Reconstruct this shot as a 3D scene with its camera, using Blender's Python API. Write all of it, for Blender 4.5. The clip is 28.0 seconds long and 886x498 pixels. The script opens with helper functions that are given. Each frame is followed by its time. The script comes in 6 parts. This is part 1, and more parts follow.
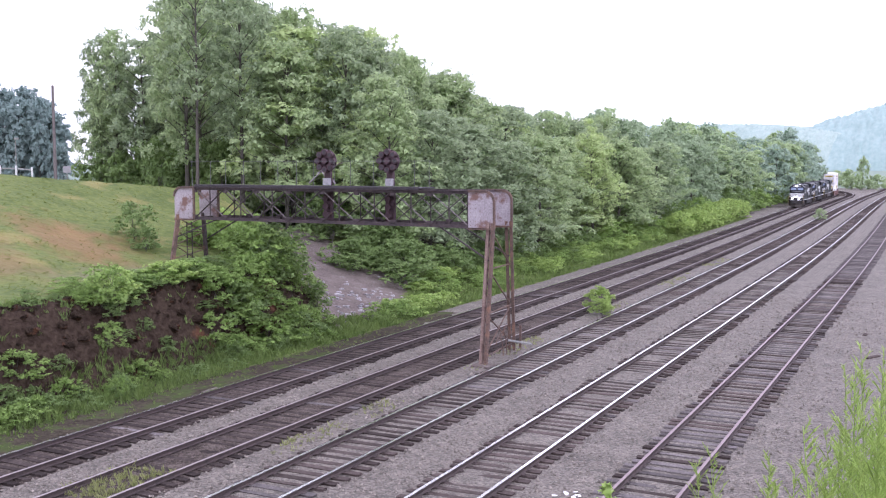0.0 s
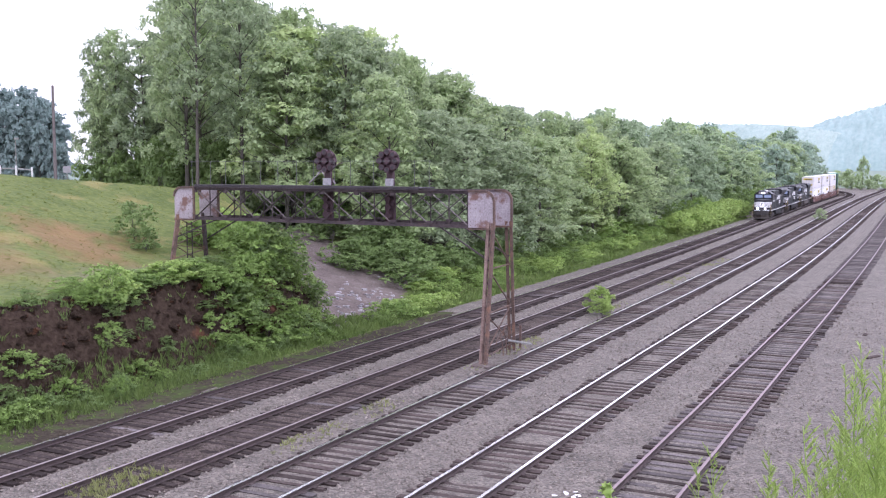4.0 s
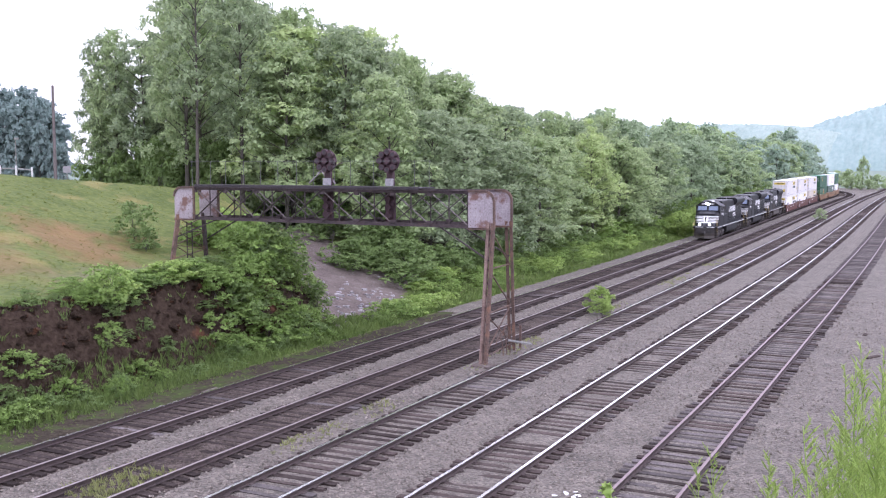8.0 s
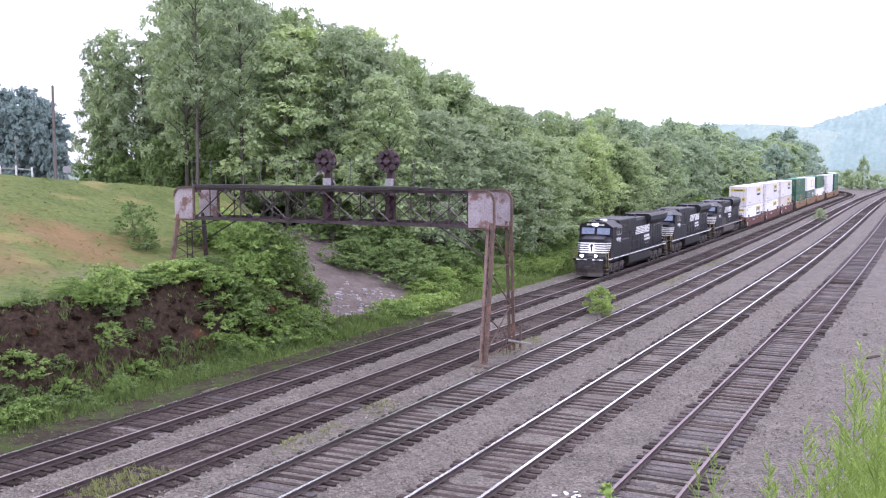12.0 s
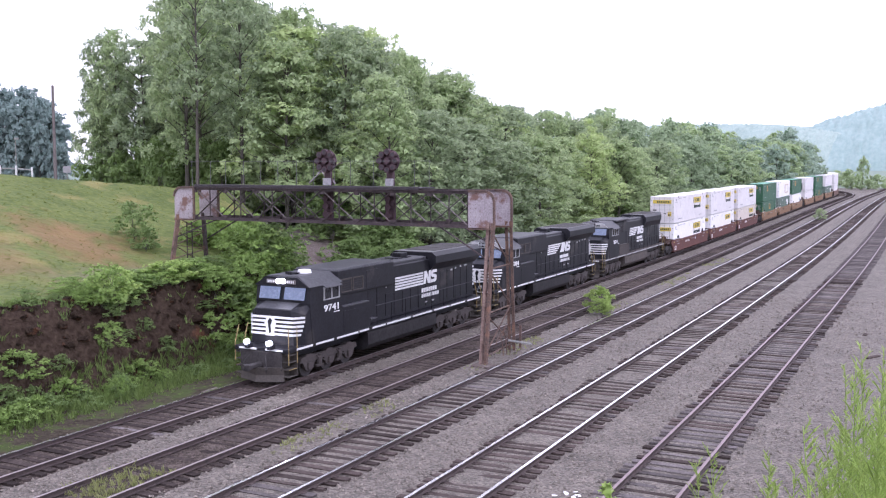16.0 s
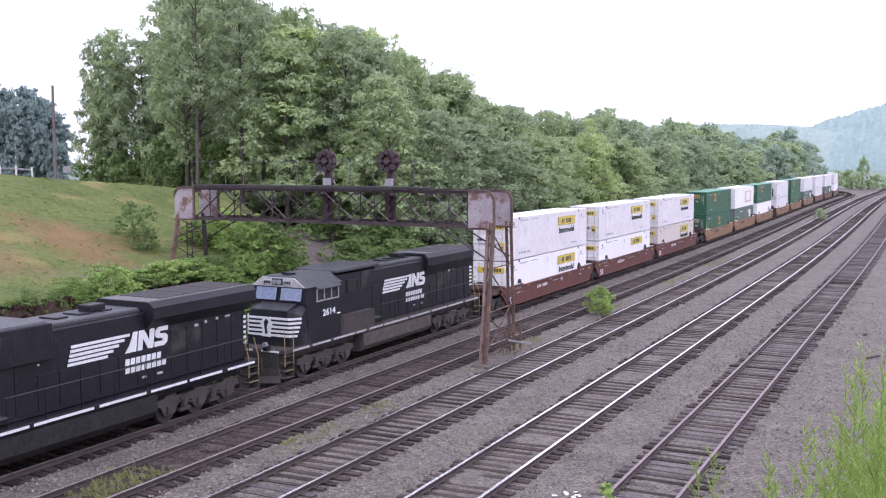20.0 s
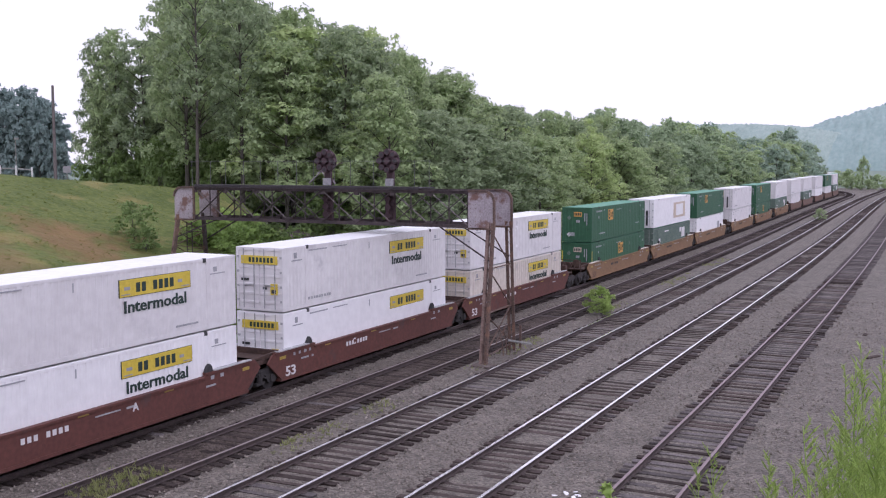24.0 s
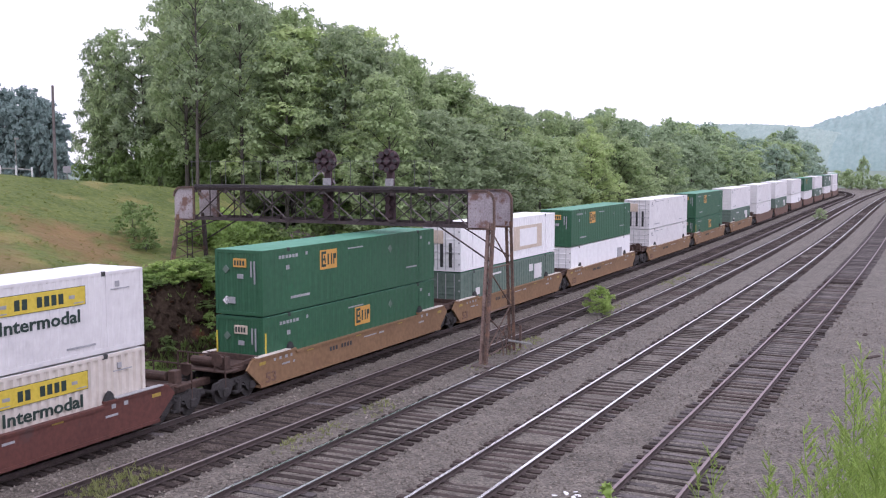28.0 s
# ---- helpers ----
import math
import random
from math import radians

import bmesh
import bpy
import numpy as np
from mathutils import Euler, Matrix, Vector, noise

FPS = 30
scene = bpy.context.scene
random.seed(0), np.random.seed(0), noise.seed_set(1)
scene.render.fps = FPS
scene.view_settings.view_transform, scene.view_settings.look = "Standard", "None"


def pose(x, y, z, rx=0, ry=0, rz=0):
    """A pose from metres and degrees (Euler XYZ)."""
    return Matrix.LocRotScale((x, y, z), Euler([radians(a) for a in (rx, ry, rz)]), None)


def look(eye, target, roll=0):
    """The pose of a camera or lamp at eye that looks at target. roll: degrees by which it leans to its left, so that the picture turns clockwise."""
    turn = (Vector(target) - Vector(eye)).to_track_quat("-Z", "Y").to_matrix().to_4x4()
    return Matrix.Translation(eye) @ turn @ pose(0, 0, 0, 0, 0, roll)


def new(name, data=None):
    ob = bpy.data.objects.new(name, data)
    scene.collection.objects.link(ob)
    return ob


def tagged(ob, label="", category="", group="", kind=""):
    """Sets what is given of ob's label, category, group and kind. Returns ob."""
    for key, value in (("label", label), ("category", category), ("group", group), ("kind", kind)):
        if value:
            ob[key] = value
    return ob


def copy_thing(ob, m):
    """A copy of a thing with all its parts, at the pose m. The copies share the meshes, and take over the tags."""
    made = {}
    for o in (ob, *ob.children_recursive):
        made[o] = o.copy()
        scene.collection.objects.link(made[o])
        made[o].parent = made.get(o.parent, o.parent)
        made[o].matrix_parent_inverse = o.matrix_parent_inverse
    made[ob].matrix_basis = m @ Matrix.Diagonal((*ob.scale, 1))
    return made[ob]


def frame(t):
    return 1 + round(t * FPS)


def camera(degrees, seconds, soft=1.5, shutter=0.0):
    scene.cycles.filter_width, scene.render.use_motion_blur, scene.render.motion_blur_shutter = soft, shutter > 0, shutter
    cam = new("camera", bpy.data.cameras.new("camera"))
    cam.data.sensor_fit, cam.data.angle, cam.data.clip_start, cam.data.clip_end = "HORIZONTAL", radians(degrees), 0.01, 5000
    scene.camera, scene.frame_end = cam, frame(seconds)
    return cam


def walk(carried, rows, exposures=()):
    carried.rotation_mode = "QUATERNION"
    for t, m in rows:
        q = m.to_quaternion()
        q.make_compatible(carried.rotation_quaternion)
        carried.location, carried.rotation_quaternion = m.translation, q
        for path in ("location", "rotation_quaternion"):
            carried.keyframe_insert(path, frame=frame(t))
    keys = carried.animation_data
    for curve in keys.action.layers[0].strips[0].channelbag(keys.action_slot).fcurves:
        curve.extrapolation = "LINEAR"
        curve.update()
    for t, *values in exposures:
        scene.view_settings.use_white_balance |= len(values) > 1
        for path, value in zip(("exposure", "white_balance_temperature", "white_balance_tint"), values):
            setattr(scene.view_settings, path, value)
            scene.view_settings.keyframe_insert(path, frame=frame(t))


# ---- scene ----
# ---------------------------------------------------------------- camera, fixed on a bank beside the line
EYE = Vector((0.0, 0.0, 10.075))
YAW, PITCH, ROLL = radians(27.314), radians(4.947), -0.074
AIM = EYE + Vector((-math.sin(YAW) * math.cos(PITCH), math.cos(YAW) * math.cos(PITCH), -math.sin(PITCH)))
cam = camera(46.945, 28.0, soft=1.15)
walk(cam, [(0.0, look(EYE, AIM, ROLL)), (28.0, look(EYE, AIM, ROLL))],
     exposures=[(0.0, 0.66, 5480, 26), (12.0, 0.65, 5480, 26), (17.0, 0.53, 5480, 26), (21.0, 0.33, 5520, 26), (25.0, -0.2, 5600, 25), (28.0, 0.12, 5620, 24)])

# ---------------------------------------------------------------- overcast sky and a weak wide sun
world = bpy.data.worlds.new("overcast_sky")
scene.world = world
world.use_nodes = True
wn = world.node_tree
wn.nodes.clear()
sky = wn.nodes.new("ShaderNodeTexSky")
sky.sky_type, sky.sun_disc = "NISHITA", False
sky.sun_elevation, sky.sun_rotation = radians(48), radians(120)
sky.dust_density, sky.air_density = 4.0, 1.0
grey = wn.nodes.new("ShaderNodeHueSaturation")
grey.inputs["Saturation"].default_value, grey.inputs["Value"].default_value = 0.25, 0.11
cloud = wn.nodes.new("ShaderNodeMix")
cloud.data_type = "RGBA"
cloud.inputs["Factor"].default_value = 0.85
cloud.inputs["B"].default_value = (1.38, 1.31, 1.27, 1)
wout = wn.nodes.new("ShaderNodeOutputWorld")
wbg = wn.nodes.new("ShaderNodeBackground")
wn.links.new(sky.outputs[0], grey.inputs["Color"])
wn.links.new(grey.outputs[0], cloud.inputs["A"])
wn.links.new(cloud.outputs["Result"], wbg.inputs["Color"])
wn.links.new(wbg.outputs[0], wout.inputs["Surface"])
wbg.inputs["Strength"].default_value = 1.0
sun = new("sun", bpy.data.lights.new("sun", "SUN"))
sun.data.energy, sun.data.angle, sun.data.color = 0.55, radians(25), (1.0, 0.96, 0.9)
sun.matrix_world = look((60, -40, 75), (0, 0, 0))


# ---------------------------------------------------------------- line of the tracks
KNOTS = (-30, 40, 100, 160, 220, 280, 300, 330, 420, 560)
BENDS = (0.00147, -0.00011, 0.00028, 0.00019, -0.00017, -0.00028, 0.0008, 0.0052, 0.0068, 0.0068)
S = np.arange(-260, 1300, 1.0)
TURN = np.cumsum(np.interp(S, KNOTS, BENDS) * (S > -60))
TURN -= TURN[260]
LX, LY = np.cumsum(-np.sin(TURN)), np.cumsum(np.cos(TURN))
LX, LY = LX - LX[260], LY - LY[260]
TRACKS = (-28.078, -23.499, -18.894, -13.513, -8.201)
GAUGE = 1.98


def line(s, u, z=0.0):
    """The place s metres along the line, u metres to its right."""
    t = np.interp(s, S, TURN)
    return Vector((np.interp(s, S, LX) + u * math.cos(t), np.interp(s, S, LY) + u * math.sin(t), z))


def heading(s):
    return math.degrees(float(np.interp(s, S, TURN)))


SIDE_TURN = np.cumsum(np.interp(S, (-30, 40, 100, 160, 220, 280, 340, 420, 560), (0.00147, -0.00011, 0.00028, 0.00019, -0.00017, -0.00028, 0.00135, 0.00238, 0.00301)) * (S > -60))
SIDE_TURN -= SIDE_TURN[260]
SX, SY = np.cumsum(-np.sin(SIDE_TURN)), np.cumsum(np.cos(SIDE_TURN))
SX, SY = SX - SX[260], SY - SY[260]


def on_track(n, s, u, z=0.0):
    """The first two tracks take the curve; the other three run on to the right of it."""
    if n < 2 or s < 270:
        return line(s, u, z)
    t = np.interp(s, S, SIDE_TURN)
    u += 0.0005 * max(0.0, s - 290) ** 2
    return Vector((np.interp(s, S, SX) + u * math.cos(t), np.interp(s, S, SY) + u * math.sin(t), z))


# ---------------------------------------------------------------- materials
def mat(name, low, high, scale=4.0, rough=0.8, bump=0.2, metal=0.0, fine=8.0, spot=None, spot_at=0.62, spot_scale=0.6, island=0.0, glow=0.0, dist=0.03, thin=0.0):
    """Two colours mixed by coarse and fine noise, with relief; spot: a third colour in patches of its own; island: brightness spread by object or piece."""
    m = bpy.data.materials.new(name)
    m.use_nodes = True
    n, l = m.node_tree.nodes, m.node_tree.links
    b = n["Principled BSDF"]
    co = n.new("ShaderNodeTexCoord")
    a = n.new("ShaderNodeTexNoise")
    a.inputs["Scale"].default_value, a.inputs["Detail"].default_value, a.inputs["Roughness"].default_value = scale, 6, 0.65
    f = n.new("ShaderNodeTexNoise")
    f.inputs["Scale"].default_value, f.inputs["Detail"].default_value = scale * fine, 3
    l.new(co.outputs["Object"], a.inputs["Vector"])
    l.new(co.outputs["Object"], f.inputs["Vector"])
    mix = n.new("ShaderNodeMath")
    mix.operation = "MULTIPLY_ADD"
    mix.inputs[1].default_value, mix.inputs[2].default_value = 0.5, 0.0
    l.new(f.outputs["Fac"], mix.inputs[0])
    add = n.new("ShaderNodeMath")
    add.operation = "MULTIPLY_ADD"
    add.inputs[1].default_value = 0.5
    l.new(a.outputs["Fac"], add.inputs[0])
    l.new(mix.outputs[0], add.inputs[2])
    ramp = n.new("ShaderNodeValToRGB")
    ramp.color_ramp.elements[0].position, ramp.color_ramp.elements[1].position = 0.36, 0.64
    ramp.color_ramp.elements[0].color, ramp.color_ramp.elements[1].color = (*low, 1), (*high, 1)
    l.new(add.outputs[0], ramp.inputs["Fac"])
    col = ramp.outputs["Color"]
    if spot:
        s = n.new("ShaderNodeTexNoise")
        s.inputs["Scale"].default_value, s.inputs["Detail"].default_value, s.inputs["Roughness"].default_value = spot_scale, 5, 0.6
        l.new(co.outputs["Object"], s.inputs["Vector"])
        r = n.new("ShaderNodeMapRange")
        r.inputs["From Min"].default_value, r.inputs["From Max"].default_value = spot_at, spot_at + 0.1
        l.new(s.outputs["Fac"], r.inputs["Value"])
        mx = n.new("ShaderNodeMix")
        mx.data_type = "RGBA"
        l.new(r.outputs[0], mx.inputs["Factor"])
        l.new(col, mx.inputs["A"])
        mx.inputs["B"].default_value = (*spot, 1)
        col = mx.outputs["Result"]
    if island:
        g = n.new("ShaderNodeNewGeometry")
        o = n.new("ShaderNodeObjectInfo")
        sm = n.new("ShaderNodeMath")
        sm.operation = "ADD"
        l.new(g.outputs["Random Per Island"], sm.inputs[0])
        l.new(o.outputs["Random"], sm.inputs[1])
        fr = n.new("ShaderNodeMath")
        fr.operation = "FRACT"
        l.new(sm.outputs[0], fr.inputs[0])
        r = n.new("ShaderNodeMapRange")
        r.inputs["To Min"].default_value, r.inputs["To Max"].default_value = 1 - island, 1 + island
        l.new(fr.outputs[0], r.inputs["Value"])
        hs = n.new("ShaderNodeHueSaturation")
        l.new(r.outputs[0], hs.inputs["Value"])
        l.new(col, hs.inputs["Color"])
        col = hs.outputs["Color"]
    l.new(col, b.inputs["Base Color"])
    b.inputs["Roughness"].default_value, b.inputs["Metallic"].default_value = rough, metal
    if thin:
        tr = n.new("ShaderNodeBsdfTranslucent")
        l.new(col, tr.inputs["Color"])
        ms = n.new("ShaderNodeMixShader")
        ms.inputs[0].default_value = thin
        l.new(b.outputs[0], ms.inputs[1])
        l.new(tr.outputs[0], ms.inputs[2])
        l.new(ms.outputs[0], n["Material Output"].inputs["Surface"])
    if bump:
        bp = n.new("ShaderNodeBump")
        bp.inputs["Strength"].default_value, bp.inputs["Distance"].default_value = bump, dist
        l.new(f.outputs["Fac"], bp.inputs["Height"])
        l.new(bp.outputs[0], b.inputs["Normal"])
    if glow:
        b.inputs["Emission Color"].default_value, b.inputs["Emission Strength"].default_value = (*high, 1), glow
    return m


def gravel(name, low, high, size, rough=0.72):
    """Broken stone: one tone a stone, joints dark, with slow stains over it."""
    m = mat(name, low, high, 0.5, rough, 0, fine=5)
    n, l = m.node_tree.nodes, m.node_tree.links
    b = n["Principled BSDF"]
    src = b.inputs["Base Color"].links[0].from_socket
    co = n.new("ShaderNodeTexCoord")
    v = n.new("ShaderNodeTexVoronoi")
    v.inputs["Scale"].default_value = size
    l.new(co.outputs["Object"], v.inputs["Vector"])
    sep = n.new("ShaderNodeSeparateColor")
    l.new(v.outputs["Color"], sep.inputs[0])
    r = n.new("ShaderNodeMapRange")
    r.inputs["To Min"].default_value, r.inputs["To Max"].default_value = 0.5, 1.45
    l.new(sep.outputs[0], r.inputs["Value"])
    hs = n.new("ShaderNodeHueSaturation")
    l.new(src, hs.inputs["Color"])
    l.new(r.outputs[0], hs.inputs["Value"])
    l.new(hs.outputs[0], b.inputs["Base Color"])
    bp = n.new("ShaderNodeBump")
    bp.inputs["Strength"].default_value, bp.inputs["Distance"].default_value = 1.0, 0.09
    bp.invert = True
    l.new(v.outputs["Distance"], bp.inputs["Height"])
    l.new(bp.outputs[0], b.inputs["Normal"])
    return m


BALLAST = gravel("ballast", (0.130, 0.111, 0.092), (0.216, 0.188, 0.158), 13.0)
BALLAST_OILY = gravel("oily_ballast", (0.072, 0.057, 0.049), (0.140, 0.115, 0.101), 13.0, 0.97)
DIRT = mat("trackside_dirt", (0.030, 0.025, 0.019), (0.092, 0.076, 0.056), 0.7, 0.95, 1.0, fine=9, spot=(0.062, 0.082, 0.028), spot_at=0.5, spot_scale=0.7, dist=0.08)
SOIL = mat("soil_grass", (0.065, 0.097, 0.017), (0.144, 0.172, 0.040), 0.32, 0.95, 0.9, fine=9, spot=(0.205, 0.19, 0.062), spot_at=0.56, spot_scale=0.3, dist=0.12)


def sorrel(m, places):
    """Rust-red patches of ripe grass round the given places, ragged by noise."""
    n, l = m.node_tree.nodes, m.node_tree.links
    b = n["Principled BSDF"]
    src = b.inputs["Base Color"].links[0].from_socket
    co = n.new("ShaderNodeTexCoord")
    no = n.new("ShaderNodeTexNoise")
    no.inputs["Scale"].default_value, no.inputs["Detail"].default_value = 0.7, 6
    l.new(co.outputs["Object"], no.inputs["Vector"])
    for (x, y), (rx, ry), amount, colour in places:
        mp = n.new("ShaderNodeMapping")
        mp.inputs["Location"].default_value = (-x / rx, -y / ry, 0)
        mp.inputs["Scale"].default_value = (1 / rx, 1 / ry, 0)
        l.new(co.outputs["Object"], mp.inputs["Vector"])
        ln = n.new("ShaderNodeVectorMath")
        ln.operation = "LENGTH"
        l.new(mp.outputs[0], ln.inputs[0])
        ad = n.new("ShaderNodeMath")
        ad.operation = "MULTIPLY_ADD"
        ad.inputs[1].default_value = 2.2
        l.new(no.outputs["Fac"], ad.inputs[0])
        l.new(ln.outputs["Value"], ad.inputs[2])
        r = n.new("ShaderNodeMapRange")
        r.inputs["From Min"].default_value, r.inputs["From Max"].default_value = 1.5, 2.3
        r.inputs["To Min"].default_value, r.inputs["To Max"].default_value = amount, 0.0
        l.new(ad.outputs[0], r.inputs["Value"])
        mx = n.new("ShaderNodeMix")
        mx.data_type = "RGBA"
        l.new(r.outputs[0], mx.inputs["Factor"])
        l.new(src, mx.inputs["A"])
        mx.inputs["B"].default_value = (*colour, 1)
        src = mx.outputs["Result"]
    l.new(src, b.inputs["Base Color"])


PATCHES = [((-47.0, 43.5), (4.6, 3.0), 0.7, (0.225, 0.122, 0.06)), ((-44.5, 36.0), (3.4, 2.2), 0.55, (0.20, 0.12, 0.06)), ((-41.0, 41.0), (2.6, 3.6), 0.5, (0.18, 0.15, 0.095)), ((-48.0, 37.5), (4.0, 2.2), 0.45, (0.22, 0.15, 0.065)), ((-52.0, 41.0), (3.0, 2.0), 0.45, (0.23, 0.155, 0.07))]
sorrel(SOIL, PATCHES)
ROCK = mat("rock_face", (0.028, 0.018, 0.014), (0.076, 0.055, 0.039), 0.8, 0.9, 1.0, fine=5, spot=(0.16, 0.075, 0.045), spot_at=0.57, spot_scale=0.35, dist=0.3)
PATH = mat("gravel_path", (0.088, 0.066, 0.058), (0.185, 0.150, 0.135), 0.7, 0.95, 1.0, fine=12, spot=(0.27, 0.25, 0.24), spot_at=0.6, spot_scale=1.7, dist=0.1)
LEAVES = [mat("leaves_deep", (0.272, 0.346, 0.199), (0.418, 0.501, 0.290), 0.5, 0.7, 0, island=0.14, thin=0.5),
          mat("leaves_mid", (0.315, 0.406, 0.205), (0.489, 0.584, 0.302), 0.5, 0.7, 0, island=0.14, thin=0.5),
          mat("leaves_light", (0.397, 0.495, 0.211), (0.581, 0.685, 0.320), 0.5, 0.7, 0, island=0.14, thin=0.5)]
# Far foliage: aerial haze painted into the leaf colours, palest for the distant kind
LEAVES_HAZE = [mat("leaves_hazy", (0.284, 0.371, 0.226), (0.423, 0.519, 0.319), 0.4, 0.75, 0, island=0.12, thin=0.5),
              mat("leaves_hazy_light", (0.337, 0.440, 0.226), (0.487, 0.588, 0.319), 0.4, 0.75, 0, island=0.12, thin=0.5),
              mat("leaves_distant_haze", (0.321, 0.424, 0.319), (0.455, 0.557, 0.424), 0.4, 0.75, 0, island=0.10, thin=0.5)]
# Trees across the road: the blue of distance haze is put into the leaf colour
LEAVES_BLUE_HAZE = mat("leaves_blue_haze", (0.224, 0.308, 0.287), (0.336, 0.420, 0.385), 0.4, 0.8, 0, island=0.12, thin=0.5)
LEAVES_SHRUB = [mat("shrub_deep", (0.155, 0.232, 0.076), (0.269, 0.371, 0.120), 0.7, 0.7, 0, island=0.18, thin=0.45),
                mat("shrub_light", (0.207, 0.312, 0.078), (0.335, 0.466, 0.126), 0.7, 0.7, 0, island=0.18, thin=0.45)]
LEAVES_BRIGHT = mat("leaves_bright", (0.296, 0.414, 0.104), (0.441, 0.572, 0.168), 0.7, 0.65, 0, island=0.16, thin=0.45)
# Ridge woods: aerial haze is mixed into this pale blue-green base colour
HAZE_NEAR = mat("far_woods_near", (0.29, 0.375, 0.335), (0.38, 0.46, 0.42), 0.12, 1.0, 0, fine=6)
FAR_FIELD = mat("far_field", (0.16, 0.215, 0.17), (0.23, 0.285, 0.225), 0.05, 1.0, 0, fine=6)
BARK = mat("bark", (0.05, 0.042, 0.036), (0.13, 0.115, 0.10), 3, 0.9, 0.6)
RAIL_SIDE = mat("rail_rust", (0.04, 0.03, 0.03), (0.095, 0.068, 0.062), 3, 0.8, 0.2)
RAIL_HEAD = mat("rail_polished", (0.8, 0.79, 0.81), (0.94, 0.93, 0.95), 3, 0.25, 0, metal=1.0)
RAIL_DULL = mat("rail_worn", (0.22, 0.18, 0.178), (0.36, 0.31, 0.305), 3, 0.5, 0, metal=0.3)
RAIL_PINK = mat("rail_rosy", (0.188, 0.131, 0.136), (0.285, 0.210, 0.218), 3, 0.45, 0, metal=0.3)
TIE = mat("tie_timber", (0.044, 0.033, 0.031), (0.106, 0.085, 0.078), 2.5, 0.95, 0.6, island=0.45)
TRUSS = mat("dark_steel", (0.030, 0.024, 0.027), (0.085, 0.062, 0.062), 2.0, 0.85, 0.3, spot=(0.15, 0.09, 0.07), spot_at=0.62, spot_scale=1.2)
TRUSS_PALE = mat("faded_steel", (0.085, 0.07, 0.07), (0.21, 0.18, 0.175), 1.2, 0.85, 0.3, spot=(0.07, 0.05, 0.045), spot_at=0.55, spot_scale=1.0)
RUST = mat("rusty_steel", (0.07, 0.05, 0.045), (0.19, 0.12, 0.09), 2.0, 0.85, 0.3, spot=(0.22, 0.12, 0.08), spot_at=0.56, spot_scale=1.0)
LEG_RUST = mat("leg_rust", (0.15, 0.10, 0.085), (0.30, 0.215, 0.18), 1.6, 0.85, 0.3, spot=(0.10, 0.06, 0.05), spot_at=0.55, spot_scale=1.3)
PLATE = mat("plate_faded", (0.27, 0.235, 0.25), (0.46, 0.41, 0.44), 1.6, 0.8, 0.2, spot=(0.18, 0.105, 0.088), spot_at=0.53, spot_scale=1.1)


# ---------------------------------------------------------------- mesh helpers
def mesh_of(name, verts, faces, material, smooth=False):
    me = bpy.data.meshes.new(name)
    me.from_pydata([tuple(v) for v in verts], [], faces)
    for mm in (material if isinstance(material, (list, tuple)) else [material]):
        me.materials.append(mm)
    if smooth:
        me.shade_smooth()
    me.update()
    return me


def part(name, bm, material, parent, label="", tall=1.0):
    """Links a bmesh as one mesh object under a thing or a part; tall: the measure of its heights."""
    me = bpy.data.meshes.new(name)
    if tall != 1.0:
        for v in bm.verts:
            v.co.z *= tall
    bm.to_mesh(me)
    bm.free()
    for mm in (material if isinstance(material, (list, tuple)) else [material]):
        me.materials.append(mm)
    ob = new(name, me)
    ob.parent = parent
    return tagged(ob, label)


def box(bm, x0, x1, y0, y1, z0, z1, bevel=0.0):
    r = bmesh.ops.create_cube(bm, size=1)
    for v in r["verts"]:
        v.co = Vector(((x0 + x1) / 2 + v.co.x * (x1 - x0), (y0 + y1) / 2 + v.co.y * (y1 - y0), (z0 + z1) / 2 + v.co.z * (z1 - z0)))
    if bevel:
        es = list({e for v in r["verts"] for e in v.link_edges})
        bmesh.ops.bevel(bm, geom=es, offset=bevel, segments=1, affect="EDGES")
    return bm


def bar(bm, a, b, w, h=None):
    """A straight bar of section w x h from a to b."""
    a, b = Vector(a), Vector(b)
    d = b - a
    r = bmesh.ops.create_cube(bm, size=1)
    q = d.to_track_quat("Z", "Y").to_matrix()
    for v in r["verts"]:
        v.co = (a + b) / 2 + q @ Vector((v.co.x * w, v.co.y * (h or w), v.co.z * d.length))
    return bm


def cyl(bm, a, b, r0, r1=None, n=10):
    a, b = Vector(a), Vector(b)
    d = b - a
    r = bmesh.ops.create_cone(bm, cap_ends=True, segments=n, radius1=r0, radius2=r0 if r1 is None else r1, depth=d.length)
    q = d.to_track_quat("Z", "Y").to_matrix()
    for v in r["verts"]:
        v.co = (a + b) / 2 + q @ v.co
    return bm


def prism(bm, outline, axis, lo, hi):
    """An outline of (p, q) pushed along an axis: 'x' takes it as (y, z), 'y' as (x, z), 'z' as (x, y)."""
    place = {"x": lambda p, q, t: (t, p, q), "y": lambda p, q, t: (p, t, q), "z": lambda p, q, t: (p, q, t)}[axis]
    a = [bm.verts.new(place(p, q, lo)) for p, q in outline]
    b = [bm.verts.new(place(p, q, hi)) for p, q in outline]
    bm.faces.new(a), bm.faces.new(b[::-1])
    for i in range(len(a)):
        j = (i + 1) % len(a)
        bm.faces.new((a[i], b[i], b[j], a[j]))
    bmesh.ops.recalc_face_normals(bm, faces=bm.faces[:])
    return bm


def thing(name, label, category, group="", kind="", m=None):
    ob = tagged(new(name), label, category, group, kind)
    if m is not None:
        ob.matrix_world = m
    return ob


def BM():
    return bmesh.new()


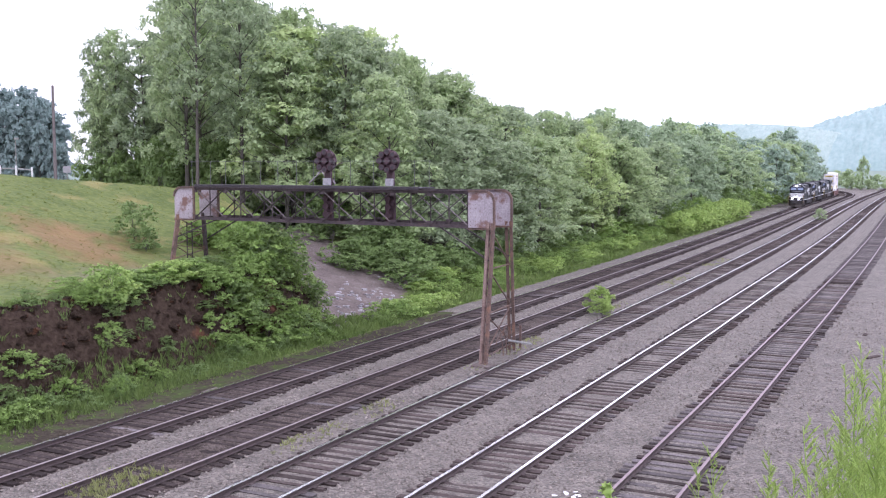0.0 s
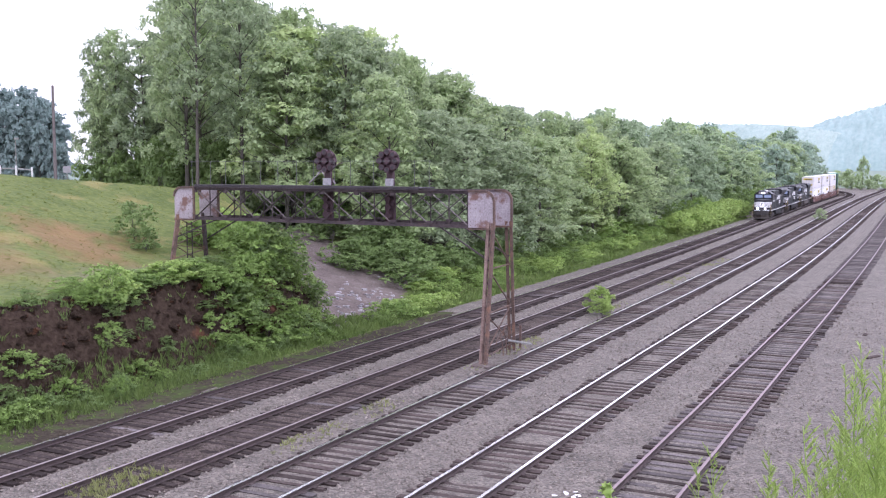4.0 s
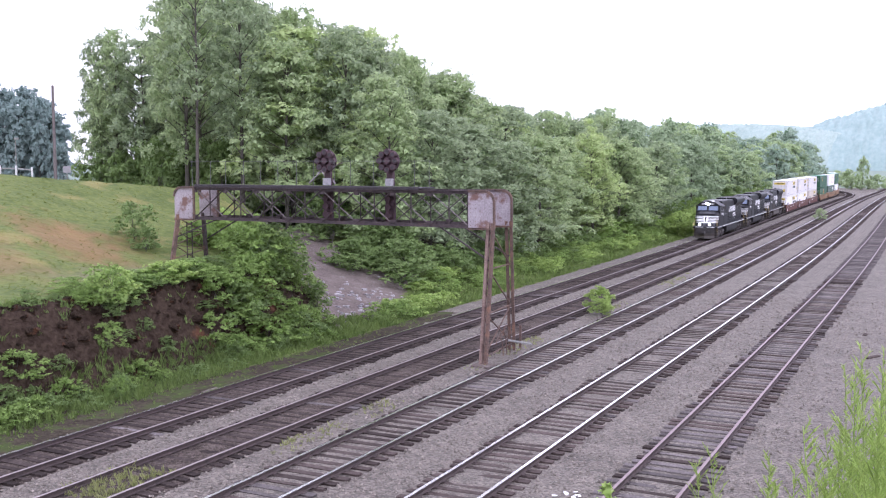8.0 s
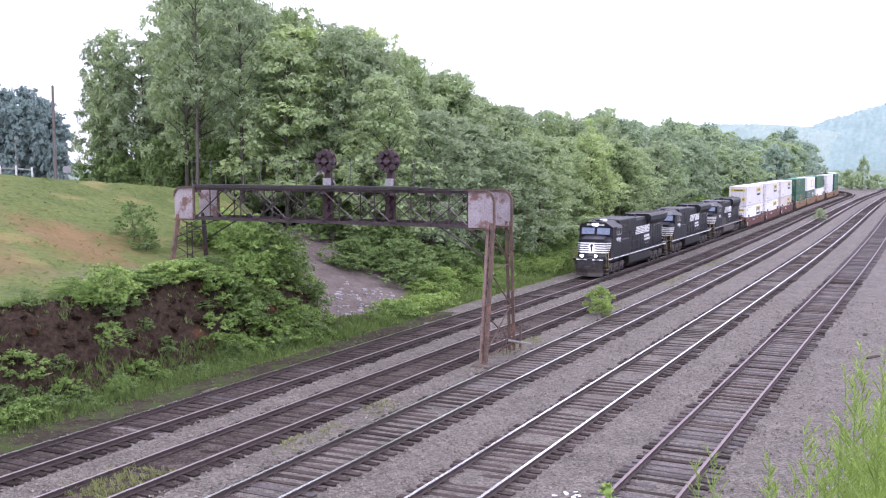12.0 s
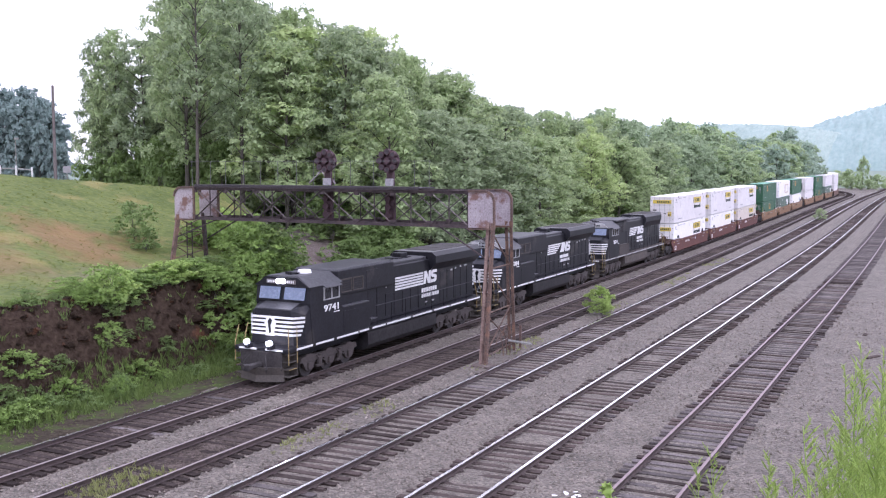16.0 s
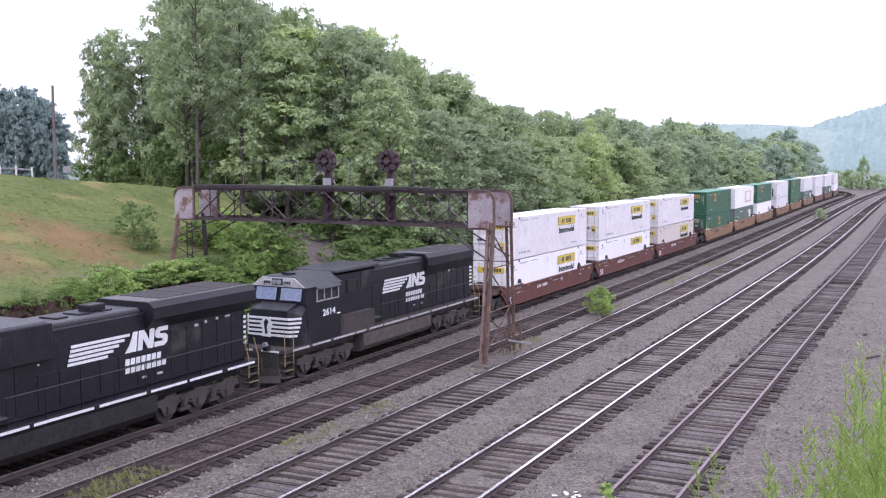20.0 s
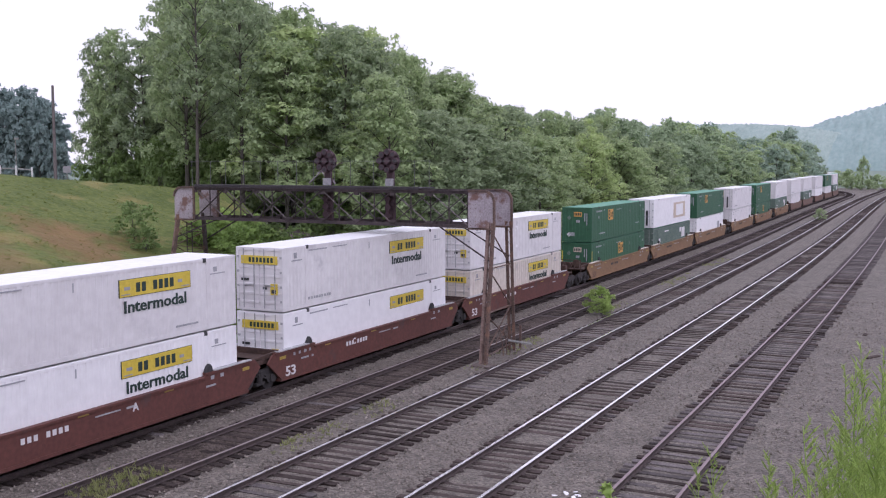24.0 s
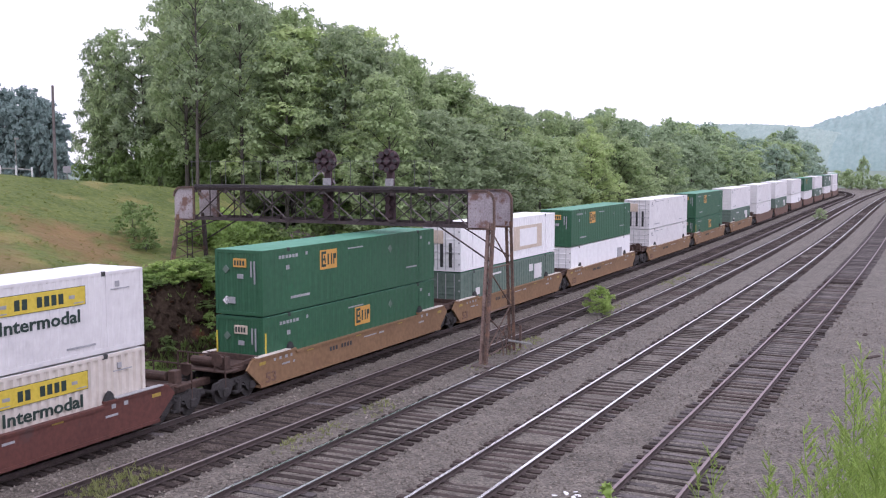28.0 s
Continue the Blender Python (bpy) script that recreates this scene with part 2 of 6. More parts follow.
# ---------------------------------------------------------------- ground: one sheet to the horizon
def smooth(a, b, v):
    t = np.clip((v - a) / (b - a), 0, 1)
    return t * t * (3 - 2 * t)


def wave(x, y, k, seed=0.0):
    return (np.sin(x * k + 1.3 * seed) * np.cos(y * k * 1.17 + seed) + 0.5 * np.sin(x * k * 2.3 + y * k * 1.9 + 2.1 * seed) + 0.3 * np.cos(x * k * 4.1 - y * k * 3.7 + seed)) / 1.8


def to_line(x, y):
    """Along and across the line for arrays of places."""
    k = slice(0, None, 4)
    lx, ly, ls, lt = LX[k], LY[k], S[k], TURN[k]
    j = np.argmin((x[:, None] - lx[None]) ** 2 + (y[:, None] - ly[None]) ** 2, axis=1)
    dx, dy = x - lx[j], y - ly[j]
    return ls[j] - dx * np.sin(lt[j]) + dy * np.cos(lt[j]), dx * np.cos(lt[j]) + dy * np.sin(lt[j])


def past_hill(s, u):
    """Metres past the end of the grassy hill, towards the gravel path and the wood."""
    return s - 52.0 - np.clip(-34.5 - u, 0, 70) * 1.0


def hill_part(s, u):
    return 1 - smooth(-4.5, 3.0, past_hill(s, u))


def land(x, y):
    s, u = to_line(x, y)
    z = np.full_like(x, -0.215)
    rough = 0.30 * wave(x, y, 0.9, 1.0) + 0.22 * wave(x, y, 2.3, 4.0)
    foot = -33.6 + 0.5 * wave(s, s, 0.21, 2.0)
    rock = smooth(0, 1, np.clip((foot - u) / 2.4, 0, 1)) * (3.85 + 0.3 * wave(s, u, 0.3, 3.0))
    grass = np.clip(-36.2 - u, 0, 5.8) * 0.06 + np.clip(-42 - u, 0, 18) * 0.295
    hill = np.minimum(rock + grass, 9.5 - 0.085 * np.clip(y - 46, 0, 90)) - np.clip(-72 - u, 0, 60) * 0.1
    floor_z = smooth(-33, -36, u) * 0.3 + np.clip(-35 - u, 0, 14) * 0.27 + np.clip(-49 - u, 0, 120) * 0.06
    floor_z = floor_z * (1 - 0.75 * smooth(72, 95, s))
    h = hill_part(s, u)
    left = h * hill + (1 - h) * floor_z
    edge = smooth(-31.0, -32.3, u)
    z = z + edge * (-0.2 * (1 - smooth(-33, -34.5, u)) + left + 0.10 + rough * smooth(-31.6, -34, u) * (0.2 + 0.8 * h * smooth(-37.5, -35.5, u)))
    for n_track in range(5):
        z = z - 0.035 * (np.abs(np.abs(u - TRACKS[n_track]) - 1.45) < 0.4) * (s < 120)
    for n_track, level in ((0, 0.016), (1, 0.024), (2, 0.012), (3, 0.014), (4, 0.006)):
        z = z + np.where(np.abs(u - TRACKS[n_track]) < 0.86, level + 0.02 * wave(s, u, 1.1, n_track), 0.0)
    bank = smooth(-6.0, -3.0, x) * np.clip(8.45 - np.clip(y - 1.5, 0, None) * 0.37, 0, 8.45) * smooth(-120, -60, y)
    z = np.where(u > -6.6, z + bank + 0.05 * wave(x, y, 0.8, 5.0), z)
    return z


def axis_steps(*spans):
    out = []
    for a, b, d in spans:
        out += list(np.arange(a, b, d))
    return np.array(out + [spans[-1][1]])


gx = axis_steps((-2400, -400, 200), (-400, -120, 20), (-120, -66, 3), (-66, -40, 0.9), (-40, -31, 0.3), (-31, -6, 0.36), (-6, 8, 0.8), (8, 60, 5), (60, 400, 40), (400, 2400, 200))
gy = axis_steps((-600, -60, 60), (-60, 0, 6), (0, 18, 1.5), (18, 76, 0.5), (76, 140, 1.2), (140, 420, 4), (420, 700, 14), (700, 3600, 200))
GX, GY = np.meshgrid(gx, gy)
GZ = land(GX.ravel(), GY.ravel())
nx, ny = len(gx), len(gy)
gs, gu = to_line(GX.ravel(), GY.ravel())
verts = np.stack([GX.ravel(), GY.ravel(), GZ], 1)
faces = [(j * nx + i, j * nx + i + 1, (j + 1) * nx + i + 1, (j + 1) * nx + i) for j in range(ny - 1) for i in range(nx - 1)]
me = mesh_of("ground", verts.tolist(), faces, [BALLAST, SOIL, ROCK, PATH, BALLAST_OILY, DIRT, FAR_FIELD], smooth=True)
cx, cy = (GX[:-1, :-1] + GX[1:, 1:]).ravel() / 2, (GY[:-1, :-1] + GY[1:, 1:]).ravel() / 2
cs, cu = to_line(cx, cy)
ch = hill_part(cs, cu)
cw = past_hill(cs, cu)
kind = np.zeros(len(cx), int)
kind[cu < -31.5 + 0.35 * wave(cs, cs, 0.4)] = 1
kind[(cu < -29.75 + 0.15 * wave(cs, cs, 0.7)) & (kind == 0) & (cs < 62)] = 5
kind[(cu > -34.2 + 0.4 * wave(cs, cs, 0.5)) & (kind == 1) & (cs < 40)] = 5
kind[(cu > 22) & (cs < 200)] = 1
kind[(cy > 405) | (cx < -150) & (cy > 120)] = 6
kind[(ch > 0.45) & (cu < -33.4) & (cu > -36.6 + 0.6 * wave(cs, cs, 0.33, 2))] = 2
side_in = np.clip(-34.5 - cu, 0, 60)
kind[(cw > 0.2 + 0.15 * side_in + 0.5 * wave(cs, cu, 0.5)) & (cw < np.where(cu > -38.5, 4.6 + np.clip(-31.9 - cu, 0, 9) * 1.75, 11.5 - 0.5 * np.clip(-39.0 - cu, 0, 12)) + 0.7 * wave(cs, cu, 0.4, 3)) & (cu < -31.8) & (cu > -75)] = 3
for n_track in (0, 1):
    kind[np.abs(cu - TRACKS[n_track]) < 1.45 + 0.25 * wave(cs, cu, 0.8, n_track)] = 4
kind[(cy > 250) & (cu < -32) & (kind == 1)] = 1
kind[(cx > -4.2) & (cy < 27)] = 1
me.polygons.foreach_set("material_index", kind.astype(np.int32))
ground = tagged(new("ground", me), "grey gravel, grassy hill and cut rock bank beside railway", "ground", kind="structure")


def ground_z(x, y):
    return float(land(np.array([float(x)]), np.array([float(y)]))[0])


# ---------------------------------------------------------------- tracks: rails and ties
def rail_mesh(n, u, material_head):
    """One rail swept along the line at u, head, web and foot."""
    section = [(-0.085, -0.175), (0.085, -0.175), (0.085, -0.16), (0.012, -0.14), (0.012, -0.045), (0.055, -0.035), (0.055, 0.0), (-0.055, 0.0), (-0.055, -0.035), (-0.012, -0.045), (-0.012, -0.14), (-0.085, -0.16)]
    ss = list(np.arange(8, 120, 2.0)) + list(np.arange(120, 560 if n < 2 else 420, 5.0))
    vs, fs, k = [], [], len(section)
    for s in ss:
        for p, q in section:
            vs.append(on_track(n, s, u + p, q))
    for i in range(len(ss) - 1):
        for j in range(k):
            a, b = i * k + j, i * k + (j + 1) % k
            fs.append((a, a + k, b + k, b))
    me = mesh_of("rail", vs, fs, [RAIL_SIDE, material_head])
    me.polygons.foreach_set("material_index", np.array([1 if j == 6 else 0 for i in range(len(ss) - 1) for j in range(k)], np.int32))
    return me


rng = random.Random(5)
TIE_MESHES = []
for k in range(5):
    hl, hw = 1.47 + 0.035 * k, 0.122 + 0.009 * ((k * 3) % 5)
    bm = box(BM(), -hl, hl, -hw, hw, -0.30, -0.168, 0.014)
    for v in bm.verts:
        v.co += Vector((rng.uniform(-0.03, 0.03), rng.uniform(-0.018, 0.018), rng.uniform(-0.012, 0.006)))
    tm = bpy.data.meshes.new("tie")
    bm.to_mesh(tm)
    bm.free()
    tm.materials.append(TIE)
    TIE_MESHES.append(tm)
TIE_GREY = mat("tie_grey_timber", (0.085, 0.074, 0.073), (0.185, 0.165, 0.162), 2.5, 0.9, 0.6, island=0.35)
TIE_OILY = mat("tie_oily_timber", (0.030, 0.024, 0.022), (0.083, 0.066, 0.061), 2.5, 0.95, 0.6, island=0.45)
OILY_MESHES = [m.copy() for m in TIE_MESHES]
for m in OILY_MESHES:
    m.materials[0] = TIE_OILY
GREY_MESHES = [m.copy() for m in TIE_MESHES]
for m in GREY_MESHES:
    m.materials[0] = TIE_GREY
for m in (TIE, TIE_GREY, TIE_OILY, BALLAST_OILY, DIRT, ROCK):
    m.node_tree.nodes["Principled BSDF"].inputs["Specular IOR Level"].default_value = 0.08
plate_me = bpy.data.meshes.new("tie_plate")
bm = box(BM(), -0.17, 0.17, -0.1, 0.1, -0.172, -0.155, 0.006)
bm.to_mesh(plate_me)
bm.free()
plate_me.materials.append(RAIL_SIDE)
STEPS = (0.56, 0.56, 0.64, 0.60, 0.62)
NAMES = ("main track of dull brown rails in dirty ballast", "main track of dull brown rails, ties buried in dark grit", "main track of worn rails on clear dark ties", "main track of bright polished rails on buried ties", "side track of rosy worn rails on grey weathered ties")
HEADS = ((RAIL_HEAD, RAIL_DULL), (RAIL_DULL, RAIL_DULL), (RAIL_HEAD, RAIL_HEAD), (RAIL_HEAD, RAIL_HEAD), (RAIL_PINK, RAIL_PINK))
for n, u in enumerate(TRACKS):
    track = thing("railway_track", NAMES[n], "railway track", "tracks side by side", "structure")
    for side in (-1, 1):
        rail = new("rail", rail_mesh(n, u + side * GAUGE / 2, HEADS[n][(side + 1) // 2]))
        rail.parent = track
    vs, fs = [], []
    pv, pf = [], []
    s = 9.0
    while s < 420:
        du, da, dz = rng.uniform(-0.07, 0.07), rng.uniform(-2.2, 2.2), rng.uniform(-0.025, 0.008)
        if n in (1, 3):
            dz -= rng.choice((0.0, 0.0, 0.01, 0.02))
        m = Matrix.Translation(on_track(n, s, u + du, dz)) @ pose(0, 0, 0, 0, 0, heading(s) + da)
        if 19 < s < 100:
            ob = new("tie", rng.choice(GREY_MESHES if rng.random() < (0.55 if n == 4 else (0.15 if n > 1 else 0.04)) else (TIE_MESHES if n > 1 else OILY_MESHES)))
            ob.parent, ob.matrix_world = track, m
            if s < 62 and n > 1:
                for side in (-1, 1):
                    ob = new("tie_plate", plate_me)
                    ob.parent, ob.matrix_world = track, Matrix.Translation(line(s, u + side * GAUGE / 2, 0)) @ pose(0, 0, 0, 0, 0, heading(s))
        else:
            b = len(vs)
            for p in ((-1.55, -0.13), (1.55, -0.13), (1.55, 0.13), (-1.55, 0.13)):
                vs += [m @ Vector((p[0], p[1], -0.28)), m @ Vector((p[0], p[1], -0.168))]
            fs += [(b + 1, b + 3, b + 5, b + 7)] + [(b + i, b + (i + 2) % 8, b + (i + 3) % 8, b + i + 1) for i in (0, 2, 4, 6)]
        s += STEPS[n] + rng.uniform(-0.06, 0.06)
    far = tagged(new("far_ties", mesh_of("far_ties", vs, fs, TIE_GREY if n == 4 else (TIE if n > 1 else TIE_OILY))), kind="stuff")
    far.parent = track

# loose stones over the ballast
rg = np.random.default_rng(12)
count = 15000
ss, us = 20 + 60 * rg.random(count) ** 1.5, rg.uniform(-29.7, -3.5, count)
ok = np.min(np.abs(us[:, None] - np.array(TRACKS)[None]), axis=1) > 1.6
vs, fs = [], []
base = np.array([(1, 0, 0), (-0.5, 0.85, 0), (-0.5, -0.85, 0), (0.1, 0.1, 0.9), (0, 0, -0.6)])
for a, b in zip(ss[ok], us[ok]):
    p = line(a, b)
    sz = rg.uniform(0.03, 0.08)
    t = rg.uniform(0, 6.28)
    m = base * (sz * rg.uniform(0.7, 1.3, 3))
    m = np.stack([m[:, 0] * math.cos(t) - m[:, 1] * math.sin(t), m[:, 0] * math.sin(t) + m[:, 1] * math.cos(t), m[:, 2]], 1) + np.array([p.x, p.y, -0.2])
    k = len(vs)
    vs += m.tolist()
    fs += [(k, k + 1, k + 3), (k + 1, k + 2, k + 3), (k + 2, k, k + 3), (k + 1, k, k + 4), (k + 2, k + 1, k + 4), (k, k + 2, k + 4)]
STONE = mat("ballast_stone", (0.16, 0.14, 0.12), (0.30, 0.265, 0.23), 2.0, 0.95, 0, island=0.45)
tagged(new("ballast_stones", mesh_of("ballast_stones", vs, fs, STONE)), "loose grey stones scattered over the ballast", "stones", kind="stuff")


# ---------------------------------------------------------------- signal bridge over the two left tracks
YF, YR = 46.6, 48.8
XL, XR, ZT, ZB = -42.0, -21.15, 8.48, 6.74
SIGNAL_RED = mat("signal_paint", (0.04, 0.023, 0.029), (0.085, 0.047, 0.054), 3.0, 0.8, 0.2)
DECK = mat("deck_tar", (0.025, 0.022, 0.025), (0.06, 0.052, 0.055), 2.0, 0.85, 0.2)
RAILING_GREY = mat("railing_grey", (0.10, 0.098, 0.10), (0.19, 0.187, 0.185), 2.0, 0.7, 0.05)
GREY_PIPE = mat("pale_pipe", (0.20, 0.20, 0.19), (0.34, 0.34, 0.325), 2.0, 0.7, 0.05)
bridge = thing("signal_bridge", "rusty steel lattice signal bridge with plated ends over two tracks", "signal bridge")


def end_plate(x0, x1, y, outer):
    """A gusset plate with a rounded outer top corner; outer: -1 at the left end, 1 at the right."""
    r = 0.55
    pts = [(x0, ZB - 0.12), (x1, ZB - 0.12)]
    if outer > 0:
        pts += [(x1 - r + r * math.cos(a), ZT - r + 0.06 + r * math.sin(a)) for a in np.linspace(0, math.pi / 2, 7)] + [(x0, ZT + 0.06)]
    else:
        pts += [(x1, ZT + 0.06)] + [(x0 + r + r * math.cos(a), ZT - r + 0.06 + r * math.sin(a)) for a in np.linspace(math.pi / 2, math.pi, 7)]
    return pts


rng = random.Random(8)
for y in (YF, YR):
    near = -1 if y == YF else 1
    truss = part("truss", BM(), TRUSS, bridge)
    for z, h in ((ZT, 0.17), (ZB, 0.17)):
        bm = BM()
        box(bm, XL + 0.45, XR - 0.45, y - 0.02, y + 0.02, z - h / 2, z + h / 2)
        box(bm, XL + 0.45, XR - 0.45, y - 0.12, y + 0.12, z + (h / 2 - 0.03) * (1 if z == ZT else -1), z + (h / 2) * (1 if z == ZT else -1))
        part("chord", bm, TRUSS, truss)
    n = 8
    x0, w = XL + 1.55, (XR - XL - 3.0) / n
    for i in range(n):
        a, b = x0 + i * w, x0 + (i + 1) * w
        part("diagonal", bar(BM(), (a, y - 0.03, ZB), (b, y - 0.03, ZT), 0.10, 0.035), TRUSS, truss)
        part("diagonal", bar(BM(), (a, y + 0.03, ZT), (b, y + 0.03, ZB), 0.085, 0.035), TRUSS if (i * 3 + (y == YF)) % 5 == 0 else TRUSS_PALE, truss)
        part("gusset", box(BM(), a - 0.14, a + 0.14, y - 0.045, y + 0.045, ZT - 0.24, ZT - 0.06, 0.01), TRUSS, truss)
        part("gusset", box(BM(), a - 0.2, a + 0.2, y - 0.045, y + 0.045, ZB + 0.06, ZB + 0.2, 0.01), TRUSS, truss)
        part("upright", bar(BM(), ((a + b) / 2, y, ZB), ((a + b) / 2, y, ZT), 0.055, 0.04), TRUSS, truss)
    for xa, xb, o in ((XL, XL + 1.5, -1), (XR - 1.45, XR, 1)):
        p = end_plate(xa, xb, y, o)
        plate = part("end_plate", prism(BM(), p, "y", y - 0.04, y + 0.04), PLATE, bridge, "faded riveted plate streaked with rust")
        # bent edge angle round the plate
        bm = BM()
        for i in range(1, len(p) - 1):
            q0, q1 = p[i], p[i + 1]
            bar(bm, (q0[0], y - 0.06, q0[1]), (q1[0], y - 0.06, q1[1]), 0.1, 0.12)
        bar(bm, (xa, y - 0.06, ZB - 0.1), (xb, y - 0.06, ZB - 0.1), 0.12, 0.1)
        part("edge_angle", bm, RUST, plate)
        bm = BM()
        for i in range(7):
            z = ZB + 0.05 + i * 0.22
            for x in ((xa + 0.14, xa + 0.42) if o > 0 else (xb - 0.14, xb - 0.42)):
                bmesh.ops.create_cube(bm, size=0.035, matrix=Matrix.Translation((x, y - 0.05, z)))
        tagged(part("rivets", bm, RUST, plate), kind="stuff")
# cross members between the trusses
for i in range(12):
    x = XL + 1.0 + i * (XR - XL - 2.0) / 11
    for z in (ZT + 0.03, ZB - 0.03):
        part("cross_member", bar(BM(), (x, YF, z), (x, YR, z), 0.08, 0.08), TRUSS, bridge)
    if i < 11:
        part("lateral_brace", bar(BM(), (x, YF, ZB - 0.05), (x + 1.7, YR, ZB - 0.05), 0.05), TRUSS, bridge)
# walkway with a railing
part("walkway", box(BM(), -40.6, -25.6, YF + 0.25, YR - 0.15, ZT + 0.12, ZT + 0.19, 0.01), DECK, bridge, "dark plank walkway")
part("walkway_edge", box(BM(), -40.6, -25.6, YF + 0.1, YF + 0.24, ZT + 0.09, ZT + 0.23, 0.01), DECK, bridge)
for y in (YF + 0.3, YR - 0.25):
    rail = part("railing", bar(BM(), (-41.0, y, ZT + 1.58), (-25.8, y, ZT + 1.58), 0.024), RAILING_GREY, bridge)
    for i in range(7):
        x = -40.9 + i * 2.5
        part("post", bar(BM(), (x, y, ZT + 0.1), (x, y, ZT + 1.58), 0.02), RAILING_GREY, rail)
bm = BM()
for a, b in (((-33.9, YR, ZT + 0.3), (-32.8, YR, ZT + 1.2)), ((-32.8, YR, ZT + 1.2), (-32.1, YR, ZT + 0.3)), ((-33.3, YR, ZT + 0.9), (-31.6, YR, ZT + 1.5)), ((-33.2, YR, ZT + 1.2), (-32.4, YR, ZT + 0.35))):
    bar(bm, a, b, 0.05)
part("ladder_cage", bm, PLATE, bridge)
# towers
for xt, feet in ((-21.35, ((YF, -21.42, 45.85, -0.3), (YR, -21.9, 50.6, -0.3))), (-41.75, ((YF, -41.95, 46.2, 4.1), (YR, -41.8, 49.1, 3.4)))):
    tower = part("tower", BM(), RUST, bridge)
    tops = []
    for y, fx, fy, fz in feet:
        top, foot = Vector((xt, y, ZB)), Vector((fx, fy, fz))
        tops.append((top, foot))
        for d in ((-0.13, 0.13) if xt > -30 else (-0.06, 0.06)):
            part("leg", bar(BM(), top + Vector((d, 0, 0.2)), foot + Vector((d, 0, 0)), 0.15 if xt > -30 else 0.1, 0.18), LEG_RUST if d < 0 and y == YF else (TRUSS if xt < -30 and y == YR else RUST), tower, "flaking rusty leg")
        k = 0.0
        while k < 0.98:
            p, q = top.lerp(foot, k), top.lerp(foot, min(1, k + 0.09))
            part("lacing_bar", bar(BM(), p + Vector((-0.16 if xt > -30 else -0.08, 0, 0)), q + Vector((0.16 if xt > -30 else 0.08, 0, 0)), 0.05, 0.02), RUST, tower)
            k += 0.09
    (t0, f0), (t1, f1) = tops
    for ka, kb in ((0.02, 0.3), (0.3, 0.62), (0.62, 0.93)):
        part("brace", bar(BM(), t0.lerp(f0, ka), t1.lerp(f1, kb), 0.06, 0.045), RUST, tower)
        if kb > 0.9 or xt < -30:
            part("brace", bar(BM(), t1.lerp(f1, ka), t0.lerp(f0, kb), 0.06, 0.045), RUST, tower)
        part("strut", bar(BM(), t0.lerp(f0, kb), t1.lerp(f1, kb), 0.07, 0.05), RUST, tower)
    o = -1 if xt > -30 else 1
    for top, foot in tops:
        part("knee_brace", bar(BM(), (xt + o * 3.0, top.y, ZB), top.lerp(foot, 0.24 if o < 0 else 0.45), 0.08, 0.06), TRUSS, tower)
for y in (47.3, 47.75):
    part("ladder_rail", bar(BM(), (-41.75, y, 3.6), (-41.75, y, 6.4), 0.045), TRUSS, bridge)
for i in range(8):
    part("rung", bar(BM(), (-41.75, 47.3, 3.75 + 0.34 * i), (-41.75, 47.75, 3.75 + 0.34 * i), 0.035), TRUSS, bridge)
part("footing", box(BM(), -21.9, -20.9, 45.4, 46.3, -0.5, -0.12, 0.04), PATH, bridge)
# clutter at the foot: bent ladder hoops and a pale pipe
bm = BM()
for k in range(3):
    for i in range(6):
        a, b = i / 6 * 2.4, (i + 1) / 6 * 2.4
        cyl(bm, (-21.6, 48.2 + k * 0.45 + math.cos(a) * 0.55, -0.2 + math.sin(a) * (1.1 + 0.25 * k)), (-21.6, 48.2 + k * 0.45 + math.cos(b) * 0.55, -0.2 + math.sin(b) * (1.1 + 0.25 * k)), 0.028, n=6)
part("ladder_hoop", bm, RUST, bridge)
part("pipe", cyl(BM(), (-21.6, 49.4, 0.52), (-20.35, 49.6, 0.40), 0.06, n=8), GREY_PIPE, bridge, "pale pipe end")
part("stub_post", box(BM(), -21.65, -21.55, 51.0, 51.1, -0.3, 1.1), RUST, bridge)


# signals with round lamp clusters
def signal(x):
    th = thing("position_light_signal", "dark reddish position-light signal on the bridge walkway", "railway signal", "signals on the bridge")
    th.matrix_world = pose(x, 47.6, ZT + 0.24)
    part("mast", box(BM(), -0.2, 0.2, -0.12, 0.12, 0.0, 1.3, 0.02), SIGNAL_RED, th)
    part("relay_case", box(BM(), -0.12, 0.26, -0.4, -0.12, 0.0, 0.4, 0.02), GRIME, th, "pale relay case")
    part("disc", cyl(BM(), (0, -0.16, 1.35), (0, -0.08, 1.35), 0.62, n=24), SIGNAL_RED, th)
    for i in range(8):
        a = i * math.pi / 4
        cx, cz = 0.48 * math.cos(a), 1.35 + 0.48 * math.sin(a)
        lamp = part("lamp_unit", cyl(BM(), (cx, -0.42, cz), (cx, -0.1, cz), 0.17, 0.15, 12), SIGNAL_RED, th)
        part("lens", cyl(BM(), (cx, -0.425, cz), (cx, -0.40, cz), 0.11, n=10), DECK, lamp)
    part("lamp_unit", cyl(BM(), (0, -0.42, 1.35), (0, -0.1, 1.35), 0.17, 0.15, 12), SIGNAL_RED, th)
    part("lower_mast", box(BM(), -0.28, 0.28, -0.1, 0.1, -1.95, -0.24, 0.02), SIGNAL_RED, th)
    for z in (-0.7, -1.15, -1.6):
        part("lower_lamp", cyl(BM(), (0, -0.36, z), (0, -0.08, z), 0.18, 0.16, 12), SIGNAL_RED, th)
    return th


GRIME = mat("case_grey", (0.22, 0.21, 0.22), (0.34, 0.33, 0.34), 2.0, 0.7, 0.1)
signal(-31.75)
signal(-27.75)


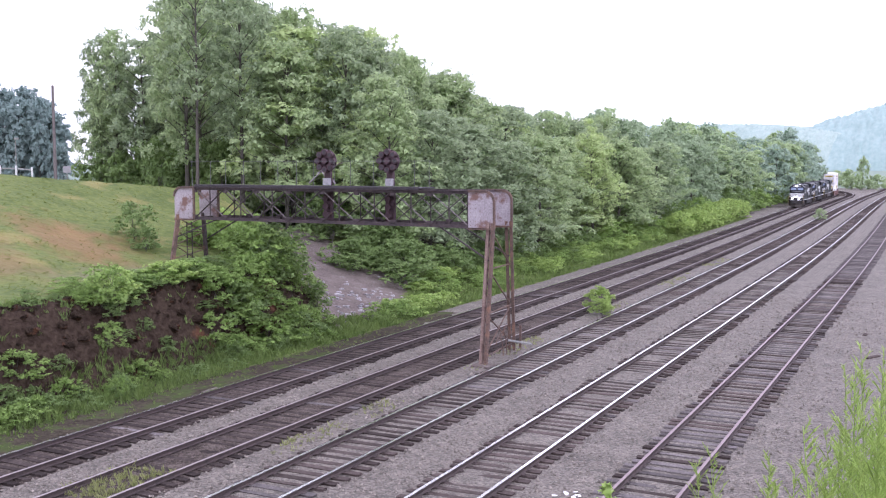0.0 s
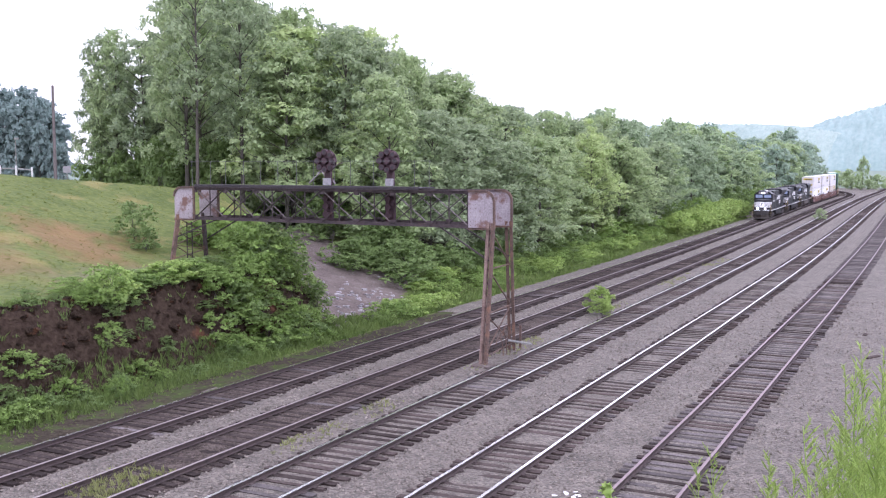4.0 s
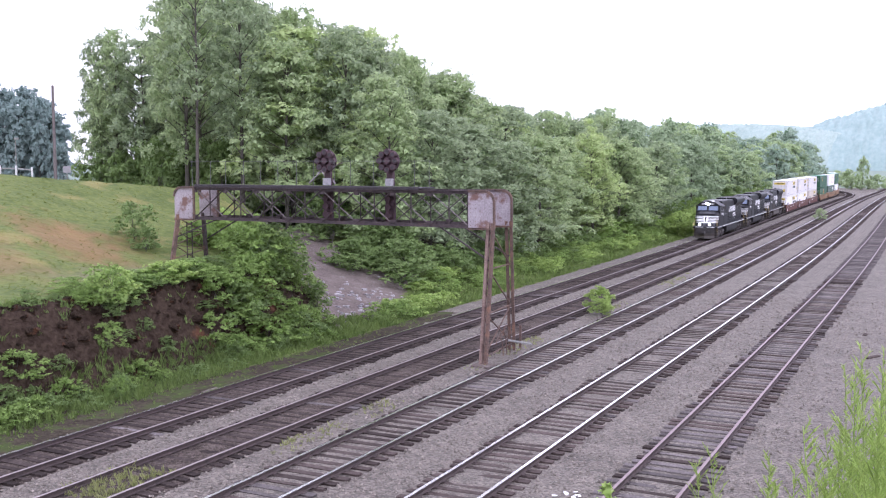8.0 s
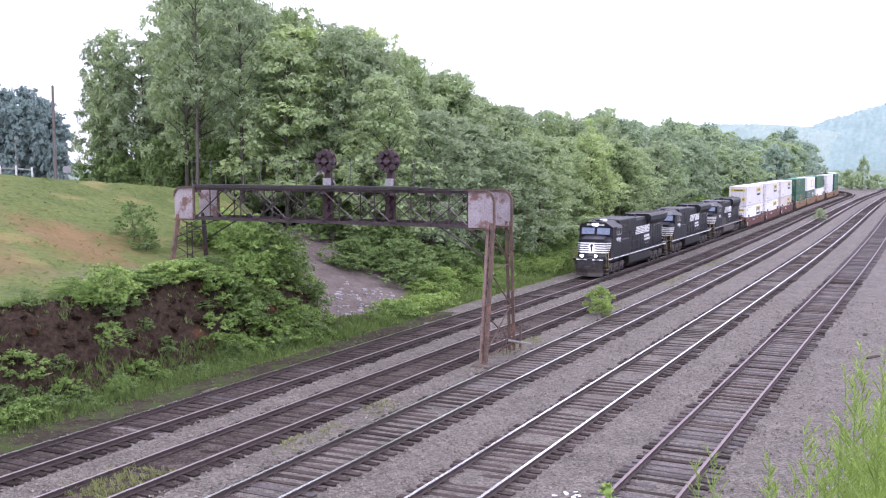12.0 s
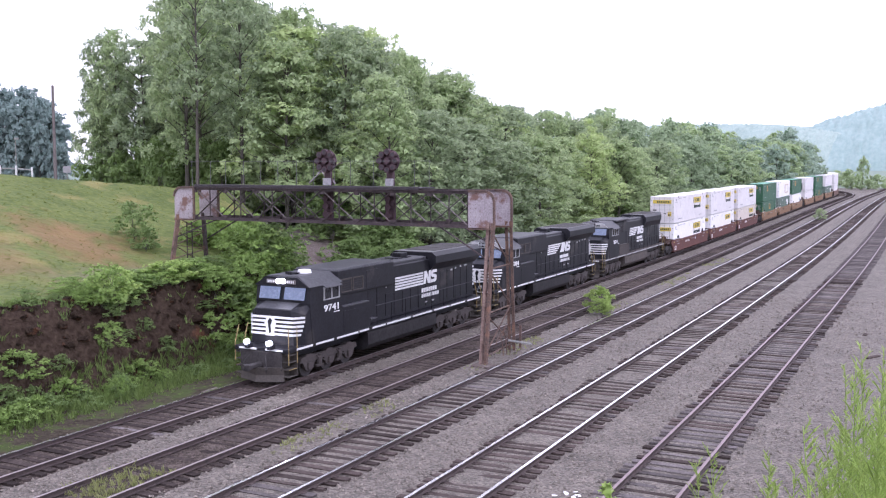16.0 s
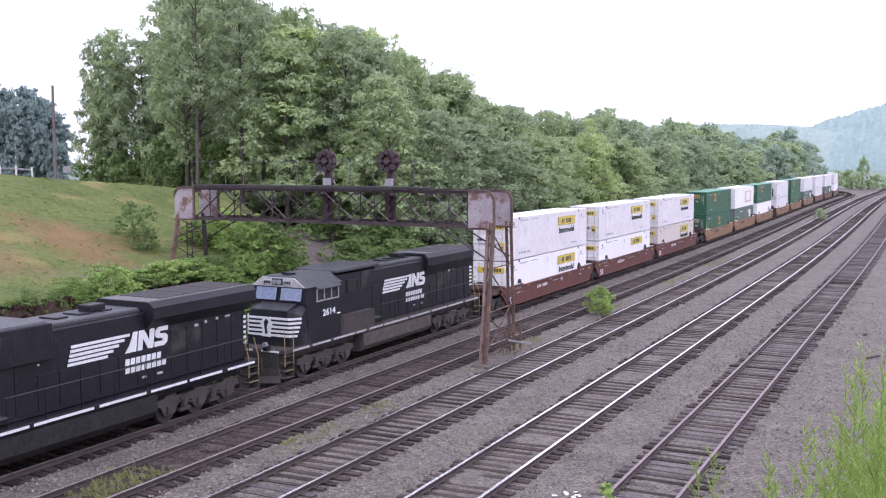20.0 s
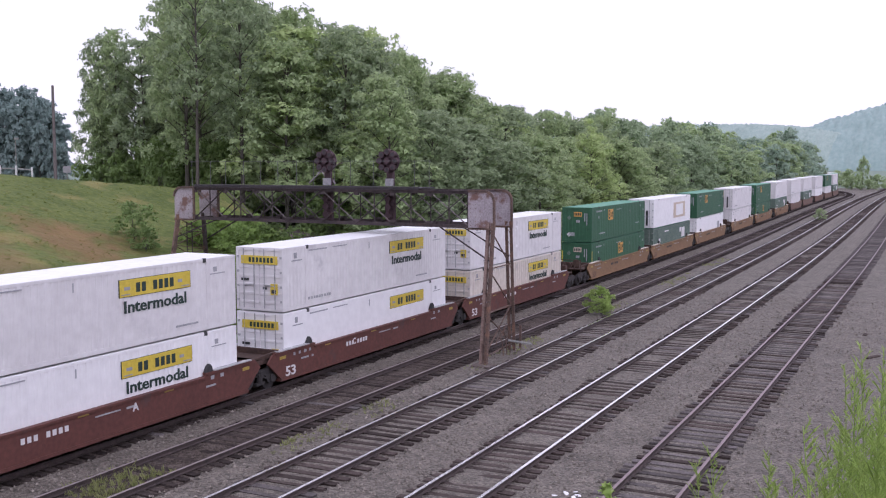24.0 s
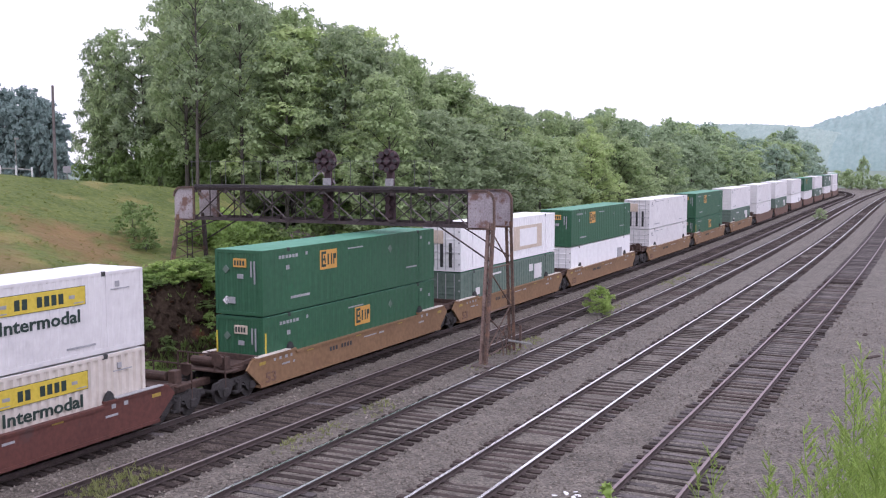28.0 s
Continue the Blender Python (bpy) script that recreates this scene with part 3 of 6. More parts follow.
# ---------------------------------------------------------------- trees
def sprays(rg, centres, radii, hearts, count, size, up=0.35, scatter=0.45, flat=0.85):
    """Leaf sprays on the shells of tufts: pointed blades, mostly facing outwards from their limb's heart."""
    w = radii ** 2
    pick = rg.choice(len(centres), count, p=w / w.sum())
    c, r, heart = centres[pick], radii[pick], hearts[pick]
    d = rg.normal(size=(count, 3))
    d /= np.linalg.norm(d, axis=1)[:, None]
    d[:, 2] = np.where(d[:, 2] < -0.3, -d[:, 2], d[:, 2])
    p = c + d * (r * rg.uniform(0.45, 1.15, count))[:, None] * np.array([1, 1, flat])
    nrm = d + rg.normal(size=(count, 3)) * scatter + np.array([0, 0, up])
    nrm /= np.linalg.norm(nrm, axis=1)[:, None]
    t = np.cross(nrm, rg.normal(size=(count, 3)))
    t /= np.linalg.norm(t, axis=1)[:, None]
    b = np.cross(nrm, t)
    sz = (size * rg.uniform(0.5, 1.4, count))[:, None]
    out = p - heart
    out /= np.linalg.norm(out, axis=1)[:, None] + 1e-6
    soft = out * 0.75 + d * 0.45 + nrm * 0.35
    soft /= np.linalg.norm(soft, axis=1)[:, None]
    b *= np.where((nrm * soft).sum(1) < 0, -1.0, 1.0)[:, None]
    v = np.stack([p - t * sz * 0.75 - b * sz * 0.66, p + t * sz * 1.25 - nrm * sz * 0.2, p - t * sz * 0.75 + b * sz * 0.66], 1).reshape(-1, 3)
    return v, np.arange(count * 3).reshape(-1, 3), np.repeat(soft, 3, axis=0)


def crown_mesh(seed, height, radius, low, limbs, tufts, count, size, material, taper=0.55):
    """Limbs carry tufts, tufts carry leaf sprays; gaps stay between the limbs."""
    rg = np.random.default_rng(seed)
    limb_ends, cs, rs, hs = [], [], [], []
    for i in range(limbs):
        k = (i + 0.5) / limbs
        h = low + (height - low) * k
        prof = radius * (0.62 + 0.5 * math.sin(math.pi * min(1, k * 0.75 + 0.2))) * (1 - taper * k ** 3)
        a = i * 2.4 + rg.uniform(-0.5, 0.5)
        q = prof * rg.uniform(0.25, 0.9)
        e = np.array([q * math.cos(a), q * math.sin(a), h - 0.05 * height * k])
        R = radius * rg.uniform(0.26, 0.46)
        limb_ends.append((*e, R))
        for j in range(tufts):
            d = rg.normal(size=3)
            d /= np.linalg.norm(d)
            if d[2] < -0.4:
                d[2] *= -1
            cs.append(e + d * R * rg.uniform(0.55, 1.05) * np.array([1, 1, 0.8]))
            rs.append(radius * rg.uniform(0.09, 0.18))
            hs.append(e * np.array([0.7, 0.7, 1]) - np.array([0, 0, 0.35 * R]))
    v, f, soft = sprays(rg, np.array(cs), np.array(rs), np.array(hs), count, size)
    me = mesh_of("crown", v.tolist(), f.tolist(), material, smooth=True)
    me.normals_split_custom_set(soft.tolist())
    return me, limb_ends


def trunk_mesh(seed, height, ends, girth):
    bm, rg = BM(), random.Random(seed)
    top = Vector((rg.uniform(-0.5, 0.5), rg.uniform(-0.5, 0.5), height * 0.86))
    mid = Vector((rg.uniform(-0.3, 0.3), rg.uniform(-0.3, 0.3), height * 0.4))
    cyl(bm, (0, 0, -0.6), mid, girth, girth * 0.7, 8)
    cyl(bm, mid, top, girth * 0.7, girth * 0.2, 7)
    for x, y, z, r in ends:
        k = max(0.15, min(0.95, (z - 1.6) / top.z))
        a = mid * (k / 0.465) if k < 0.465 else mid.lerp(top, (k - 0.465) / 0.535)
        cyl(bm, a, (x, y, z), girth * 0.3, girth * 0.07, 5)
    me = bpy.data.meshes.new("trunk")
    bm.to_mesh(me)
    bm.free()
    me.materials.append(BARK)
    return me


KINDS = {}


def tree_kind(key, seed, height, radius, low, limbs, tufts, count, size, material, girth, taper=0.55, girth_of=1.0):
    """girth_of: how much wider than the plan's measure of 1 the kind is built."""
    crown, ends = crown_mesh(seed, height, radius, low, limbs, tufts, count, size, material, taper)
    KINDS[key] = (crown, trunk_mesh(seed, height, ends, girth), height, girth_of)


for i in range(6):
    tree_kind("tall%d" % i, 10 + i, 17.0, 3.9 + 0.25 * i, 1.6, 42, 10, 11500, 0.17, LEAVES[(0, 1, 1, 0, 1, 1)[i]], 0.2, 0.55, 1.32)
for i in range(3):
    tree_kind("light%d" % i, 30 + i, 17.0, 4.4, 2.2, 42, 10, 11500, 0.17, LEAVES[2 if i else 1], 0.2, 0.55, 1.32)
for i in range(3):
    tree_kind("open%d" % i, 36 + i, 17.0, 3.8, 5.6, 30, 10, 9500, 0.14, LEAVES[i % 2], 0.22, 0.5, 1.32)
for i in range(4):
    tree_kind("shrub%d" % i, 40 + i, 2.0, 1.35, 0.15, 16, 9, 1700, 0.077, LEAVES_SHRUB[(0, 1, 0, 1)[i]], 0.03, 0.2)
# far and distant kinds wear the haze-tinted leaves
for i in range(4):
    tree_kind("far%d" % i, 60 + i, 15.0, 4.4, 1.2, 32, 9, 4800, 0.25, LEAVES_HAZE[(0, 1, 0, 1)[i]], 0.2, 0.5, 1.4)
    tree_kind("distant%d" % i, 70 + i, 13.0, 4.4, 1.0, 28, 8, 2800, 0.33, LEAVES_HAZE[(2, 0, 2, 1)[i]], 0.2, 0.5, 1.4)
tree_kind("bush", 80, 2.0, 1.15, 0.1, 26, 12, 7500, 0.052, LEAVES_BRIGHT, 0.03, 0.25)
tree_kind("mast", 88, 17.0, 3.6, 6.0, 26, 9, 5200, 0.15, LEAVES[0], 0.17, 0.4, 1.32)
tree_kind("sapling", 85, 4.2, 0.42, 2.6, 12, 6, 420, 0.085, LEAVES_BRIGHT, 0.02, 0.3)
tree_kind("thicket", 81, 2.0, 1.35, 0.1, 20, 10, 2400, 0.085, LEAVES_BRIGHT, 0.03, 0.2)
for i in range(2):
    tree_kind("dense%d" % i, 90 + i, 16.0, 4.4, 0.8, 40, 10, 5200, 0.38, LEAVES_BLUE_HAZE, 0.2, 0.5, 1.5)
# far_bush has haze in its leaf colour too
tree_kind("far_bush", 84, 2.0, 1.35, 0.05, 18, 10, 1800, 0.1, LEAVES_HAZE[1], 0.03, 0.5)


def plant(key, x, y, high, wide, name="tree", label="", category="tree", group="", turn=0.0, z=None):
    crown, trunk, h0, w0 = KINDS[key]
    th = thing(name, label, category, group)
    th.matrix_world = Matrix.Translation((x, y, (ground_z(x, y) if z is None else z) - 0.05)) @ pose(0, 0, 0, 0, 0, turn) @ Matrix.Diagonal((wide / w0, wide / w0, high / h0, 1))
    o = new("trunk" if name == "tree" else "stems", trunk)
    o.parent = th
    if name != "tree":
        tagged(o, kind="stuff")
    o = new("crown", crown)
    o.parent = th
    return th


rng = random.Random(11)
# tops of the wood, set for 41 m beside the line of y
ROW_Y = (36, 39, 42, 45, 48, 55, 61, 70, 74, 82, 87, 94, 101, 110, 126, 141, 151, 170, 181, 200, 237, 268, 311, 337, 345, 420)
ROW_Z = (13.0, 15.6, 17.2, 20.2, 21.4, 20.6, 20.2, 19.2, 17.6, 17.4, 15.9, 15.3, 14.9, 14.8, 16.4, 14.2, 15.4, 16.5, 15.6, 14.0, 14.2, 17.8, 16.6, 12.4, 7.0, 4.0)


def skyline(p):
    return 10.07 + (float(np.interp(p.y * 41.0 / -p.x, ROW_Y, ROW_Z)) - 10.07) * (-p.x / 41.0)


s = 68.0
while s < 430:
    for row, du in ((0, -39.5), (1, -46.5), (2, -56.0)):
        p = line(s + rng.uniform(-2, 2) + row * 2.6, du + rng.uniform(-1.8, 1.8) - (3.0 if s < 80 else 0) + (3.4 if s > 250 else 0))
        if past_hill(np.array([p.y]), np.array([p.x]))[0] < 8.5:
            continue
        high = (skyline(p) - ground_z(p.x, p.y)) * rng.uniform(0.93, 1.03) * (0.84 if row == 0 else 1.0)
        if high < 3.5:
            continue
        key = "tall%d" % rng.randrange(6) if rng.random() < 0.68 else "light%d" % rng.randrange(3)
        # farther trees switch to leaves with haze in their colour
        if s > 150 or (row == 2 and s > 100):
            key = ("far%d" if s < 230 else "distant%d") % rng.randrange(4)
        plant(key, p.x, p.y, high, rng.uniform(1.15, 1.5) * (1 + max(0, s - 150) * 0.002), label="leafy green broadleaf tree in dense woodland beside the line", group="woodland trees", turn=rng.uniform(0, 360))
    s += rng.uniform(5.6, 7.2) * (1 + max(0, s - 120) * 0.004)
# tall thin-crowned trees behind the hill's end, and the wood behind them
for x, y, k, kd, w in ((-59.6, 69, 1.06, "mast", 1.3), (-57.0, 72, 0.98, "open2", 1.2), (-66, 75, 1.04, "open1", 1.4), (-56, 78, 0.98, "tall1", 1.4), (-64, 86, 0.97, "tall3", 1.5), (-53, 73, 0.84, "light0", 1.3), (-72, 82, 0.92, "open0", 1.3), (-67, 78, 0.98, "tall4", 1.4)):
    p = Vector((x, y, 0))
    plant(kd, x, y, (skyline(p) - ground_z(x, y)) * k, w, label="tall broadleaf tree with a bare lower trunk on the hill", group="hill trees", turn=rng.uniform(0, 360))
for i in range(11):
    r = 0.90 - 0.04 * i
    y = 94 + rng.uniform(-4, 4)
    p = Vector((-r * y, y, 0))
    plant("tall%d" % (i % 6), p.x, p.y, (skyline(p) - ground_z(p.x, p.y)) * rng.uniform(0.9, 1.0), 1.6, label="leafy green broadleaf tree deep in the wood", group="woodland trees", turn=rng.uniform(0, 360))
# pale leafy tree standing out before the wood
plant("light1", -55.0, 78.0, 18.6, 2.1, label="pale green spreading tree at the wood's edge beside the path", turn=70)
plant("light2", -47.5, 78.0, 11.5, 1.4, label="pale green spreading tree at the wood's edge beside the path", turn=170)
# clump beyond the hill beside the road, and woods across the road
for x, y, top, w, kd in ((-89.6, 87.0, 24.2, 1.0, "open0"), (-91.0, 92, 21.5, 0.85, "tall3"), (-86, 86, 24.8, 1.35, "open1"), (-82, 86, 23.6, 1.3, "open2"), (-92.5, 92, 22.6, 0.85, "open0"), (-87, 95, 22.5, 0.95, "tall1"), (-78, 88, 22.4, 1.0, "open1"), (-83.5, 91, 21.0, 1.1, "tall2"), (-88.3, 86.0, 15.0, 0.55, "tall0"), (-76.5, 90, 20.0, 1.1, "tall4"), (-87.5, 85.5, 17.0, 0.75, "tall5")):
    plant(kd, x, y, top - ground_z(x, y), w, label="grey-green tree in a clump beyond the grassy hill", group="clump on the hill", turn=rng.uniform(0, 360))
for i in range(26):      # undergrowth below the clump and the tall trees
    y = 84.5 + rng.uniform(-2.0, 3.0)
    x = -87.6 + 28.0 * i / 25 + rng.uniform(-0.6, 0.6)
    plant("shrub%d" % rng.choice((0, 2)), x, y - (7 if x > -72 else 0), rng.uniform(3.6, 6.2), rng.uniform(1.5, 2.3), "shrub", "dark undergrowth below the trees on the hill", "shrub", "shrubs and saplings", rng.uniform(0, 360))
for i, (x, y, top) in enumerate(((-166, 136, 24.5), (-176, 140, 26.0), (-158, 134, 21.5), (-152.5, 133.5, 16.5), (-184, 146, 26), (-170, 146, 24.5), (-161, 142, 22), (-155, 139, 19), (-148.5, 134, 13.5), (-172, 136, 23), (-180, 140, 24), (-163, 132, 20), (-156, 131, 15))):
    plant("dense%d" % (i % 2), x, y, top, 1.5 if top > 17 else 0.9, label="dark distant tree across the road, blue haze in its leaf colour", group="trees across the road", turn=rng.uniform(0, 360), z=0.0)

# ---------------------------------------------------------------- shrubs
SHRUBS = "shrubs and saplings"
for i in range(92):      # over the end of the rock cutting
    s0, u0 = rng.uniform(35.0, 53.0), rng.uniform(-39.5, -33.6)
    p = line(s0, u0)
    if hill_part(np.array([s0]), np.array([u0]))[0] < 0.4 or (u0 < -37.6 and s0 < 49) or (u0 < -38.6 and 42 < s0 < 48.2) or (s0 < 44 and u0 > -35.4 and rng.random() < 0.6):
        continue
    if s0 < 43 and u0 > -36.0:
        continue
    plant("shrub%d" % rng.choice((0, 1, 3, 3)), p.x, p.y, rng.uniform(0.9, 2.0) * (0.4 if s0 < 49.5 and u0 < -35.4 else 1), rng.uniform(0.7, 1.25), "shrub", "dense green shrub on the cutting's edge", "shrub", SHRUBS, rng.uniform(0, 360))
for i in range(48):      # foot of the rock
    s0 = rng.uniform(22, 50)
    p = line(s0, rng.uniform(-34.3, -32.2))
    plant("shrub%d" % rng.choice((0, 1, 2, 3)), p.x, p.y, rng.uniform(0.35, 1.05), rng.uniform(0.3, 0.75), "weed_clump", "low leafy weeds at the foot of the rock", "weed", "clumps of weeds", rng.uniform(0, 360))
for i in range(110):     # front of the wood
    s0 = 66 + 300 * (i / 110) ** 1.5
    near = s0 < 115
    p = line(s0 + rng.uniform(-1, 1), rng.uniform(-39.5, -36.6) - (3 if s0 < 72 else 0) if near else rng.uniform(-37.5, -34.4))
    k = 1 + max(0, s0 - 120) * 0.004
    plant("shrub%d" % (rng.choice((0, 2)) if near else rng.randrange(4)), p.x, p.y, rng.uniform(1.0, 2.4 if near else 3.6) * k, rng.uniform(1.0, 1.8) * k, "shrub", "green shrub along the wood's edge", "shrub", SHRUBS, rng.uniform(0, 360))
for i in range(24):      # undergrowth behind the bridge, along the path
    u0 = rng.uniform(-62, -37)
    s0 = 52 + (-34.5 - u0) + (rng.uniform(12.0, 15.0) if u0 > -46 else rng.uniform(7.5, 11.0))
    p = line(s0, u0)
    plant("shrub%d" % rng.choice((0, 2)), p.x, p.y, rng.uniform(1.6, 3.8), rng.uniform(1.3, 2.2), "shrub", "dark undergrowth beside the gravel path", "shrub", SHRUBS, rng.uniform(0, 360))
for i in range(14):      # bright thicket beside the line
    p = line(140 + i * 4.0, -33.6 + rng.uniform(-0.6, 0.6))
    plant("thicket", p.x, p.y, rng.uniform(2.8, 3.8), 1.7, "shrub", "bright yellow-green thicket beside the line", "shrub", SHRUBS, rng.uniform(0, 360))
plant("bush", -21.6, 64.9, 1.78, 0.95, "shrub", "round bright green bush between the tracks", "shrub", SHRUBS, 40)
plant("shrub2", -46.0, 47.5, 2.2, 1.15, "shrub", "lone dark shrub on the grassy slope", "shrub", SHRUBS, 10)
plant("shrub0", -44.6, 46.8, 1.3, 0.8, "shrub", "lone dark shrub on the grassy slope", "shrub", SHRUBS, 120)
plant("far_bush", -23.0, 187.0, 1.9, 0.8, "shrub", "small bush between the tracks", "shrub", SHRUBS, 10)
plant("far_bush", -33.4, 384.0, 10.6, 1.7, label="light green conical young tree inside the far curve", turn=30)
for x, y, h, w in ((-39, 392, 6.5, 2.6), (-29, 386, 5.0, 2.2), (-36.5, 380, 4.5, 2.0), (-44, 402, 6.0, 2.6), (-25, 396, 4.0, 2.4), (-31, 379, 3.5, 1.8)):
    plant("far_bush", x, y, h, w, "shrub", "light green bushes inside the far curve", "shrub", SHRUBS)

for i in range(20):      # bright growth behind the bridge's left end
    p = line(rng.uniform(51.5, 55.5), rng.uniform(-44.5, -40.5))
    plant(rng.choice(("shrub1", "shrub3", "thicket")), p.x, p.y, rng.uniform(1.0, 2.2), rng.uniform(0.7, 1.1), "shrub", "bright green shrub behind the signal bridge", "shrub", SHRUBS, rng.uniform(0, 360))
for i in range(110):      # low bright growth before the wood
    s0 = 57.5 + 95 * (i / 110) ** 1.2
    p = line(s0 + rng.uniform(-1, 1), rng.uniform(-37.0, -32.9) if s0 > 66 else rng.uniform(-33.6, -32.6))
    plant(rng.choice(("thicket", "shrub1", "shrub3", "thicket")), p.x, p.y, rng.uniform(0.5, 1.25), rng.uniform(0.6, 1.2), "weed_clump", "low bright green growth beside the line", "weed", "clumps of weeds", rng.uniform(0, 360))
for i in range(34):      # on ledges of the rock face
    s0 = rng.uniform(21, 52)
    p = line(s0, rng.uniform(-36.3, -34.2))
    plant("shrub%d" % rng.randrange(4), p.x, p.y, rng.uniform(0.3, 0.8), rng.uniform(0.3, 0.6), "shrub", "small shrub rooted on a rock ledge", "shrub", SHRUBS, rng.uniform(0, 360))

for s0, u0, h, w, kd in ((35.2, -35.3, 2.1, 0.95, "shrub1"), (36.2, -35.8, 1.5, 0.9, "thicket"), (34.5, -34.6, 1.2, 0.7, "shrub3"), (40.6, -36.2, 1.05, 1.0, "thicket"), (42.2, -36.4, 1.0, 1.1, "shrub1"), (43.4, -35.4, 1.5, 1.0, "shrub3"), (41.6, -34.3, 1.6, 0.8, "shrub1"),
                         (44.6, -34.7, 2.2, 1.2, "shrub0"), (46.2, -35.0, 2.0, 1.3, "shrub3"), (47.6, -35.6, 2.2, 1.4, "shrub1"), (48.6, -35.2, 2.6, 1.3, "shrub0"), (49.8, -36.0, 2.6, 1.4, "shrub2"), (29.6, -34.6, 1.3, 0.8, "shrub1"), (28.4, -34.2, 1.1, 0.7, "shrub0"), (31.2, -33.8, 0.9, 0.6, "shrub3")):
    p = line(s0, u0)
    plant(kd, p.x, p.y, h, w, "shrub", "bright leafy shrub growing over the rock cutting", "shrub", SHRUBS, rng.uniform(0, 360))

# broken rock on the cutting's face
rocks = thing("rock_outcrop", "dark broken rock ledges along the railway cutting", "rock", kind="structure")
rgr = np.random.default_rng(77)
ROCK_MESHES = []
for k in range(6):
    bm = BM()
    bmesh.ops.create_icosphere(bm, subdivisions=2, radius=1.0)
    for v in bm.verts:
        q = v.co
        n1 = 0.28 * math.sin(q.x * 3.1 + k) * math.cos(q.y * 2.7 + 2 * k) + 0.16 * math.sin(q.z * 6 + q.x * 5 + k)
        v.co = Vector((np.clip(q.x * 1.2, -0.9, 0.95), np.clip(q.y * 1.3, -1.05, 0.9), np.clip(q.z * 1.3, -0.72, 0.62))) * (1 + n1)
    rm = bpy.data.meshes.new("rock")
    bm.to_mesh(rm)
    bm.free()
    rm.materials.append(ROCK)
    ROCK_MESHES.append(rm)
for i in range(290):
    s0, u0 = rgr.uniform(21, 51), -33.5 - 3.0 * rgr.random() ** 0.6
    p = line(s0, u0)
    sz = 0.08 + 0.3 * rgr.random() ** 2
    ob = new("rock", ROCK_MESHES[i % 6])
    ob.parent = rocks
    ob.matrix_world = Matrix.Translation((p.x, p.y, ground_z(p.x, p.y))) @ pose(0, 0, 0, rgr.uniform(-30, 30), rgr.uniform(-30, 30), rgr.uniform(0, 360)) @ Matrix.Diagonal((sz * 0.8, sz * 1.05, sz * 0.7, 1))
stones = thing("path_stones", "pale stones spilled over the gravel path's foot", "stones", kind="stuff")
WHITE_STONE = mat("pale_stone", (0.26, 0.24, 0.245), (0.42, 0.40, 0.41), 3.0, 0.9, 0.2, island=0.3)
PALE = [m.copy() for m in ROCK_MESHES[:3]]
for m in PALE:
    m.materials[0] = WHITE_STONE
for i in range(110):
    s0, u0 = rgr.normal(58.5, 3.5), rgr.normal(-36.0, 2.2)
    p = line(s0, min(u0, -32.5))
    sz = rgr.uniform(0.06, 0.2)
    ob = new("stone", PALE[i % 3])
    ob.parent = stones
    ob.matrix_world = Matrix.Translation((p.x, p.y, ground_z(p.x, p.y))) @ pose(0, 0, 0, 0, 0, rgr.uniform(0, 360)) @ Matrix.Diagonal((sz, sz, sz * 0.7, 1))


# ---------------------------------------------------------------- grass and weeds
def blades(rg, xs, ys, zs, per, tall, wide, lean):
    """Tufts of narrow bent blades, as one array."""
    n = len(xs) * per
    x, y, z = np.repeat(xs, per) + rg.normal(0, wide * 2.5, n), np.repeat(ys, per) + rg.normal(0, wide * 2.5, n), np.repeat(zs, per) - 0.03
    h = np.repeat(tall, per) * rg.uniform(0.5, 1.1, n)
    a = rg.uniform(0, 2 * math.pi, n)
    dx, dy = np.cos(a), np.sin(a)
    ln = h * lean * rg.uniform(0.2, 1.0, n)
    w = wide * rg.uniform(0.6, 1.3, n)
    v = np.stack([np.stack([x - dy * w, y + dx * w, z], 1), np.stack([x + dy * w, y - dx * w, z], 1),
                  np.stack([x + dx * ln * 0.4 + dy * w * 0.7, y + dy * ln * 0.4 - dx * w * 0.7, z + h * 0.6], 1), np.stack([x + dx * ln, y + dy * ln, z + h], 1)], 1).reshape(-1, 3)
    return v, np.arange(n * 4).reshape(-1, 4)


GRASS = mat("meadow_grass", (0.144, 0.189, 0.038), (0.274, 0.304, 0.081), 0.3, 0.8, 0, spot=(0.33, 0.295, 0.10), spot_at=0.56, spot_scale=0.3, island=0.12, thin=0.55)
sorrel(GRASS, PATCHES)
WEED = mat("green_weeds", (0.115, 0.174, 0.042), (0.221, 0.300, 0.084), 0.6, 0.65, 0, island=0.25, thin=0.45)
WEED_BANK = mat("bank_weeds", (0.27, 0.38, 0.085), (0.46, 0.57, 0.17), 0.6, 0.65, 0, island=0.22, thin=0.5)
WEED_DRY = mat("dry_weeds", (0.19, 0.215, 0.075), (0.34, 0.36, 0.145), 0.8, 0.7, 0, island=0.25, thin=0.3)


def scatter(name, label, count, s0, s1, u0, u1, per, tall, wide, lean, material, seed, keep=None):
    rg = np.random.default_rng(seed)
    ss, us = rg.uniform(s0, s1, count), rg.uniform(u0, u1, count)
    if keep is not None:
        ok = keep(ss, us, rg)
        ss, us = ss[ok], us[ok]
    pts = [line(a, b) for a, b in zip(ss, us)]
    xs, ys = np.array([p.x for p in pts]), np.array([p.y for p in pts])
    zs = land(xs, ys)
    th = tall[0] + (tall[1] - tall[0]) * rg.random(len(xs)) ** 2
    v, f = blades(rg, xs, ys, zs, per, th, wide, lean)
    me = mesh_of(name, v.tolist(), f.tolist(), material)
    return tagged(new(name, me), label, "grass", kind="stuff")


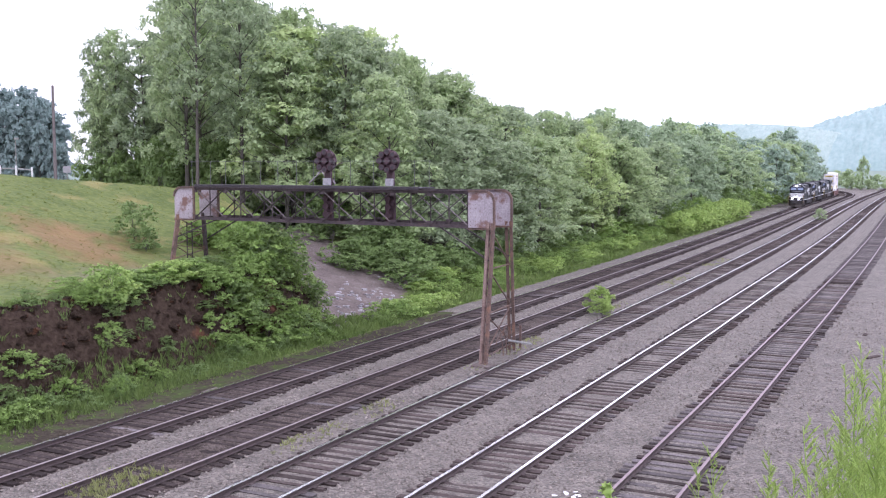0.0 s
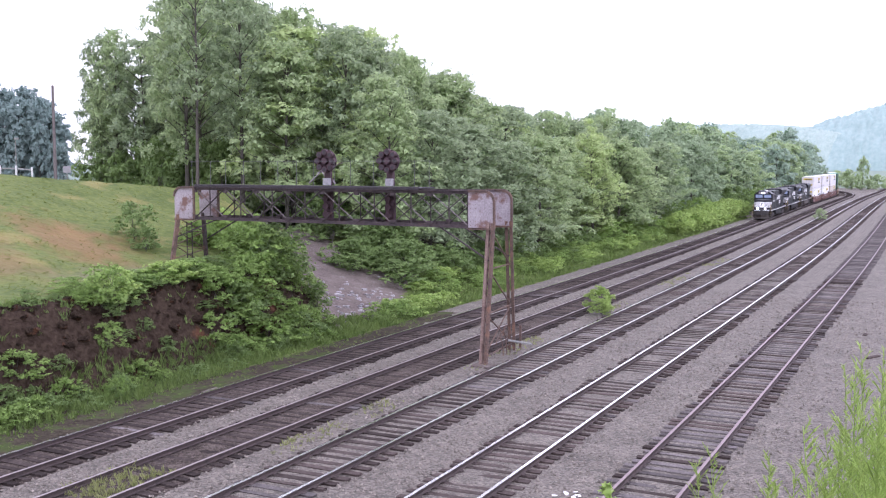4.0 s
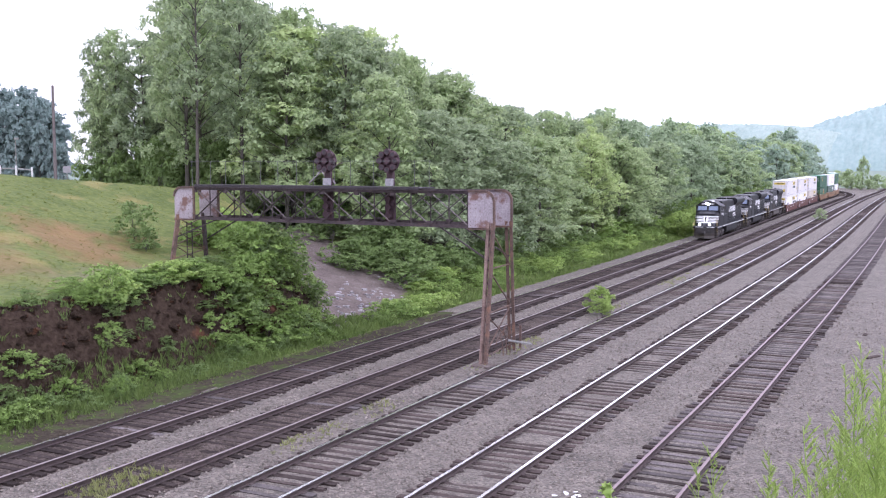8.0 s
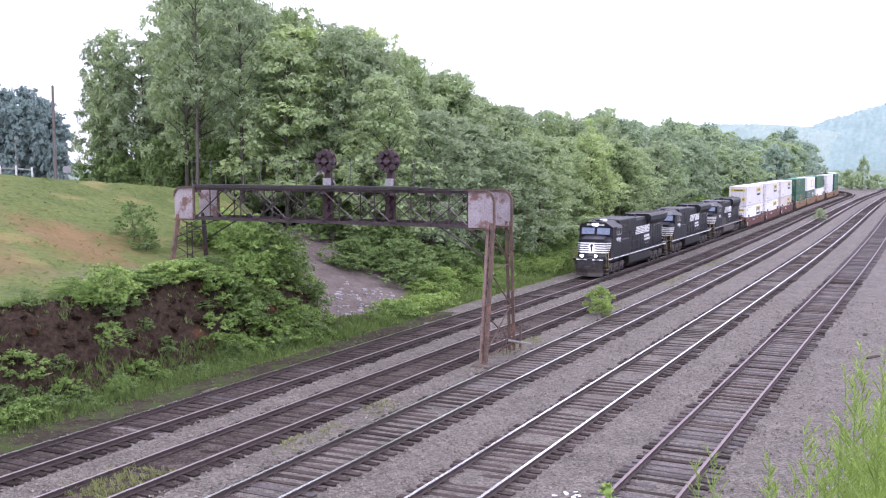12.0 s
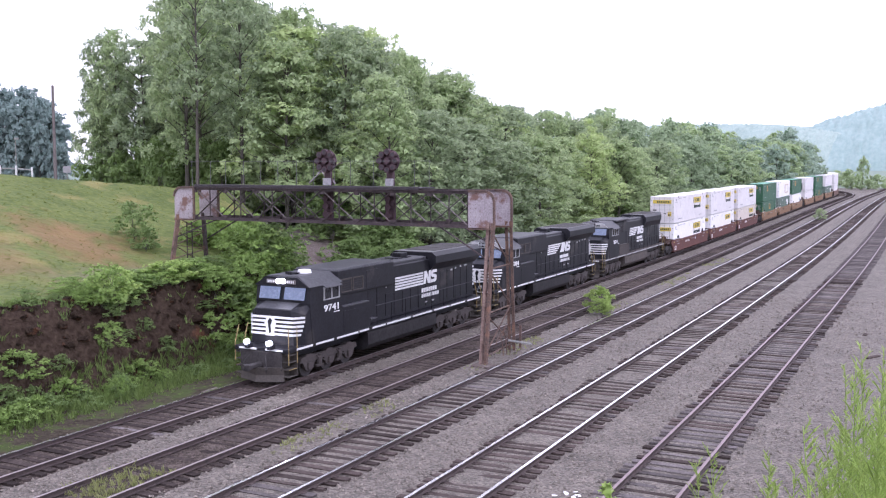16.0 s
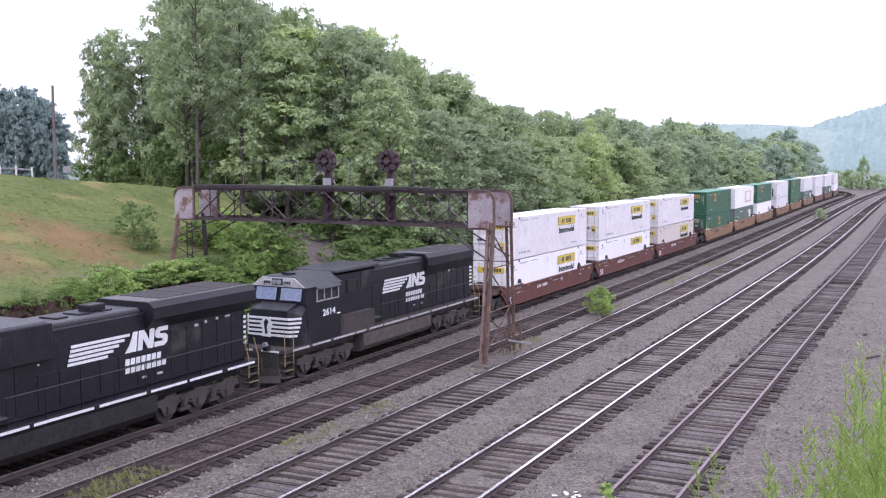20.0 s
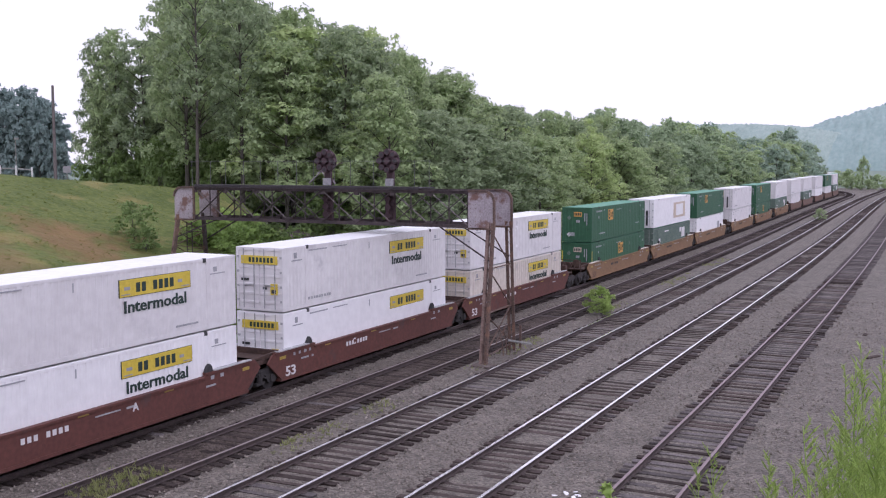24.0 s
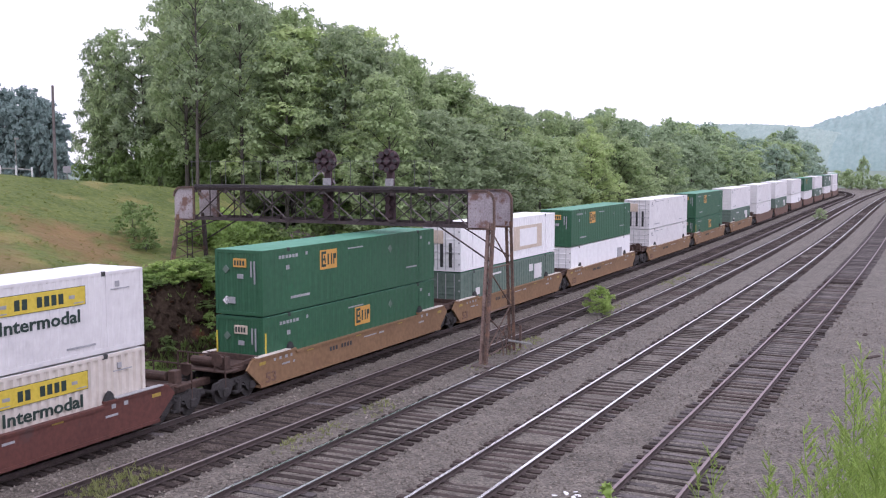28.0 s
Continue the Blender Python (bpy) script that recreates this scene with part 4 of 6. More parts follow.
scatter("hill_grass", "uncut meadow grass with rusty patches on the hill", 14000, 16, 70, -66, -35.8, 5, (0.04, 0.14), 0.017, 2.2, GRASS, 3, lambda s, u, r: (hill_part(s, u) > 0.5))
scatter("trackside_weeds", "green weeds along the line and the wood's edge", 13000, 48, 190, -37.5, -31.4, 7, (0.2, 0.75), 0.035, 0.7, WEED, 4, lambda s, u, r: (r.random(len(s)) < np.exp(-(s - 48) / 90)) & ((past_hill(s, u) > 12.0) & (u > -35.5) | (past_hill(s, u) > 15) | (u > -32.9) & (past_hill(s, u) > -6)))
scatter("trackside_weeds", "green weeds at the foot of the rock cutting", 8500, 20, 56, -34.4, -31.0, 7, (0.1, 0.62), 0.02, 0.6, WEED, 5, lambda s, u, r: r.random(len(s)) < smooth(-31.0, -33, u) * (0.25 + 0.75 * smooth(24, 34, s)))
scatter("cutting_weeds", "weeds hanging over the rock cutting", 2600, 20, 54, -37.2, -34.2, 8, (0.15, 0.5), 0.03, 0.9, WEED, 6, lambda s, u, r: r.random(len(s)) < 0.12 + 0.88 * smooth(-36, -36.8, u))
scatter("track_weeds", "sparse yellowish weeds between the tracks", 900, 24, 120, -21.9, -20.7, 5, (0.1, 0.3), 0.02, 0.9, WEED_DRY, 7, lambda s, u, r: wave(s, u, 0.35, 2) > 0.15)
scatter("track_weeds", "patch of green weeds beside the second track", 210, 22.2, 25.4, -24.9, -22.6, 9, (0.12, 0.36), 0.013, 0.7, WEED_DRY, 8)
scatter("trackside_weeds", "sparse dull weeds on the dirt beside the first track", 1500, 20, 60, -32.0, -29.9, 6, (0.06, 0.22), 0.014, 1.0, WEED, 15, lambda s, u, r: r.random(len(s)) < 0.25 + 0.75 * smooth(-30.6, -31.6, u))
scatter("bank_weeds", "green weeds covering the grassy bank", 1500, 3, 24, -5.0, 10, 8, (0.2, 0.6), 0.02, 0.8, WEED_BANK, 9, lambda s, u, r: (s + u > 8))


def tall_weed(x, y, high, seed):
    """A feathery weed: a leaning stem with many thin side shoots and narrow leaves."""
    th = thing("tall_weed", "feathery yellow-green weed on the bank", "weed", "weeds on the bank")
    rg = random.Random(seed)
    z0 = ground_z(x, y) - 0.05
    th.matrix_world = pose(x, y, z0, 0, 0, rg.uniform(0, 360))
    lean = Vector((rg.uniform(-0.15, 0.15), rg.uniform(-0.15, 0.15), 1)) * high
    bm, v, f = BM(), [], []
    cyl(bm, (0, 0, 0), lean, 0.009, 0.003, 5)
    part("stem", bm, WEED_BANK, th)
    bm = BM()
    shoots = 30
    for i in range(shoots):
        k = 0.18 + 0.82 * i / shoots
        a = lean * k
        ang = rg.uniform(0, 6.28)
        ln = (0.05 + 0.13 * math.sin(math.pi * min(1.0, (1.05 - k) * 1.1))) * rg.uniform(0.7, 1.3)
        e = a + Vector((math.cos(ang) * ln * 0.75, math.sin(ang) * ln * 0.75, ln * 1.1))
        bar(bm, a, e, 0.005)
        for j in range(11):
            q = a.lerp(e, 0.1 + 0.9 * j / 11)
            aa = ang + rg.uniform(-1.4, 1.4)
            d = Vector((math.cos(aa), math.sin(aa), rg.uniform(0.5, 1.6))).normalized() * rg.uniform(0.035, 0.095)
            w = d.cross(Vector((rg.uniform(-1, 1), rg.uniform(-1, 1), 0.3))).normalized() * 0.0062
            n = len(v)
            v += [q - w, q + w, q + d]
            f.append((n, n + 1, n + 2))
    tagged(part("stalk_tuft", bm, WEED_BANK, th), kind="stuff")
    o = tagged(new("leaves", mesh_of("leaves", v, f, WEED_BANK)), kind="stuff")
    o.parent = th
    return th


rng = random.Random(21)
for i in range(105):
    d = rng.uniform(8.0, 13.0)
    ang = radians(27.314) - math.atan(((rng.triangular(1270, 1610, 1590) if i % 3 else rng.uniform(1490, 1610)) - 784) / 1805.4)
    if math.degrees(ang) > 5.9 and rng.random() < 0.75:
        continue
    x, y = -math.sin(ang) * d, math.cos(ang) * d
    top = 10.07 - d * ((0.15 if math.degrees(ang) < 4.9 else 0.185) + 0.05 * max(0.0, math.degrees(ang) - 3.6) / 2.4 + rng.uniform(0, 0.11))
    high = top - ground_z(x, y)
    if high > 0.35:
        tall_weed(x, y, high, i)
for x, y, top in ((-2.17, 11.0, 7.0), (-1.82, 11.0, 7.12), (-1.52, 10.5, 6.94), (-1.97, 11.0, 6.85), (-1.6, 11.2, 6.9), (-2.5, 11.6, 6.6)):
    tall_weed(x, y, top - ground_z(x, y), int(x * 100))
plant("sapling", -4.34, 13.3, 5.72 - ground_z(-4.34, 13.3), 0.8, "shrub", "leafy sapling top on the bank", "shrub", SHRUBS, 10)


# ---------------------------------------------------------------- train: materials and lettering
LOCO_BLACK = mat("loco_black", (0.009, 0.009, 0.012), (0.020, 0.020, 0.026), 0.9, 0.45, 0.04, spot=(0.05, 0.045, 0.045), spot_at=0.6, spot_scale=0.5)
LOCO_ROOF = mat("loco_roof", (0.035, 0.035, 0.04), (0.075, 0.075, 0.083), 1.1, 0.55, 0.06)
TANK_BLACK = mat("tank_black", (0.012, 0.011, 0.013), (0.032, 0.029, 0.031), 0.8, 0.6, 0.06)
TANK_DUST = mat("tank_dust", (0.055, 0.044, 0.04), (0.105, 0.088, 0.08), 0.8, 0.8, 0.05)
LOCO_DUST = mat("loco_dust", (0.032, 0.026, 0.025), (0.068, 0.055, 0.052), 1.0, 0.7, 0.06)
RIM_GREY = mat("rim_grey", (0.085, 0.083, 0.085), (0.15, 0.147, 0.15), 1.0, 0.6, 0.05)
for m in (LOCO_BLACK, TANK_BLACK):
    m.node_tree.nodes["Principled BSDF"].inputs["Specular IOR Level"].default_value = 0.28
GREASE = mat("running_gear", (0.018, 0.016, 0.017), (0.055, 0.048, 0.047), 2.0, 0.8, 0.2)
STEP_STEEL = mat("step_steel", (0.05, 0.045, 0.04), (0.10, 0.085, 0.075), 2.0, 0.8, 0.1)
MARK = mat("marking_white", (0.62, 0.62, 0.63), (0.80, 0.80, 0.80), 2.0, 0.6, 0)
GRIME_WHITE = mat("brow_grey", (0.26, 0.26, 0.265), (0.55, 0.55, 0.55), 2.0, 0.7, 0.05)
STEP_YELLOW = mat("step_yellow", (0.20, 0.15, 0.06), (0.36, 0.27, 0.11), 3.0, 0.7, 0.05)
LAMP_LIT = mat("lamp_lit", (1.0, 0.93, 0.85), (1.0, 0.95, 0.9), 1.0, 0.4, 0, glow=45)
BOARD_LIT = mat("board_lit", (0.10, 0.09, 0.09), (0.16, 0.14, 0.14), 1.0, 0.4, 0)
LAMP_OFF = mat("lamp_glass", (0.20, 0.21, 0.22), (0.34, 0.35, 0.36), 1.0, 0.15, 0)
WINDSHIELD = mat("windshield", (0.132, 0.162, 0.223), (0.180, 0.210, 0.273), 0.8, 0.04, 0, metal=0.8)
SIDE_GLASS = mat("side_glass", (0.02, 0.022, 0.025), (0.05, 0.052, 0.056), 1.0, 0.08, 0)
WIN_FRAME = mat("window_frame", (0.20, 0.20, 0.21), (0.36, 0.36, 0.37), 2.0, 0.5, 0.02)
C_WHITE = mat("container_white", (0.65, 0.625, 0.635), (0.75, 0.727, 0.735), 0.35, 0.55, 0.03, spot=(0.54, 0.52, 0.54), spot_at=0.6, spot_scale=0.5)
C_BRIGHT = mat("container_bright", (0.80, 0.785, 0.80), (0.88, 0.865, 0.88), 0.35, 0.5, 0.02)
C_IVORY = mat("container_ivory", (0.58, 0.52, 0.47), (0.70, 0.64, 0.58), 0.4, 0.6, 0.03)
C_GREEN = mat("container_green", (0.022, 0.090, 0.044), (0.034, 0.120, 0.060), 0.5, 0.5, 0.03, spot=(0.028, 0.142, 0.065), spot_at=0.62, spot_scale=0.4)
C_ROOFGREEN = mat("container_roof_green", (0.08, 0.26, 0.17), (0.13, 0.34, 0.23), 0.5, 0.6, 0.03)
C_ROOF = mat("container_roof", (0.78, 0.78, 0.78), (0.88, 0.88, 0.88), 0.4, 0.6, 0.02)
C_SAGE = mat("container_sage", (0.095, 0.140, 0.115), (0.150, 0.200, 0.165), 0.5, 0.6, 0.05)
C_STEEL = mat("door_gear", (0.34, 0.34, 0.355), (0.50, 0.50, 0.515), 2.0, 0.5, 0.02, metal=0.3)
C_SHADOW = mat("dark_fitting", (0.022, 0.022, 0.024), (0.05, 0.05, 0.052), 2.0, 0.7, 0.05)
C_SIGN = mat("sign_yellow", (0.56, 0.42, 0.04), (0.70, 0.54, 0.065), 1.0, 0.5, 0)
C_DIM = mat("reflector_yellow", (0.30, 0.21, 0.04), (0.44, 0.32, 0.06), 1.0, 0.5, 0)
C_ORANGE = mat("sign_orange", (0.55, 0.29, 0.06), (0.66, 0.36, 0.085), 1.0, 0.5, 0)
C_TEXT = mat("sign_dark", (0.012, 0.028, 0.024), (0.025, 0.05, 0.042), 1.0, 0.6, 0)
C_FAINT = mat("stencil_grey", (0.28, 0.28, 0.30), (0.40, 0.40, 0.42), 1.0, 0.6, 0)
C_TAN = mat("patch_tan", (0.50, 0.40, 0.31), (0.66, 0.56, 0.47), 0.8, 0.6, 0)
WELL_RED = mat("well_red", (0.088, 0.030, 0.024), (0.135, 0.047, 0.036), 0.7, 0.7, 0.06, spot=(0.09, 0.045, 0.04), spot_at=0.6, spot_scale=0.8)
WELL_TAN = mat("well_tan", (0.185, 0.105, 0.052), (0.265, 0.155, 0.08), 0.6, 0.7, 0.06, spot=(0.2, 0.11, 0.06), spot_at=0.6, spot_scale=0.8)
WELL_DARK = mat("well_grime", (0.045, 0.026, 0.021), (0.095, 0.055, 0.042), 0.9, 0.8, 0.08)
WELL_BROWN = mat("well_brown", (0.13, 0.075, 0.055), (0.19, 0.11, 0.08), 0.7, 0.75, 0.06)

BODIES = {}


def words(text, size, depth=0.012):
    """A mesh of letters, standing upright in the plane x = 0, reading towards +y when seen from +x."""
    key = (text, size)
    if key not in BODIES:
        cu = bpy.data.curves.new("letters", "FONT")
        cu.body, cu.size, cu.extrude, cu.resolution_u = text, size, depth, 2
        cu.offset = size * 0.018
        ob = bpy.data.objects.new("letters", cu)
        scene.collection.objects.link(ob)
        me = bpy.data.meshes.new_from_object(ob)
        bpy.data.objects.remove(ob)
        me.transform(Matrix(((0, 0, 1, 0), (1, 0, 0, 0), (0, 1, 0, 0), (0, 0, 0, 1))))
        me.materials.clear()
        BODIES[key] = me
    return BODIES[key]


def lettering(name, text, size, material, parent, x, y, z, width=None, depth=0.012):
    me = words(text, size, depth).copy()
    co = np.empty(len(me.vertices) * 3)
    me.vertices.foreach_get("co", co)
    co = co.reshape(-1, 3)
    co[:, 1] -= co[:, 1].min()
    if width:
        co[:, 1] *= width / co[:, 1].max()
    co += np.array([x, y, z])
    me.vertices.foreach_set("co", co.ravel())
    me.materials.append(material)
    ob = new(name, me)
    ob.parent = parent
    return ob


def bars(items, x, thick=0.012):
    """Flat marks proud of a side at x: (y0, y1, z0, z1), or with a slant as fifth."""
    bm = BM()
    for it in items:
        y0, y1, z0, z1 = it[:4]
        k = it[4] if len(it) > 4 else 0.0
        vs = []
        for xx in (x - 0.02 * (1 if x > 0 else -1), x + thick * (1 if x > 0 else -1)):
            vs.append([bm.verts.new(p) for p in ((xx, y0 + k * z0, z0), (xx, y1 + k * z0, z0), (xx, y1 + k * z1, z1), (xx, y0 + k * z1, z1))])
        a, b = vs
        bm.faces.new(a), bm.faces.new(b[::-1])
        for i in range(4):
            j = (i + 1) % 4
            bm.faces.new((a[i], b[i], b[j], a[j]))
    bmesh.ops.recalc_face_normals(bm, faces=bm.faces[:])
    return bm


def wheelset(bm, y, r=0.53, half=0.99):
    for sx in (-1, 1):
        cyl(bm, (sx * (half - 0.07), y, r), (sx * (half + 0.07), y, r), r, n=20)
        cyl(bm, (sx * (half + 0.07), y, r), (sx * (half + 0.2), y, r), 0.14, n=10)
    cyl(bm, (-half, y, r), (half, y, r), 0.09, n=8)
    return bm


def truck(parent, y0, axles, gap, material=GREASE, r=0.53):
    """A bogie: side frames, springs, wheelsets."""
    ys = [y0 + gap * (i - (axles - 1) / 2) for i in range(axles)]
    for sx in (-1, 1):
        bm = BM()
        x0, x1 = sorted((sx * 1.13, sx * 1.27))
        a, b = ys[0] - 0.75, ys[-1] + 0.75
        outline = [(a, 0.75), (a + 0.1, 0.98)]
        for y in ys:
            outline += [(y - 0.32, 1.0), (y - 0.2, 1.08), (y + 0.2, 1.08), (y + 0.32, 1.0)]
        outline += [(b - 0.1, 0.98), (b, 0.75)]
        for y in ys[::-1]:
            outline += [(y + 0.5, 0.72), (y + 0.34, 0.42), (y + 0.18, 0.30), (y - 0.18, 0.30), (y - 0.34, 0.42), (y - 0.5, 0.72)]
        prism(bm, outline, "x", x0, x1)
        for y in ys:
            box(bm, min(sx * 1.24, sx * 1.36), max(sx * 1.24, sx * 1.36), y - 0.17, y + 0.17, 0.36, 0.7, 0.03)
        for i in range(len(ys) - 1):
            m = (ys[i] + ys[i + 1]) / 2
            cyl(bm, (sx * 1.22, m, 0.45), (sx * 1.22, m, 0.95), 0.15, n=10)
            box(bm, min(sx * 1.1, sx * 1.32), max(sx * 1.1, sx * 1.32), m - 0.3, m + 0.3, 0.34, 0.46, 0.02)
            bar(bm, (sx * 1.3, m - 0.3, 0.9), (sx * 1.3, m + 0.35, 0.6), 0.07)
        part("truck_frame", bm, material, parent)
    for y in ys:
        bm = wheelset(BM(), y, r)
        bmesh.ops.translate(bm, verts=bm.verts[:], vec=(0, -y, -r))
        ob = part("wheelset", bm, GREASE, parent)
        ob.location = (0, y, r)


# ---------------------------------------------------------------- locomotives
def locomotive(number, label, second=False, lit=False, grey_brow=False):
    """A six-axle road diesel with a wide nose; second: the type with the flared rear end."""
    th = thing("locomotive", label, "locomotive", "locomotives of the train")
    c1 = 5.72 if not second else 5.95           # rear of the cab
    wide = 8.45 if not second else 9.2           # end of the wide part behind the cab
    # frame, platform and plow
    bm = BM()
    box(bm, -1.5, 1.5, 1.25, 22.25, 1.42, 1.62, 0.02)
    box(bm, -0.9, 0.9, 2.0, 21.5, 1.0, 1.45, 0.03)
    part("underframe", bm, LOCO_BLACK if not second else LOCO_DUST, th)
    bm = BM()
    rows = [(0.0, 0.78), (0.12, 0.42), (0.05, 0.12)]        # set back and height of the blade
    grid = [[bm.verts.new((x, 0.72 + abs(x) * 0.42 + back, z)) for x in (-1.2, -0.6, 0.0, 0.6, 1.2)] for back, z in rows]
    rear = [[bm.verts.new((x, 0.80 + abs(x) * 0.42 + back, z)) for x in (-1.2, -0.6, 0.0, 0.6, 1.2)] for back, z in rows]
    for g in (grid, rear):
        for r in range(2):
            for c in range(4):
                bm.faces.new((g[r][c], g[r][c + 1], g[r + 1][c + 1], g[r + 1][c]))
    for c in range(4):
        bm.faces.new((grid[0][c], grid[0][c + 1], rear[0][c + 1], rear[0][c]))
        bm.faces.new((grid[2][c], grid[2][c + 1], rear[2][c + 1], rear[2][c]))
    for r in range(2):
        for c in (0, 4):
            bm.faces.new((grid[r][c], grid[r + 1][c], rear[r + 1][c], rear[r][c]))
    bmesh.ops.recalc_face_normals(bm, faces=bm.faces[:])
    part("plow", bm, STEP_STEEL, th, "worn steel plow blade")
    part("pilot_plate", box(BM(), -1.15, 1.15, 1.22, 1.3, 0.6, 1.46, 0.02), GREASE, th)
    bm = BM()
    box(bm, -0.12, 0.12, 0.3, 1.2, 0.76, 0.98, 0.04)
    box(bm, -0.16, 0.16, 0.1, 0.35, 0.72, 1.02, 0.05)
    part("coupler", bm, GREASE, th)
    for sx in (-1, 1):
        bm = BM()
        for i in range(5):
            a = i / 4
            p0 = Vector((sx * (0.45 + 0.25 * math.sin(a * 3.1)), 0.95 - 0.25 * math.sin(a * 3.1), 1.3 - 0.7 * math.sin(a * 1.9)))
            a2 = (i + 1) / 4
            p1 = Vector((sx * (0.45 + 0.25 * math.sin(a2 * 3.1)), 0.95 - 0.25 * math.sin(a2 * 3.1), 1.3 - 0.7 * math.sin(a2 * 1.9)))
            cyl(bm, p0, p1, 0.03, n=6)
        part("air_hose", bm, GREASE, th)
        # steps in the corner, with their edges painted
        for y in (1.62, 21.85):
            bm = BM()
            for z in (0.35, 0.68, 1.01, 1.34):
                box(bm, min(sx * 1.02, sx * 1.5), max(sx * 1.02, sx * 1.5), y - 0.33, y + 0.33, z - 0.03, z, 0.008)
            box(bm, min(sx * 1.0, sx * 1.05), max(sx * 1.0, sx * 1.05), y - 0.36, y + 0.36, 0.3, 1.5)
            box(bm, min(sx * 1.05, sx * 1.5), max(sx * 1.05, sx * 1.5), y + 0.33, y + 0.37, 0.3, 1.5)
            part("corner_steps", bm, STEP_STEEL, th)
            bm = BM()
            for yy in (y - 0.33, y + 0.34):
                bar(bm, (sx * 1.49, yy, 0.9), (sx * 1.49, yy, 1.75), 0.035)
                bar(bm, (sx * 1.49, yy, 1.75), (sx * 1.38, yy + (0.15 if y < 9 else -0.15), 2.55), 0.035)
            bar(bm, (sx * 1.5, y - 0.3, 0.68), (sx * 1.5, y + 0.3, 0.68), 0.03)
            part("grab_iron", bm, STEP_YELLOW, th, "dull yellow grab irons")
    for sx in (-1, 1):
        part("platform_edge", box(BM(), *sorted((sx * 0.25, sx * 1.2)), 1.2, 1.25, 1.5, 1.58), MARK, th, "white platform edge")
    # nose
    bm = BM()
    low = [(-1.2, 2.12), (1.2, 2.12), (1.5, 2.62), (1.5, 3.4), (-1.5, 3.4), (-1.5, 2.62)]
    a = [bm.verts.new((p, q, 1.62)) for p, q in low]
    top = [(-1.0, 2.2, 3.22), (1.0, 2.2, 3.22), (1.5, 2.62, 3.02), (1.5, 3.4, 3.55), (-1.5, 3.4, 3.55), (-1.5, 2.62, 3.02)]
    b = [bm.verts.new(p) for p in top]
    bm.faces.new(a[::-1])
    bm.faces.new((b[0], b[1], b[2], b[3], b[4], b[5]))
    for i in range(6):
        j = (i + 1) % 6
        bm.faces.new((a[i], a[j], b[j], b[i]))
    bmesh.ops.triangulate(bm, faces=[f for f in bm.faces if len(f.verts) > 4])
    bmesh.ops.recalc_face_normals(bm, faces=bm.faces[:])
    part("nose", bm, LOCO_BLACK, th)
    part("nose_top", prism(BM(), [(2.24, 3.235), (3.3, 3.56), (3.3, 3.60), (2.24, 3.262)], "x", -0.98, 0.98), LOCO_ROOF, th, "grey sloping nose top")
    # five white stripes across the nose, with a plain white emblem
    for i in range(5):
        z0 = 2.06 + 0.195 * i
        bm = BM()
        box(bm, -1.16, 1.16, 2.085, 2.13, z0, z0 + 0.10)
        for sx in (-1, 1):
            k = 0.0 if i > 2 else 0.06 * (3 - i)
            p = [(sx * 1.16, 2.085), (sx * (1.51 - k * 0.6), 2.59 - k), (sx * (1.49 - k * 0.6), 2.63 - k), (sx * 1.16, 2.13)]
            prism(bm, p, "z", z0, z0 + 0.10)
        part("stripe", bm, MARK, th, "white nose stripe")
    part("emblem", prism(BM(), [(-0.36, 2.03), (0.16, 2.03), (0.14, 2.3), (0.24, 2.6), (0.1, 2.95), (-0.24, 2.95), (-0.4, 2.6), (-0.28, 2.35)], "y", 2.06, 2.09), MARK, th, "plain white emblem on the nose")
    part("emblem_shade", prism(BM(), [(-0.12, 2.14), (0.0, 2.2), (-0.05, 2.5), (0.06, 2.75), (-0.08, 2.86), (-0.2, 2.7), (-0.16, 2.4)], "y", 2.04, 2.065), LOCO_BLACK, th)
    # cab
    bm = BM()
    prism(bm, [(3.2, 1.62), (c1, 1.62), (c1, 4.25), (3.08, 4.25), (2.98, 3.5)], "x", -1.52, 1.52)
    part("cab", bm, LOCO_BLACK, th)
    bm = BM()
    for z, w, y0, y1 in ((4.24, 1.56, 2.92, c1 + 0.05),):
        low = [(-w, y0, z), (w, y0, z), (w, y1, z), (-w, y1, z)]
        top = [(-0.85, y0 + 0.12, 4.72), (0.85, y0 + 0.12, 4.72), (0.85, y1, 4.72), (-0.85, y1, 4.72)]
        a, b = [bm.verts.new(p) for p in low], [bm.verts.new(p) for p in top]
        bm.faces.new(a[::-1]), bm.faces.new(b)
        for i in range(4):
            j = (i + 1) % 4
            bm.faces.new((a[i], a[j], b[j], b[i]))
    part("cab_roof", bm, LOCO_ROOF, th, "dull grey cab roof")
    part("brow", prism(BM(), [(-1.5, 4.26), (1.5, 4.26), (0.88, 4.68), (-0.88, 4.68)], "y", 2.88, 2.98), GRIME_WHITE if grey_brow else LOCO_BLACK, th, "weathered white brow over the windshield" if grey_brow else "")
    for sx in (-1, 1):
        x0, x1 = sorted((sx * 0.12, sx * 1.28))
        part("windshield", prism(BM(), [(2.87, 3.63), (3.02, 4.19), (3.1, 4.19), (3.02, 3.63)], "x", x0, x1), WINDSHIELD, th, "blue-grey reflecting windshield")
        # side windows in a pale frame
        n = 3 if second else 2
        w0, w1 = (3.84, 5.68) if second else (4.16, 5.46)
        xs = sorted((sx * 1.52, sx * 1.56))
        bm = BM()
        box(bm, *xs, w0 - 0.06, w1 + 0.06, 3.50, 3.56)
        box(bm, *xs, w0 - 0.06, w1 + 0.06, 4.06, 4.12)
